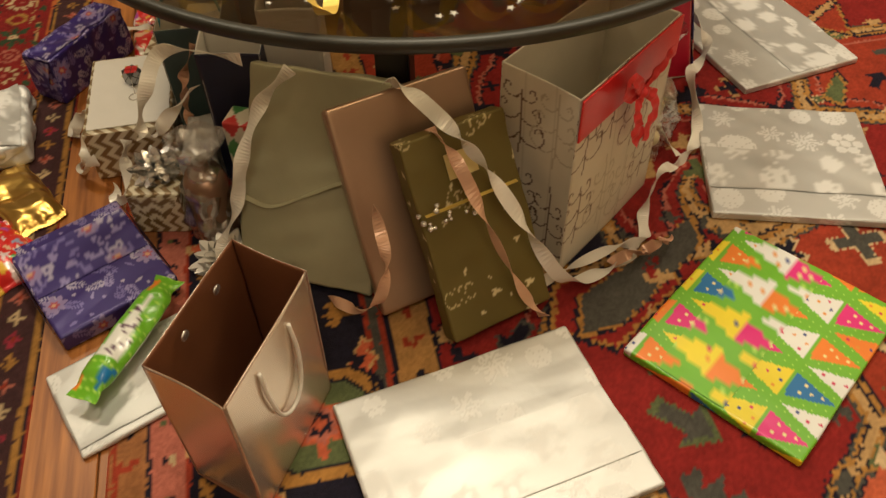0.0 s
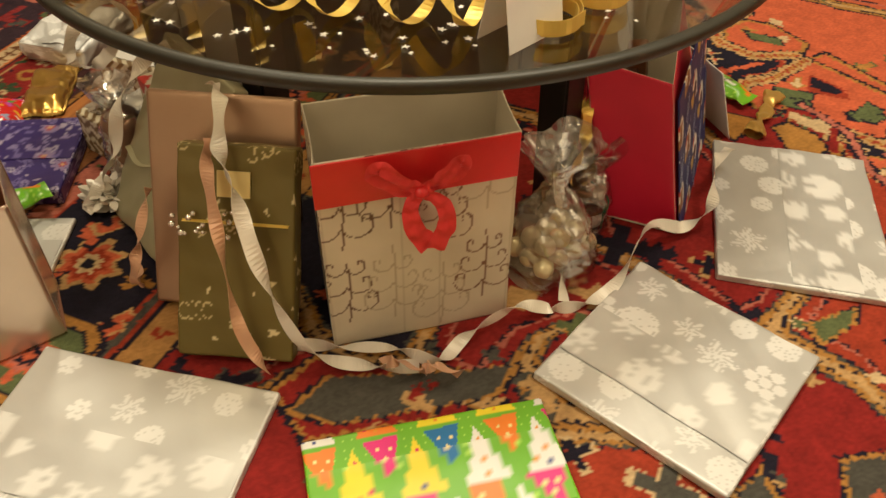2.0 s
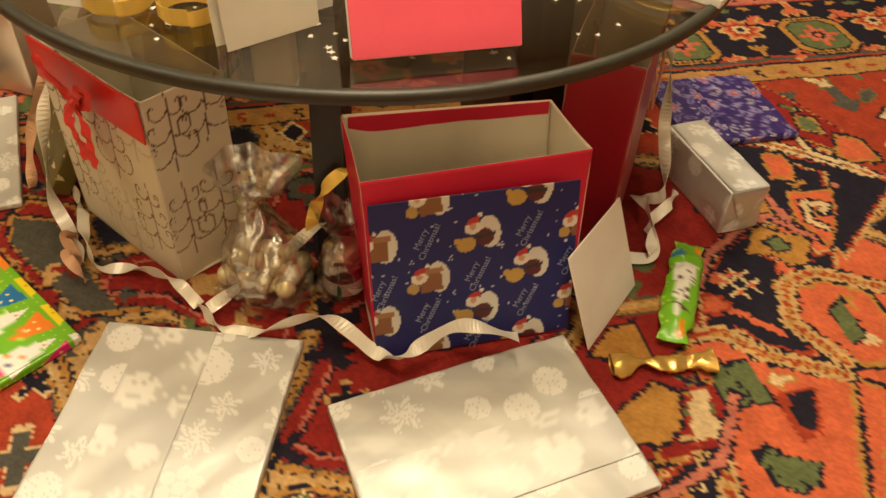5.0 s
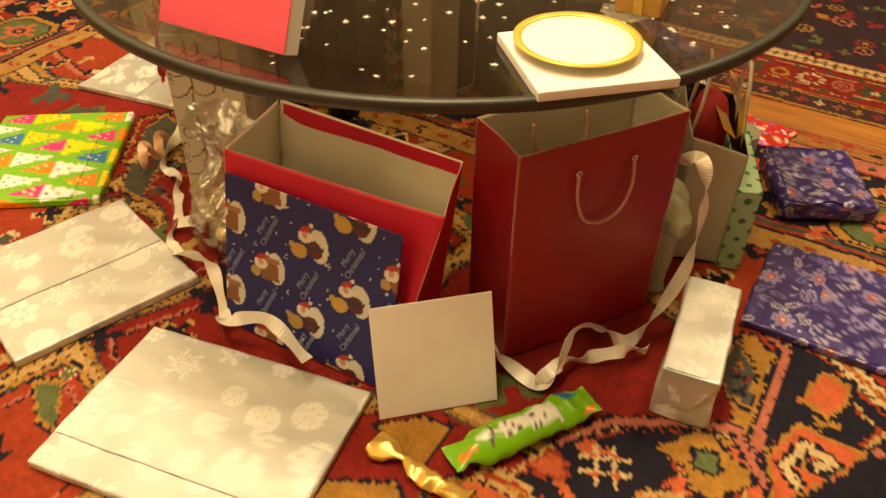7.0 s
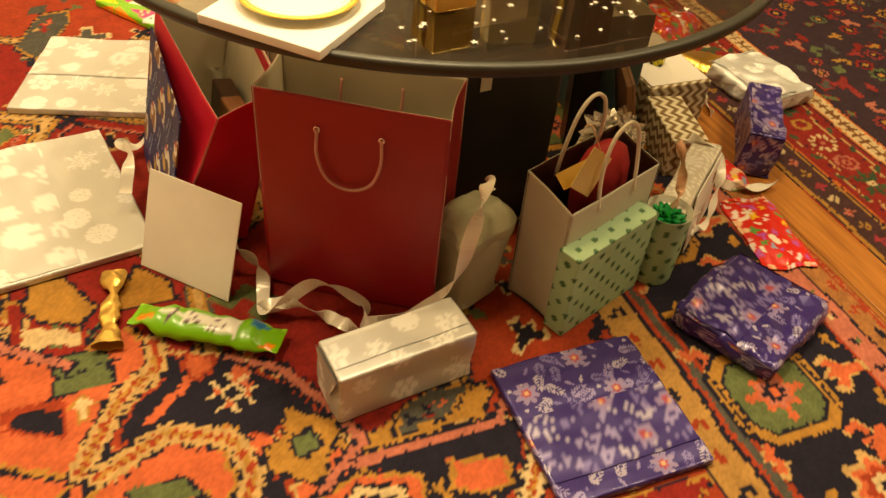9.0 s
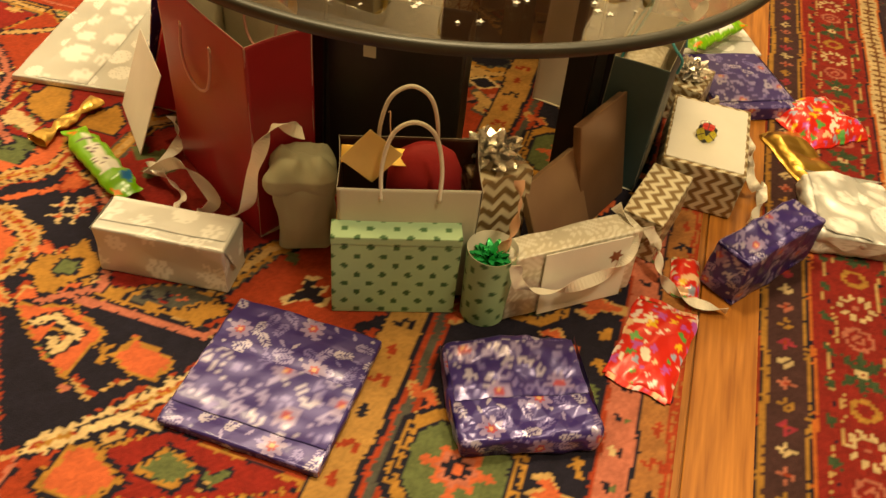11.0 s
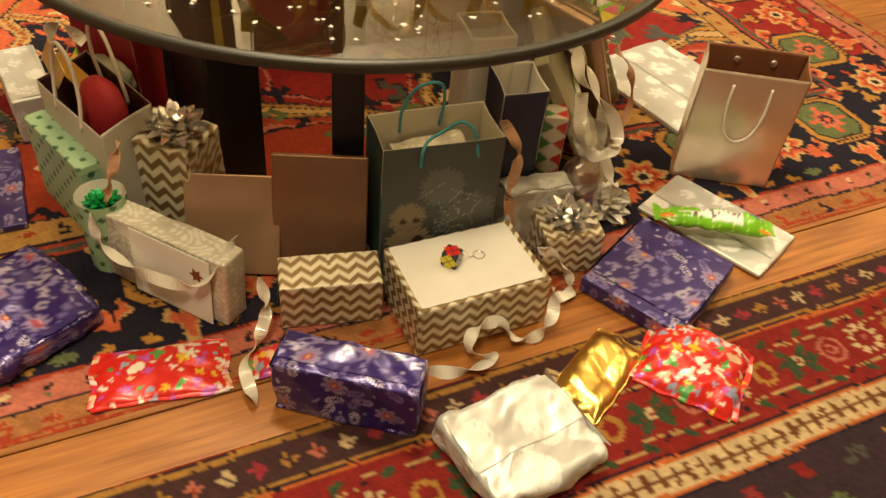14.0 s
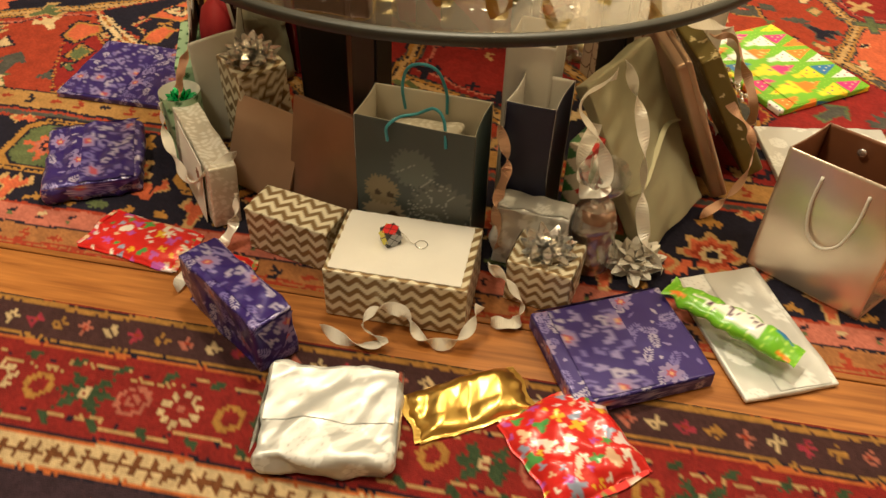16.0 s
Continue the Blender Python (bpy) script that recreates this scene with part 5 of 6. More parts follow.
def sweet_print(u, v, L, seed):
    """Lime film with a spotted white cone, and blue and orange towards the ends."""
    c = fill(len(u), (0.17, 0.46, 0.015))
    rg = np.random.default_rng(seed)
    put(c, np.hypot((u / 0.013) % 1 - 0.5, (v / 0.013) % 1 - 0.5) < 0.10, (0.45, 0.72, 0.10))
    put(c, inside(u, v, [(-L * 0.34, 0.034), (L * 0.22, 0.014), (L * 0.22, 0.056)]), (0.80, 0.80, 0.74))
    put(c, inside(u, v, [(-L * 0.30, 0.124), (L * 0.20, 0.104), (L * 0.20, 0.14)]), (0.80, 0.80, 0.74))
    put(c, inside(u, v, [(L * 0.26, 0.0), (L * 0.42, 0.02), (L * 0.30, 0.034)]), (0.015, 0.18, 0.45))
    put(c, inside(u, v, [(-L * 0.46, 0.040), (-L * 0.33, 0.046), (-L * 0.44, 0.062)]), (0.80, 0.22, 0.015))
    put(c, inside(u, v, [(L * 0.34, 0.050), (L * 0.47, 0.046), (L * 0.45, 0.066)]), (0.80, 0.22, 0.015))
    for k in range(26):
        put(c, np.hypot(u - rg.uniform(-0.25, 0.2) * L, v - rg.uniform(0.02, 0.05)) < 0.0024, (0.10, 0.03, 0.08))
    return c


def cracker(words, a, b, z, r, seed):
    """A twisted sweet wrapper with pinched ends."""
    a, b = Vector((*a, z)), Vector((*b, z))
    L = (b - a).length
    n, k = 60, 22
    s = np.linspace(0, 1, n)
    wide = r * np.interp(s, (0, 0.03, 0.09, 0.16, 0.5, 0.84, 0.91, 0.97, 1), (0.95, 0.9, 0.72, 0.92, 1, 0.92, 0.7, 0.88, 0.92))
    high = r * np.interp(s, (0, 0.03, 0.09, 0.18, 0.5, 0.82, 0.91, 0.97, 1), (0.03, 0.12, 0.42, 0.86, 1, 0.88, 0.4, 0.12, 0.03))
    A, S = np.meshgrid(np.linspace(0, 2 * math.pi, k), s, indexing="ij")
    P = np.stack([(S - 0.5).ravel() * L, (np.tile(wide, (k, 1)) * np.cos(A)).ravel() * 1.2, (np.tile(high, (k, 1)) * np.sin(A)).ravel() * 0.74], -1)
    P += crumple(P, seed, 0.022, 0.0026)[:, None] * np.array([0, 1, 1])
    c = sweet_print(P[:, 0], A.ravel() * r, L, seed)
    ob = tagged(mesh_object("sweet_wrapper", P, quads(k, n)[:, ::-1], GLOSSY, cols=c), words, "wrapped sweet", "green wrapped sweets")
    d = b - a
    ob.matrix_basis = pose(*((a + b) / 2), 0, 0, math.degrees(math.atan2(d.y, d.x)))
    return ob


cracker("green printed film roll lying on the rug", (0.816, 1.661), (0.620, 1.782), 0.019, 0.023, 3)
cracker("green printed film roll lying on a silver gift", (-0.252, 0.868), (-0.366, 0.676), 0.044, 0.022, 4)

sweet = thing("gold_sweet", "twisted gold foil sweet wrapper on the rug", "wrapped sweet", pose(0.848, 1.634, 0, 0, 0, 82))
A, S = np.meshgrid(np.linspace(0, 2 * math.pi, 20), np.linspace(0, 1, 50), indexing="ij")
R = np.interp(S, (0, 0.12, 0.32, 0.45, 0.62, 0.72, 0.9, 1), (0.016, 0.014, 0.005, 0.013, 0.013, 0.005, 0.016, 0.02))
P = np.stack([(S - 0.5).ravel() * 0.155, (R * np.cos(A)).ravel() * 1.2, (R * np.sin(A)).ravel() * 0.6 + 0.012], -1)
P += crumple(P, 8, 0.02, 0.003)[:, None] * np.array([0, 1, 1])
P[:, 2] = np.maximum(P[:, 2], 0.0008)
mesh_object("foil", P, quads(20, 50)[:, ::-1], GOLD, sweet)

# ---- boxes in zigzag paper ----
keepsake = thing("gift_box", "zigzag paper box with a plain white lid panel", "gift box", pose(-0.3135, 1.289, 0, 0, 0, 89.5))
V, F, U, N = box_grid(0.226, 0.151, 0.099, 0.003, 0.003)
mesh_object("box_body", V + N * crumple(V, 5, 0.08, 0.0007)[:, None] * (V[:, 2:] > 0.004), F, PAPER, keepsake, cols=chevron(U[:, 0], U[:, 1], 1))
bm = bmesh.new()
edge = [(-0.100, -0.069), (0.106, -0.070)] + [(0.106, 0.069), (-0.101, 0.068)]
pts = []
for i in range(4):
    p, q = Vector(edge[i]), Vector(edge[(i + 1) % 4])
    for k in range(16):
        w = p.lerp(q, k / 16)
        d = (q - p).normalized()
        pts.append((w.x + d.y * 0.0012 * (k % 2), w.y - d.x * 0.0012 * (k % 2)))
low = [bm.verts.new((*p, 0.0995)) for p in pts]
high = [bm.verts.new((*p, 0.1012)) for p in pts]
bm.faces.new(high)
bm.faces.new(low[::-1])
for i in range(len(pts)):
    j = (i + 1) % len(pts)
    bm.faces.new((low[i], low[j], high[j], high[i]))
part("lid_panel", bm, WHITE, keepsake, "white torn-edged paper panel")

key = thing("puzzle_cube_keyring", "small coloured puzzle cube on a metal key ring", "keyring", pose(-0.306, 1.314, 0.1016, 0, 0, -50) @ Matrix.Diagonal((0.85, 0.85, 0.85, 1)))
bm = bmesh.new()
bmesh.ops.create_cube(bm, size=0.030, matrix=Matrix.Translation((0, 0, 0.015)))
bmesh.ops.bevel(bm, geom=bm.edges[:], offset=0.0015, segments=1, affect="EDGES")
part("cube_body", bm, DARK_PLASTIC, key)
for face, mat in (((0, 0, 1), RED_PLASTIC), ((1, 0, 0), GREY_PLASTIC), ((-1, 0, 0), YELLOW), ((0, 1, 0), YELLOW), ((0, -1, 0), GREY_PLASTIC)):
    n = Vector(face)
    s, t = n.orthogonal().normalized(), n.cross(n.orthogonal().normalized())
    for i in (-1, 1):
        for j in (-1, 1):
            bm = bmesh.new()
            o = Vector((0, 0, 0.015)) + n * 0.0152 + s * i * 0.0068 + t * j * 0.0068
            M = Matrix((s, t, n)).transposed().to_4x4()
            M.translation = o
            bmesh.ops.create_cube(bm, size=1, matrix=M @ Matrix.Diagonal((0.0118, 0.0118, 0.0011, 1)))
            part("sticker", bm, mat, key)
tube("chain", [(0.012, -0.010, 0.028), (0.022, -0.018, 0.018), (0.030, -0.024, 0.003), (0.038, -0.029, 0.0015)], 0.0010, SILVER, key)
tube("key_ring", [(0.046 + 0.011 * math.cos(a), -0.036 + 0.011 * math.sin(a), 0.0012) for a in np.linspace(0, 2 * math.pi, 14)], 0.0010, SILVER, key)

m, L, W = rect_pose((-0.190, 1.562), (-0.226, 1.408), (-0.298, 1.428))
b = thing("gift_box", "small oblong zigzag paper box", "gift box", m)
V, F, U, N = box_grid(L, 0.073, 0.088, 0.003, 0.003)
for side in (-1, 1):
    end_fold(b, L, 0.073, 0.088, chevron, PAPER, 1, side)
mesh_object("paper", V + N * crumple(V, 15, 0.08, 0.0008)[:, None] * (V[:, 2:] > 0.004), F, PAPER, b, cols=chevron(U[:, 0], U[:, 1], 1))
b = thing("gift_box", "small zigzag paper cube with a silver bow", "gift box", pose(-0.262, 1.068, 0, 0, 0, 78))
V, F, U, N = box_grid(0.108, 0.088, 0.086, 0.003, 0.004)
for side in (-1, 1):
    end_fold(b, 0.108, 0.088, 0.086, chevron, PAPER, 1, side)
mesh_object("paper", V + N * crumple(V, 16, 0.05, 0.0012)[:, None] * (V[:, 2:] > 0.004), F, PAPER, b, cols=chevron(U[:, 0], U[:, 1], 1, wave=0.026))
star_bow(b, (0, 0, 0.085), 0.050, SILVER, "shiny silver star bow", 3)
b = thing("gift_box", "tall zigzag paper box with a big silver bow", "gift box", pose(0.030, 1.660, 0, 0, 0, 45))
V, F, U, N = box_grid(0.098, 0.098, 0.198, 0.003, 0.004)
for side in (-1, 1):
    end_fold(b, 0.098, 0.098, 0.198, chevron, PAPER, 1, side)
mesh_object("paper", V + N * crumple(V, 17, 0.06, 0.0018)[:, None] * (V[:, 2:] > 0.004), F, PAPER, b, cols=chevron(U[:, 0], U[:, 1], 1, wave=0.036))
star_bow(b, (0, 0, 0.197), 0.058, SILVER, "shiny silver star bow", 4)

# ---- leaning flat boxes ----


def lean_box(parent, a, b, c, thick, mat, r):
    """A flat box of base and slightly larger lid, leaning."""
    low = slab("box_base", a, b, c, thick, mat, parent, r=r)
    n = (low.matrix_basis.to_3x3() @ Vector((0, 0, 1))).normalized()
    x = (Vector(b) - Vector(a)).normalized() * 0.0012
    up = (Vector(c) - Vector(a)).normalized() * 0.0012
    slab("box_lid", Vector(a) - x + n * 0.0012, Vector(b) + x + n * 0.0012, Vector(c) - x + up * 2 + n * 0.0012, thick * 0.45, mat, parent, r=r)


ob = thing("leaning_gift", "olive gold wrapped long box with stars, leaning", "gift")
body = slab("paper", (0.148, 0.672, 0.018), (0.306, 0.720, 0.018), (0.103, 0.820, 0.276), 0.036, FOIL, ob, pattern=olive_stars, seed=3, step=0.0028, r=0.004, dents=0.0012)
Mb = body.matrix_basis


def on_slab(M, x, y, z):
    return M @ Vector((x, y, z))


ribbon("narrow gold band", [on_slab(Mb, x, 0.045, 0.0385) for x in (-0.074, -0.03, 0.03, 0.074)], 0.006, GOLD_RIBBON, parent=ob, name="band")
bm = bmesh.new()
bmesh.ops.create_cube(bm, size=1, matrix=Mb @ Matrix.Translation((-0.002, 0.098, 0.0385)) @ Matrix.Diagonal((0.046, 0.036, 0.0016, 1)))
part("gift_tag", bm, GOLD_TAG, ob, "pale gold gift tag")
rg = random.Random(4)
for k in range(16):
    bm = bmesh.new()
    p = on_slab(Mb, -0.055 + rg.uniform(-0.035, 0.06), 0.045 + rg.uniform(-0.022, 0.022), 0.044 + rg.uniform(-0.003, 0.008))
    bmesh.ops.create_icosphere(bm, subdivisions=1, radius=rg.uniform(0.003, 0.0055), matrix=Matrix.Translation(p))
    part("bead", bm, SILVER, ob, "small silver bead", smooth=True)
ob = thing("leaning_gift", "copper brown flat box with rounded corners, leaning", "gift box")
lean_box(ob, (0.055, 0.746, 0.014), (0.262, 0.806, 0.014), (0.020, 0.880, 0.300), 0.028, COPPER, 0.007)
ob = thing("leaning_gift", "khaki pearl paper folder leaning against other gifts", "gift")
khaki = slab("paper", (-0.155, 0.895, 0.012), (0.040, 0.793, 0.012), (-0.062, 1.035, 0.288), 0.026, KHAKI, ob, r=0.004, dents=0.0028, seed=6)
ribbon("thin khaki tie", [on_slab(khaki.matrix_basis, x, -0.02 + 0.03 * math.sin(x * 22), 0.0305) for x in (-0.108, -0.06, 0.0, 0.06, 0.108)], 0.009, KHAKI, parent=ob, name="band")
ob = thing("leaning_gift", "lower copper metallic flat box, leaning", "gift box")
lean_box(ob, (-0.095, 1.690, 0.006), (-0.150, 1.550, 0.006), (-0.030, 1.668, 0.158), 0.014, COPPER, 0.002)
ob = thing("leaning_gift", "taller copper metallic flat box, leaning", "gift box")
lean_box(ob, (-0.130, 1.552, 0.006), (-0.186, 1.412, 0.006), (-0.086, 1.540, 0.206), 0.015, COPPER_DARK, 0.002)

ob = thing("wrapped_gift", "pearl damask gift with a white card on its front", "gift")
slab("paper", (-0.052, 1.805, 0.002), (-0.232, 1.655, 0.002), (-0.048, 1.798, 0.128), 0.050, FOIL, ob, pattern=damask, seed=2, step=0.003, r=0.004, dents=0.0012)
card = slab("card", (-0.100, 1.772, 0.002), (-0.219, 1.676, 0.002), (-0.094, 1.765, 0.126), 0.0016, WHITE, ob, r=0.0006)
bm = bmesh.new()
vs = [bm.verts.new(card.matrix_basis @ Vector((0.052 + r * math.cos(a), 0.028 + r * math.sin(a), 0.0028))) for a, r in [(k * math.pi / 6, 0.013 if k % 2 == 0 else 0.007) for k in range(12)]]
bm.faces.new(vs)
sol = bmesh.ops.extrude_face_region(bm, geom=bm.faces[:])
for vert in [g for g in sol["geom"] if isinstance(g, bmesh.types.BMVert)]:
    vert.co -= (card.matrix_basis.to_3x3() @ Vector((0, 0, 1))) * 0.0008
part("snowflake", bm, SNOW, ob, "brown glitter snowflake")

env = slab("envelope", (0.797, 1.538, 0.0015), (0.679, 1.662, 0.0015), (0.754, 1.496, 0.158), 0.0022, WHITE, r=0.0008)
tagged(env, "square white envelope leaning on a gift bag", "envelope")

# ---- gift bags ----
ring = [(0.338, 0.782), (0.545, 0.945), (0.478, 1.050), (0.262, 0.890)]
bt = upright(ring, 0.335, 0.0)
bag = gift_bag("gift_bag", "cream gift bag with brown curly trees and red band", *bt, SATIN, CREAM, [swirl_trees] * 4, seed=12, step=0.0026)
slab("red_band", (0.3395, 0.7755, 0.268), (0.5475, 0.9395, 0.268), (0.3395, 0.7755, 0.3365), 0.0032, RED_SATIN, bag, "red satin band")
mid = Vector((0.446, 0.852, 0.285))
fr = Vector((0.787, 0.620, 0))
nn = Vector((0.620, -0.787, 0))


def hung_ribbon(name, pts, w0, w1):
    """A limp flat ribbon hanging before the bag: pts are (along, off, up) from the knot."""
    path = catmull([mid + fr * a + nn * (0.006 + o) + Vector((0, 0, h)) for a, o, h in pts], 12)
    V, F, n = [], [], len(path)
    for i, p in enumerate(path):
        t = (path[min(i + 1, n - 1)] - path[max(i - 1, 0)]).normalized()
        across = t.cross(nn).normalized()
        w = w0 + (w1 - w0) * i / (n - 1)
        for k in range(5):
            f = k / 4 - 0.5
            V.append(p + across * w * f + nn * (0.0022 * math.sin(k * 2.1 + i * 0.35) + 0.0012 * math.sin(i * 0.8)))
        if i:
            F += [(5 * i - 5 + k, 5 * i - 4 + k, 5 * i + 1 + k, 5 * i + k) for k in range(4)]
    mesh_object(name, V, F, RED_SHEER, bag)


hung_ribbon("bow_loop", [(0, 0.004, 0.004), (-0.022, 0.012, 0.022), (-0.050, 0.014, 0.052), (-0.060, 0.010, 0.040), (-0.030, 0.004, 0.010), (0, 0.002, 0)], 0.016, 0.022)
hung_ribbon("bow_loop", [(0, 0.004, 0.004), (0.022, 0.012, 0.020), (0.046, 0.014, 0.046), (0.052, 0.010, 0.030), (0.026, 0.004, 0.008), (0, 0.002, 0)], 0.016, 0.022)
hung_ribbon("bow_tail", [(-0.004, 0.006, 0.0), (-0.016, 0.012, -0.022), (-0.010, 0.013, -0.056), (0.010, 0.014, -0.088)], 0.016, 0.032)
hung_ribbon("bow_tail", [(0.004, 0.008, 0.0), (0.026, 0.014, -0.020), (0.030, 0.015, -0.056), (0.014, 0.016, -0.092)], 0.016, 0.030)
bm = bmesh.new()
bmesh.ops.create_uvsphere(bm, u_segments=14, v_segments=8, radius=0.010, matrix=Matrix.Translation(mid + nn * 0.010) @ Matrix.Diagonal((1.1, 1.1, 0.9, 1)))
part("knot", bm, RED_SATIN, bag, smooth=True)

bag = gift_bag("gift_bag", "red gift bag with a dark blue winter print front", [(0.752, 1.222, 0.001), (0.752, 1.518, 0.001), (0.622, 1.518, 0.001), (0.622, 1.222, 0.001)],
               [(0.694, 1.212, 0.284), (0.648, 1.552, 0.266), (0.545, 1.520, 0.285), (0.560, 1.205, 0.300)], BRIGHT_RED, CREAM, seed=14, bulge=0.003)
front = slab("front_print", (0.760, 1.222, 0.004), (0.752, 1.520, 0.004), (0.707, 1.214, 0.254), 0.0030, SATIN, bag, "dark blue winter print", pattern=winter_blue, seed=4, step=0.0022)
for x, y, rot in ((-0.073, -0.058, 65), (0.074, -0.058, 65), (-0.135, -0.010, 65), (0.000, 0.000, 65), (0.140, 0.004, 65), (-0.073, 0.064, 65), (0.074, 0.064, 65), (0.0, -0.105, 65)):
    cu = bpy.data.curves.new("lettering", "FONT")
    cu.body, cu.size, cu.align_x, cu.align_y, cu.extrude = "Merry\nChristmas!", 0.0135, "CENTER", "CENTER", 0.0002
    ob = new("lettering", cu)
    ob.parent = bag
    ob.matrix_basis = front.matrix_basis @ pose(x, y, 0.0036, 0, 0, rot)
    cu.materials.append(PALE_BLUE)
slab("rim_fold", (0.5700, 1.213, 0.222), (0.5560, 1.515, 0.210), (0.5635, 1.209, 0.297), 0.0010, BRIGHT_RED, bag, "red folded rim")
for z, y, w, mat in ((0.19, 1.36, 0.10, CHOCOLATE), (0.21, 1.44, 0.07, BROWN_IN)):
    ob = slab("brown_box", (0.655, y - w / 2, 0.004), (0.645, y + w / 2, 0.004), (0.625, y - w / 2, z), 0.035, mat, r=0.004)
    tagged(ob, "dark brown box standing inside a gift bag", "box")

ring = [(0.606, 1.632), (0.378, 1.776), (0.318, 1.682), (0.546, 1.540)]
bag = gift_bag("gift_bag", "large dark red gift bag with pale pink cord handles", *upright(ring, 0.362, 0.012), RED_CARD, CREAM, seed=16, bulge=0.006)
rd, ro = Vector((-0.846, 0.534, 0)), Vector((0.534, 0.846, 0))
c0 = Vector((0.492, 1.704, 0.316)) + ro * 0.008
for o, z in ((0.0, 0.0),):
    cord_handle(bag, c0 - rd * 0.045, c0 + rd * 0.045, -0.088, 0.0024, PINK_CORD, ro * 0.006, "pale pink cord")
c1 = Vector((0.432, 1.611, 0.33)) + ro * 0.003
cord_handle(bag, c1 - rd * 0.045, c1 + rd * 0.045, -0.07, 0.0024, PINK_CORD, ro * 0.010, "pale pink cord")
for q in (c0 - rd * 0.045, c0 + rd * 0.045):
    tube("eyelet", [q + Vector((0.004 * math.cos(a) * rd.x, 0.004 * math.cos(a) * rd.y, 0.004 * math.sin(a))) for a in np.linspace(0, 6.283, 9)], 0.0009, SILVER, bag, per=3)

ring = [(0.208, 1.846), (0.018, 1.774), (0.050, 1.690), (0.240, 1.762)]
bt = upright(ring, 0.222, 0.02)
bt[1][2], bt[1][3] = (*bt[1][2][:2], 0.246), (*bt[1][3][:2], 0.246)
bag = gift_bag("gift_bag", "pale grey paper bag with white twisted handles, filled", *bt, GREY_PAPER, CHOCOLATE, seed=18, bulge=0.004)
gd, go = Vector((-0.935, -0.354, 0)), Vector((-0.354, 0.935, 0))
cg = Vector((0.113, 1.808, 0.200)) + go * 0.004
cord_handle(bag, cg - gd * 0.042, cg + gd * 0.042, 0.13, 0.0032, ROPE, -go * 0.012, "white twisted paper cord")
cg2 = Vector((0.146, 1.730, 0.215)) + go * 0.003
cord_handle(bag, cg2 - gd * 0.042, cg2 + gd * 0.042, 0.13, 0.0032, ROPE, go * 0.010, "white twisted paper cord")
hat = lathe("round_box", [(0.0001, 0.01), (0.030, 0.012), (0.034, 0.06), (0.040, 0.185), (0.038, 0.222), (0.030, 0.248), (0.016, 0.262), (0.0001, 0.266)], BURGUNDY, n=36)
hat.matrix_basis = pose(0.107, 1.760, 0.0, 1, 0, 20.7) @ Matrix.Diagonal((1.42, 0.82, 1, 1))
tagged(hat, "burgundy felt drum standing in the grey bag", "round box")
tag = thing("gift_tag", "pale gold folded gift tag on a string", "gift tag")
slab("tag_front", (0.168, 1.818, 0.222), (0.130, 1.801, 0.272), (0.205, 1.828, 0.270), 0.0012, GOLD_TAG, tag)
slab("tag_back", (0.214, 1.822, 0.248), (0.120, 1.782, 0.240), (0.206, 1.796, 0.262), 0.0012, GOLD, tag)
tube("string", [(0.150, 1.795, 0.288), (0.156, 1.785, 0.305), (0.160, 1.775, 0.318), (0.165, 1.768, 0.312)], 0.0009, COPPER_RIBBON, tag)

m, L, W = rect_pose((0.204, 1.884), (0.026, 1.817), (0.040, 1.781))
b = thing("gift_box", "pale green card box with dark green dots", "gift box", m)
V, F, U, N = box_grid(L, 0.038, 0.160, 0.003, 0.002)
mesh_object("box_body", V, F, SATIN, b, cols=polka(U[:, 0], U[:, 1], 1))
V, F, U, N = box_grid(L + 0.0016, 0.0396, 0.016, 0.003, 0.002)
mesh_object("box_lid", V + [0, 0, 0.1448], F, SATIN, b, cols=polka(U[:, 0], U[:, 1], 1))
pot = thing("gift_tube", "green dotted card tube with a green bow", "gift tube", pose(-0.016, 1.793, 0))
A, S = np.meshgrid(np.linspace(0, 2 * math.pi, 60), np.linspace(0, 0.137, 46), indexing="ij")
P = np.stack([(0.036 + 0.02 * S).ravel() * np.cos(A.ravel()), (0.036 + 0.02 * S).ravel() * np.sin(A.ravel()), S.ravel() + 0.001], -1)
mesh_object("tube_wall", P, quads(60, 46), SATIN, pot, cols=polka(A.ravel() * 0.038, S.ravel(), 1))
lathe("inner_wall", [(0.0001, 0.112), (0.036, 0.113), (0.0375, 0.138), (0.0388, 0.1385)], GREY_PAPER, pot, n=48)
star_bow(pot, (0, 0, 0.112), 0.036, GREEN_BOW, "shiny green bow", 7)

bag = gift_bag("gift_bag", "dark teal animal print bag with light blue cords", *upright([(-0.205, 1.395), (-0.226, 1.198), (-0.122, 1.186), (-0.106, 1.385)], 0.264, 0.0), [SATIN, TEAL, TEAL, TEAL], CREAM, [teal_animals, None, None, None], seed=20, step=0.003)
tube("handle", [(-0.117, 1.332, 0.228), (-0.128, 1.334, 0.275), (-0.142, 1.322, 0.318), (-0.146, 1.298, 0.330), (-0.142, 1.274, 0.318), (-0.128, 1.262, 0.275), (-0.117, 1.262, 0.228)], 0.0026, BLUE_CORD, bag, "light blue cord")
tube("handle", [(-0.219, 1.338, 0.232), (-0.221, 1.338, 0.258), (-0.205, 1.322, 0.268), (-0.196, 1.296, 0.272), (-0.200, 1.268, 0.288), (-0.214, 1.250, 0.278), (-0.226, 1.244, 0.236)], 0.0026, BLUE_CORD, bag, "light blue cord")
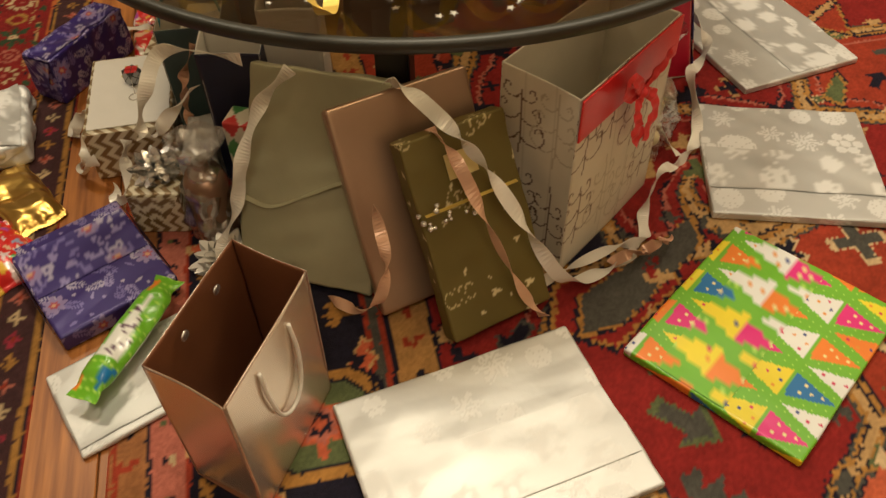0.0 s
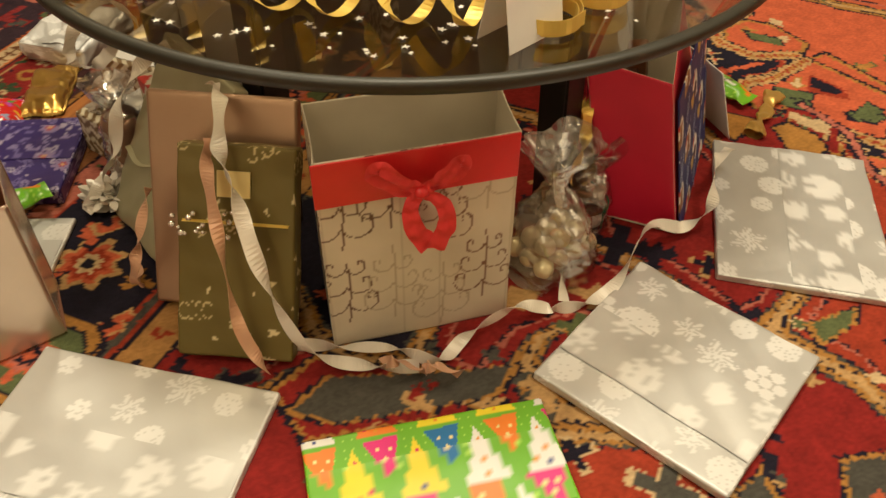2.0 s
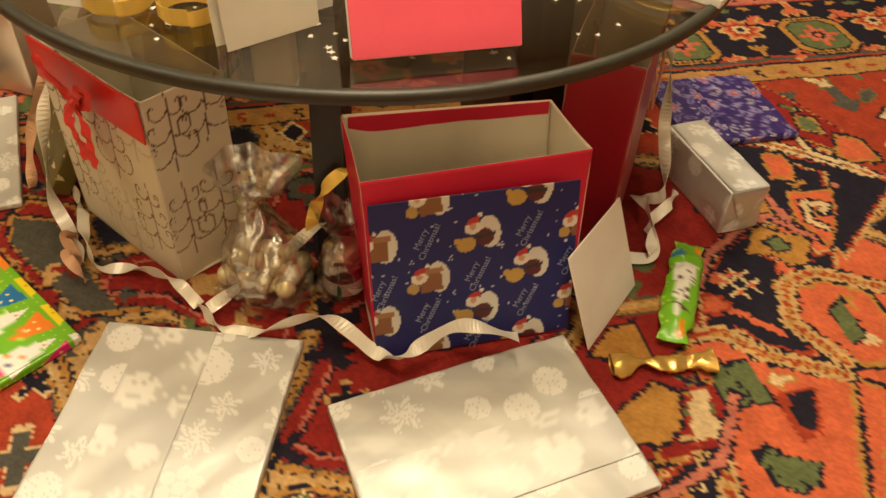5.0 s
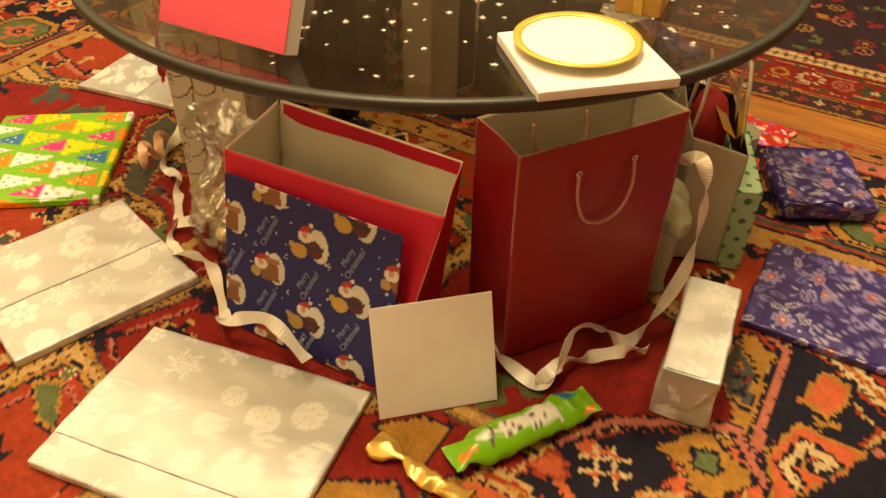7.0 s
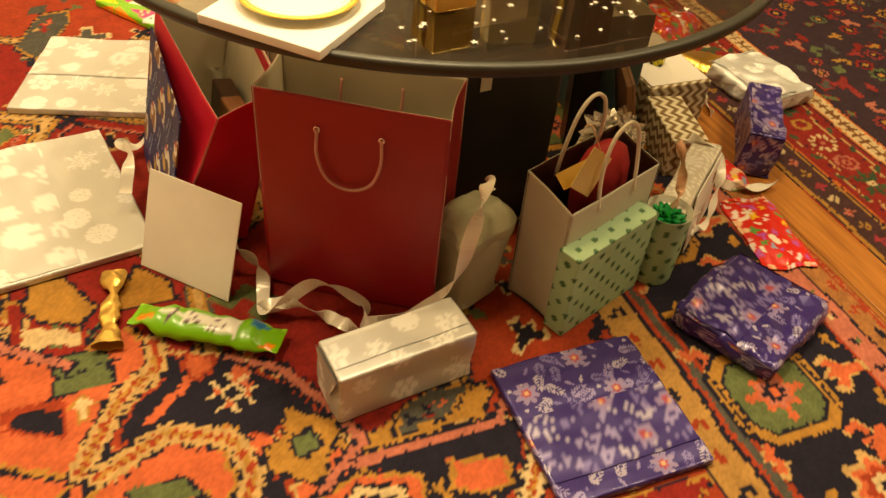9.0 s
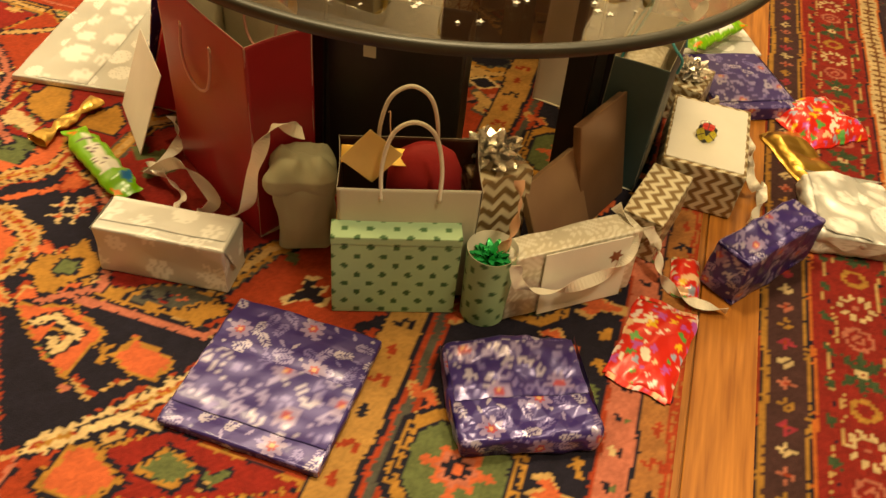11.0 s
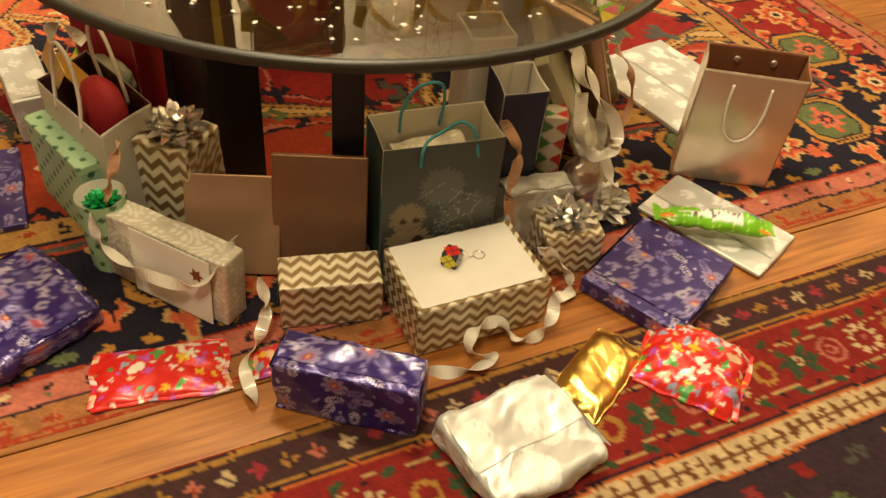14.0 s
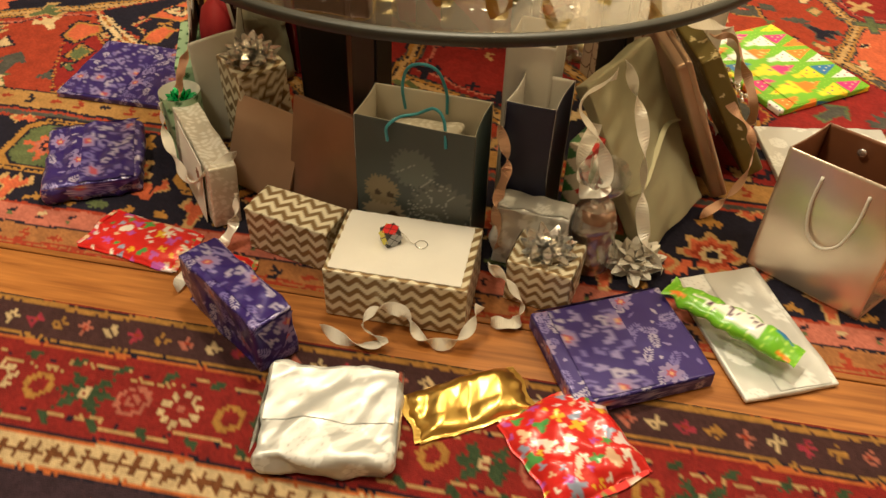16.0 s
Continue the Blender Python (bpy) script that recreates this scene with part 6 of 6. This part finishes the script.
ob = wrapped("wrapped_gift", "small white gift lying inside the teal bag", "gift", pose(-0.165, 1.292, 0.165, 6, 4, 84), 0.12, 0.070, 0.055, damask, FOIL, 63, dents=0.003, crease=0.04)
board("filling", -0.058, 0.058, -0.032, 0.032, -0.155, -0.001, CREAM, ob)

bag = gift_bag("gift_bag", "shiny bronze gift bag with white cord handles", *upright([(-0.122, 0.724), (-0.224, 0.556), (-0.140, 0.482), (-0.038, 0.650)], 0.250, 0.0), BRONZE, BROWN_IN, seed=22, bulge=0.003)
bd, bo = Vector((-0.519, -0.855, 0)), Vector((-0.855, 0.519, 0))
for c0, sg in ((Vector((-0.173, 0.640, 0.225)) + bo * 0.003, 1), (Vector((-0.089, 0.566, 0.225)) - bo * 0.003, -1)):
    cord_handle(bag, c0 - bd * 0.036, c0 + bd * 0.036, -0.118, 0.0026, ROPE, bo * 0.006 * sg, "white cord")
    for q in (c0 - bd * 0.036, c0 + bd * 0.036):
        bm = bmesh.new()
        bmesh.ops.create_uvsphere(bm, u_segments=14, v_segments=8, radius=0.0075, matrix=Matrix.Translation(q - bo * 0.012 * sg) @ Matrix.Diagonal((1, 1, 1, 1)))
        for vert in bm.verts:
            off = (vert.co - q).dot(bo)
            vert.co -= bo * (off + 0.010 * sg) * 0.6
        part("cord_knot", bm, SILVER, bag, "bright metal cord end", smooth=True)

bag = gift_bag("gift_bag", "black gift bag standing under the table", *upright([(0.330, 1.622), (0.105, 1.592), (0.115, 1.500), (0.338, 1.530)], 0.345), BLACK, NAVY, seed=24)
slab("label", (0.262, 1.6165, 0.292), (0.242, 1.6140, 0.292), (0.262, 1.6165, 0.318), 0.0012, GREY_PAPER, bag, "small pale label")
bag = gift_bag("gift_bag", "navy blue bag among the gifts", *upright([(-0.148, 1.165), (-0.158, 1.085), (-0.062, 1.062), (-0.050, 1.145)], 0.285), NAVY, WHITE, seed=25)
bag = gift_bag("gift_bag", "white bag with small brown marks, under the table edge", *upright([(-0.045, 1.180), (-0.058, 1.100), (0.030, 1.085), (0.045, 1.165)], 0.335), WHITE, CREAM, seed=26)
b = thing("wrapped_gift", "gift in red, green and cream diamond paper", "gift", pose(-0.085, 1.018, 0, 0, 0, -25))
V, F, U, N = box_grid(0.095, 0.045, 0.205, 0.003, 0.003)
mesh_object("paper", V, F, PAPER, b, cols=harlequin(U[:, 0], U[:, 1], 1))

# ---- filled, tied and crumpled things ----


def crumpled_body(name, words, cat, x, y, profile, mat, seed, amount, n=56):
    V, F = [], []
    prof = [(np.interp(t, [p[0] for p in profile], [p[1] for p in profile]), t) for t in np.linspace(profile[0][0], profile[-1][0], 44)]
    m = len(prof)
    for k in range(n):
        a = 2 * math.pi * k / n
        V += [(r * math.cos(a), r * math.sin(a), z) for r, z in prof]
    V = np.array(V)
    N = V * [1, 1, 0]
    N /= np.maximum(np.linalg.norm(N, axis=1, keepdims=True), 1e-6)
    V = V + N * crumple(V, seed, 0.03, amount)[:, None]
    F = [(k * m + i, ((k + 1) % n) * m + i, ((k + 1) % n) * m + i + 1, k * m + i + 1) for k in range(n) for i in range(m - 1)]
    ob = mesh_object(name, V, F, mat)
    ob.matrix_basis = pose(x, y, 0)
    if words:
        tagged(ob, words, cat)
    return ob


ob = thing("tissue_parcel", "sage tissue parcel with a folded top", "gift", pose(0.312, 1.742, 0, 0, 0, 24))
V, F, U, N = box_grid(0.092, 0.082, 0.172, 0.004, 0.016)
mesh_object("tissue", V + N * crumple(V, 41, 0.06, 0.007)[:, None] * (V[:, 2:] > 0.01), F, SAGE, ob)
V, F, U, N = box_grid(0.100, 0.090, 0.055, 0.004, 0.014)
V = V + N * crumple(V, 43, 0.05, 0.008)[:, None]
V[:, :2] *= (1 - 0.35 * np.clip((V[:, 2:] - 0.03) / 0.03, 0, 1))
mesh_object("folded_top", V + [0, 0, 0.128], F, SAGE, ob)
jar = thing("wrapped_jar", "brown jar in clear film with ribbons", "gift", pose(-0.182, 0.998, 0))
lathe("jar", [(0.0001, 0.002), (0.032, 0.002), (0.034, 0.012), (0.034, 0.115), (0.028, 0.132), (0.0001, 0.134)], COPPER_DARK, jar, n=36)
ob = crumpled_body("film_wrap", "", "", 0, 0, ((0.001, 0.040), (0.10, 0.039), (0.135, 0.030), (0.150, 0.014), (0.20, 0.045)), FILM, 42, 0.006)
ob.parent = jar
rose = thing("foil_rosette", "crumpled silver foil rosette with ribbon curls", "gift decoration", pose(-0.172, 0.920, 0))
star_bow(rose, (0, 0, 0.004), 0.060, SILVER_RIBBON, "", 12)
wrapped("wrapped_gift", "dull silver foil box in clear film behind a zigzag cube", "gift", pose(-0.190, 1.098, 0, 0, 0, 84), 0.125, 0.050, 0.122, silver_snow, FOIL, 61, dents=0.004, crease=0.035)

treat = thing("sweet_box", "clear tray of gold foil chocolate balls in cellophane", "sweets", pose(0.575, 1.075, 0, 0, 0, 62))
V, F, U, N = box_grid(0.136, 0.100, 0.022, 0.008, 0.004)
mesh_object("tray", V, F, CUPFILM, treat)
rg = random.Random(9)
for layer, (nx, ny) in enumerate(((4, 3), (3, 2))):
    for i in range(nx):
        for j in range(ny):
            bm = bmesh.new()
            bmesh.ops.create_icosphere(bm, subdivisions=3, radius=0.0165)
            for vert in bm.verts:
                vert.co *= 1 + 0.05 * noise.noise(vert.co * 190 + Vector((i, j, layer)))
            bmesh.ops.translate(bm, verts=bm.verts, vec=((i - (nx - 1) / 2) * 0.032, (j - (ny - 1) / 2) * 0.031, 0.0395 + layer * 0.025))
            part("chocolate_ball", bm, PALE_GOLD, treat, smooth=True)
ob = crumpled_body("cellophane", "", "", 0, 0, ((0.001, 0.070), (0.05, 0.068), (0.11, 0.050), (0.16, 0.018), (0.175, 0.015), (0.235, 0.055)), FILM, 44, 0.010)
ob.parent = treat
ob = thing("jam_jar", "small jar with white label, green ribbon and cellophane", "jar", pose(0.600, 1.195, 0))
lathe("jar", [(0.0001, 0.002), (0.030, 0.002), (0.033, 0.010), (0.033, 0.058), (0.027, 0.068), (0.0001, 0.069)], CHOCOLATE, ob, n=36)
lathe("paper_label", [(0.0335, 0.012), (0.0338, 0.013), (0.0338, 0.038), (0.0335, 0.039)], WHITE, ob, n=36)
lathe("jar_lid", [(0.0001, 0.0695), (0.031, 0.0695), (0.0315, 0.082), (0.029, 0.0845), (0.0001, 0.085)], COPPER_DARK, ob, n=36)
ribbon("green tape", [(0.035 * math.cos(a), 0.035 * math.sin(a), z) for a, z in ((-0.35, 0.004), (-0.35, 0.035), (-0.32, 0.07))] + [(0.0, 0.0, 0.0865)], 0.007, GREEN_TAPE, 90, 90, ob, "green_ribbon")
w = crumpled_body("cellophane", "", "", 0, 0, ((0.001, 0.040), (0.07, 0.040), (0.10, 0.028), (0.115, 0.012), (0.17, 0.045)), FILM, 45, 0.007)
w.parent = ob

# ---- ribbons that trail among the gifts ----
SR, CR = SILVER_RIBBON, COPPER_RIBBON
for words, pts, w, mat, r0, r1 in (
        ("silver ribbon trailing past a cream bag", [(0.272, 0.749, 0.012), (0.344, 0.775, 0.012), (0.436, 0.792, 0.030), (0.491, 0.812, 0.008), (0.513, 0.870, 0.012), (0.565, 0.931, 0.032), (0.610, 0.970, 0.010)], 0.016, SR, 70, 20),
        ("silver ribbon trailing in front of gift bags", [(0.610, 0.970, 0.010), (0.656, 1.000, 0.008), (0.690, 1.055, 0.020), (0.711, 1.151, 0.060), (0.763, 1.223, 0.022), (0.795, 1.258, 0.052), (0.783, 1.335, 0.082), (0.800, 1.420, 0.060)], 0.017, SR, 60, -40),
        ("silver ribbon looped before a red bag", [(0.650, 1.590, 0.05), (0.618, 1.625, 0.022), (0.627, 1.712, 0.012), (0.555, 1.720, 0.062), (0.483, 1.740, 0.020), (0.488, 1.790, 0.026), (0.381, 1.822, 0.095), (0.350, 1.822, 0.200), (0.326, 1.799, 0.262), (0.30, 1.76, 0.23)], 0.018, SR, 30, 90),
        ("silver ribbon across a pearl gift", [(-0.055, 1.812, 0.135), (-0.072, 1.808, 0.090), (-0.131, 1.765, 0.068), (-0.201, 1.700, 0.080), (-0.215, 1.655, 0.115), (-0.175, 1.617, 0.135)], 0.016, SR, 80, 60),
        ("silver ribbon down to the floor", [(-0.235, 1.600, 0.095), (-0.262, 1.600, 0.055), (-0.285, 1.622, 0.014), (-0.328, 1.652, 0.010), (-0.395, 1.655, 0.012)], 0.016, SR, 85, 40),
        ("silver ribbon curled before a zigzag box", [(-0.423, 1.400, 0.006), (-0.444, 1.347, 0.006), (-0.441, 1.295, 0.014), (-0.428, 1.331, 0.030), (-0.406, 1.314, 0.050), (-0.404, 1.273, 0.050), (-0.415, 1.245, 0.015), (-0.423, 1.206, 0.012), (-0.406, 1.172, 0.030), (-0.375, 1.158, 0.060)], 0.017, SR, 75, 60),
        ("silver ribbon falling beside a zigzag box", [(-0.316, 1.155, 0.095), (-0.323, 1.126, 0.070), (-0.324, 1.096, 0.030), (-0.354, 1.101, 0.012), (-0.359, 1.140, 0.010)], 0.017, SR, 40, 60),
        ("rose gold ribbon end standing out of the green tube", [(-0.024, 1.790, 0.118), (-0.036, 1.780, 0.160), (-0.040, 1.765, 0.200), (-0.030, 1.750, 0.240)], 0.013, CR, 60, 70),
        ("silver ribbon hanging from the pile", [(-0.085, 1.000, 0.320), (-0.190, 1.050, 0.320), (-0.228, 1.012, 0.280), (-0.250, 0.998, 0.222), (-0.236, 1.026, 0.196), (-0.205, 1.040, 0.222), (-0.160, 1.022, 0.272)], 0.018, SR, 90, 50),
        ("silver ribbon falling from the pile", [(-0.020, 0.985, 0.305), (-0.070, 0.960, 0.270), (-0.110, 0.935, 0.200), (-0.135, 0.925, 0.120), (-0.170, 0.905, 0.055), (-0.185, 0.870, 0.012)], 0.018, SR, 60, 20),
        ("silver ribbon draped over olive box", [(0.105, 0.915, 0.312), (0.130, 0.895, 0.310), (0.178, 0.815, 0.290), (0.214, 0.785, 0.245), (0.262, 0.745, 0.165), (0.325, 0.730, 0.050), (0.400, 0.760, 0.012), (0.470, 0.790, 0.010)], 0.018, SR, 10, 60),
        ("rose gold ribbon over olive box", [(0.150, 0.835, 0.285), (0.172, 0.790, 0.270), (0.205, 0.745, 0.190), (0.245, 0.700, 0.090), (0.285, 0.690, 0.020)], 0.015, CR, 5, 40),
        ("rose gold ribbon curled by the copper box", [(-0.02, 0.80, 0.012), (0.02, 0.755, 0.030), (0.05, 0.725, 0.085), (0.065, 0.74, 0.150), (0.06, 0.79, 0.205)], 0.014, CR, 80, 60),
        ("silver ribbon standing beside sweets", [(0.523, 1.250, 0.165), (0.545, 1.190, 0.120), (0.580, 1.095, 0.060), (0.625, 0.985, 0.016)], 0.016, SR, 60, 80),
        ("gold printed ribbon arching over sweets", [(0.575, 1.150, 0.110), (0.585, 1.170, 0.185), (0.572, 1.215, 0.215), (0.555, 1.255, 0.190), (0.550, 1.270, 0.120)], 0.016, GOLD_RIBBON, 20, 20),
        ("rose gold ribbon curl on the rug", [(0.420, 0.775, 0.010), (0.450, 0.765, 0.040), (0.478, 0.785, 0.012), (0.500, 0.775, 0.045), (0.53, 0.80, 0.012)], 0.015, CR, 75, 60),
        ("white ribbon hanging beside a red bag", [(0.480, 1.815, 0.012), (0.520, 1.790, 0.030), (0.548, 1.740, 0.012), (0.60, 1.72, 0.035), (0.635, 1.70, 0.015)], 0.017, SR, 80, 70),
        ("rose gold ribbon beside the teal bag", [(-0.165, 1.170, 0.250), (-0.195, 1.150, 0.200), (-0.205, 1.160, 0.120), (-0.215, 1.150, 0.040)], 0.015, CR, 80, 60)):
    ribbon(words, pts, w * 1.22, mat, r0, r1, sway=62, waves=len(pts) * 0.42)

# ---- on the glass ----
ZG = ZT + 0.0135
box = thing("card_box", "pink fronted white box standing on the glass", "box")
slab("box_body", (0.748, 1.205, ZG + 0.012), (0.742, 1.392, ZG + 0.012), (0.690, 1.203, ZG + 0.150), 0.026, WHITE, box, step=0.02)
slab("front_cover", (0.7505, 1.204, ZG + 0.014), (0.7445, 1.393, ZG + 0.014), (0.6925, 1.202, ZG + 0.152), 0.002, PINK, box, "pink card cover", step=0.02)
for a, b, h, words in (((0.545, 0.872), (0.580, 0.952), 0.12, "white greeting card standing on the glass"), ((0.676, 1.063), (0.634, 1.166), 0.13, "cream folded card standing on the glass"), ((0.690, 1.075), (0.640, 1.180), 0.13, "cream card leaning beside another")):
    ob = thing("greeting_card", words, "card")
    slab("front_leaf", (*a, ZG), (*b, ZG), (a[0] - 0.02, a[1] + 0.005, ZG + h), 0.0009, WHITE if "white" in words else CREAM, ob, r=0.0003, step=0.02)
    a2, b2 = (a[0] - 0.045, a[1] + 0.02), (b[0] - 0.045, b[1] + 0.02)
    slab("back_leaf", (*b2, ZG), (*a2, ZG), (b2[0] + 0.022, b2[1] - 0.01, ZG + h), 0.0009, WHITE, ob, r=0.0003, step=0.02)
ob = thing("napkin_box", "square white box under a gold rimmed plate", "box", pose(0.555, 1.680, ZG, 0, 0, -46))
V, F, U, N = box_grid(0.165, 0.155, 0.012, 0.02, 0.0015)
mesh_object("box_body", V, F, WHITE, ob)
plate = thing("plate", "white plate with a gold rim", "plate", pose(0.545, 1.665, ZG + 0.0124))
lathe("dish", [(0.0001, 0.001), (0.045, 0.001), (0.066, 0.009), (0.0665, 0.0105), (0.045, 0.004), (0.0001, 0.0035)], WHITE, plate)
lathe("gold_edge", [(0.0655, 0.0085), (0.0745, 0.0105), (0.075, 0.0125), (0.0655, 0.0112), (0.0655, 0.0085)], GOLD_RIBBON, plate)
rg = random.Random(21)
for k, (x, y, turns, rad, h, yaw) in enumerate(((0.06, 0.83, 2, 0.030, 0.05, 10), (0.21, 0.862, 2, 0.028, 0.05, 5), (0.36, 0.885, 2, 0.030, 0.05, 12), (0.50, 0.93, 2, 0.028, 0.05, 30), (0.56, 0.955, 2, 0.035, 0.03, 40), (0.60, 1.035, 2, 0.030, 0.03, 60), (-0.13, 1.34, 2, 0.030, 0.05, 92), (-0.15, 1.17, 2, 0.030, 0.05, 85), (-0.08, 1.50, 2, 0.030, 0.05, 112), (-0.08, 1.02, 2, 0.028, 0.05, 60))):
    pts = []
    lying = h > 0.04
    for i in range(turns * 8 + 1):
        a = i * math.pi / 4
        if lying:
            pts.append((x + math.cos(radians(yaw)) * (i / (turns * 8) - 0.5) * 0.17 - math.sin(radians(yaw)) * rad * math.cos(a), y + math.sin(radians(yaw)) * (i / (turns * 8) - 0.5) * 0.17 + math.cos(radians(yaw)) * rad * math.cos(a), ZG + 0.003 + rad * 0.9 * (1 + math.sin(a))))
        else:
            pts.append((x + rad * (1 + 0.1 * i / 8) * math.cos(a), y + rad * (1 + 0.1 * i / 8) * math.sin(a), ZG + 0.009 + 0.004 * i / 8))
    r = ribbon("curled shiny gold ribbon on the glass", pts, 0.019 if lying else 0.017, GOLD_RIBBON, 8 if lying else 88, 8 if lying else 92, per=4)
    r["group"] = "gold ribbon curls"
bm = bmesh.new()
for k in range(520):
    a, d = rg.uniform(0, 6.283), (RT - 0.05) * math.sqrt(rg.random())
    x, y = CX + d * math.cos(a), CY + d * math.sin(a)
    s, t = rg.choice((0.004, 0.005, 0.0065)), rg.uniform(0, 6)
    hi = [bm.verts.new((x + s * (1 if i % 2 == 0 else 0.42) * math.cos(t + i * math.pi / 5), y + s * (1 if i % 2 == 0 else 0.42) * math.sin(t + i * math.pi / 5), ZG + 0.0008 + rg.uniform(0, 0.0016))) for i in range(10)]
    bm.faces.new(hi)
bmesh.ops.solidify(bm, geom=bm.faces[:], thickness=0.0004)
tagged(part("star_confetti", bm, SILVER_RIBBON), "small shiny star confetti scattered on the glass", "confetti", kind="stuff")

for x, y, yaw, L, W, H, mat, words in ((0.04, 1.60, 5, 0.20, 0.05, 0.125, COPPER_DARK, "brown card box standing on the glass"), (0.25, 1.655, -12, 0.07, 0.05, 0.075, PALE_GOLD, "pale gold gift box on the glass"), (-0.040, 1.47, 88, 0.13, 0.03, 0.13, COPPER_DARK, "narrow brown card box standing on the glass"), (0.36, 1.68, 8, 0.06, 0.06, 0.055, GOLD, "tiny gold foil box on the glass"), (-0.02, 1.22, 80, 0.09, 0.06, 0.07, GOLD, "gold foil gift box on the glass")):
    ob = thing("gift_box", words, "gift box", pose(x, y, ZG, 0, 0, yaw), "boxes on the glass")
    V, F, U, N = box_grid(L, W, H, 0.008, 0.003)
    mesh_object("foil", V + N * crumple(V, int(1000 * x) + 90, 0.05, 0.0015)[:, None] * (V[:, 2:] > 0.003), F, mat, ob)
    ribbon("gold band", [(-L / 2 - 0.002, 0, 0.002), (-L / 2 - 0.003, 0, H * 0.5), (-L / 2, 0, H + 0.003), (0, 0, H + 0.004), (L / 2, 0, H + 0.003), (L / 2 + 0.003, 0, H * 0.5), (L / 2 + 0.002, 0, 0.002)], 0.012, GOLD_RIBBON, 0, 0, ob, "band", per=4)
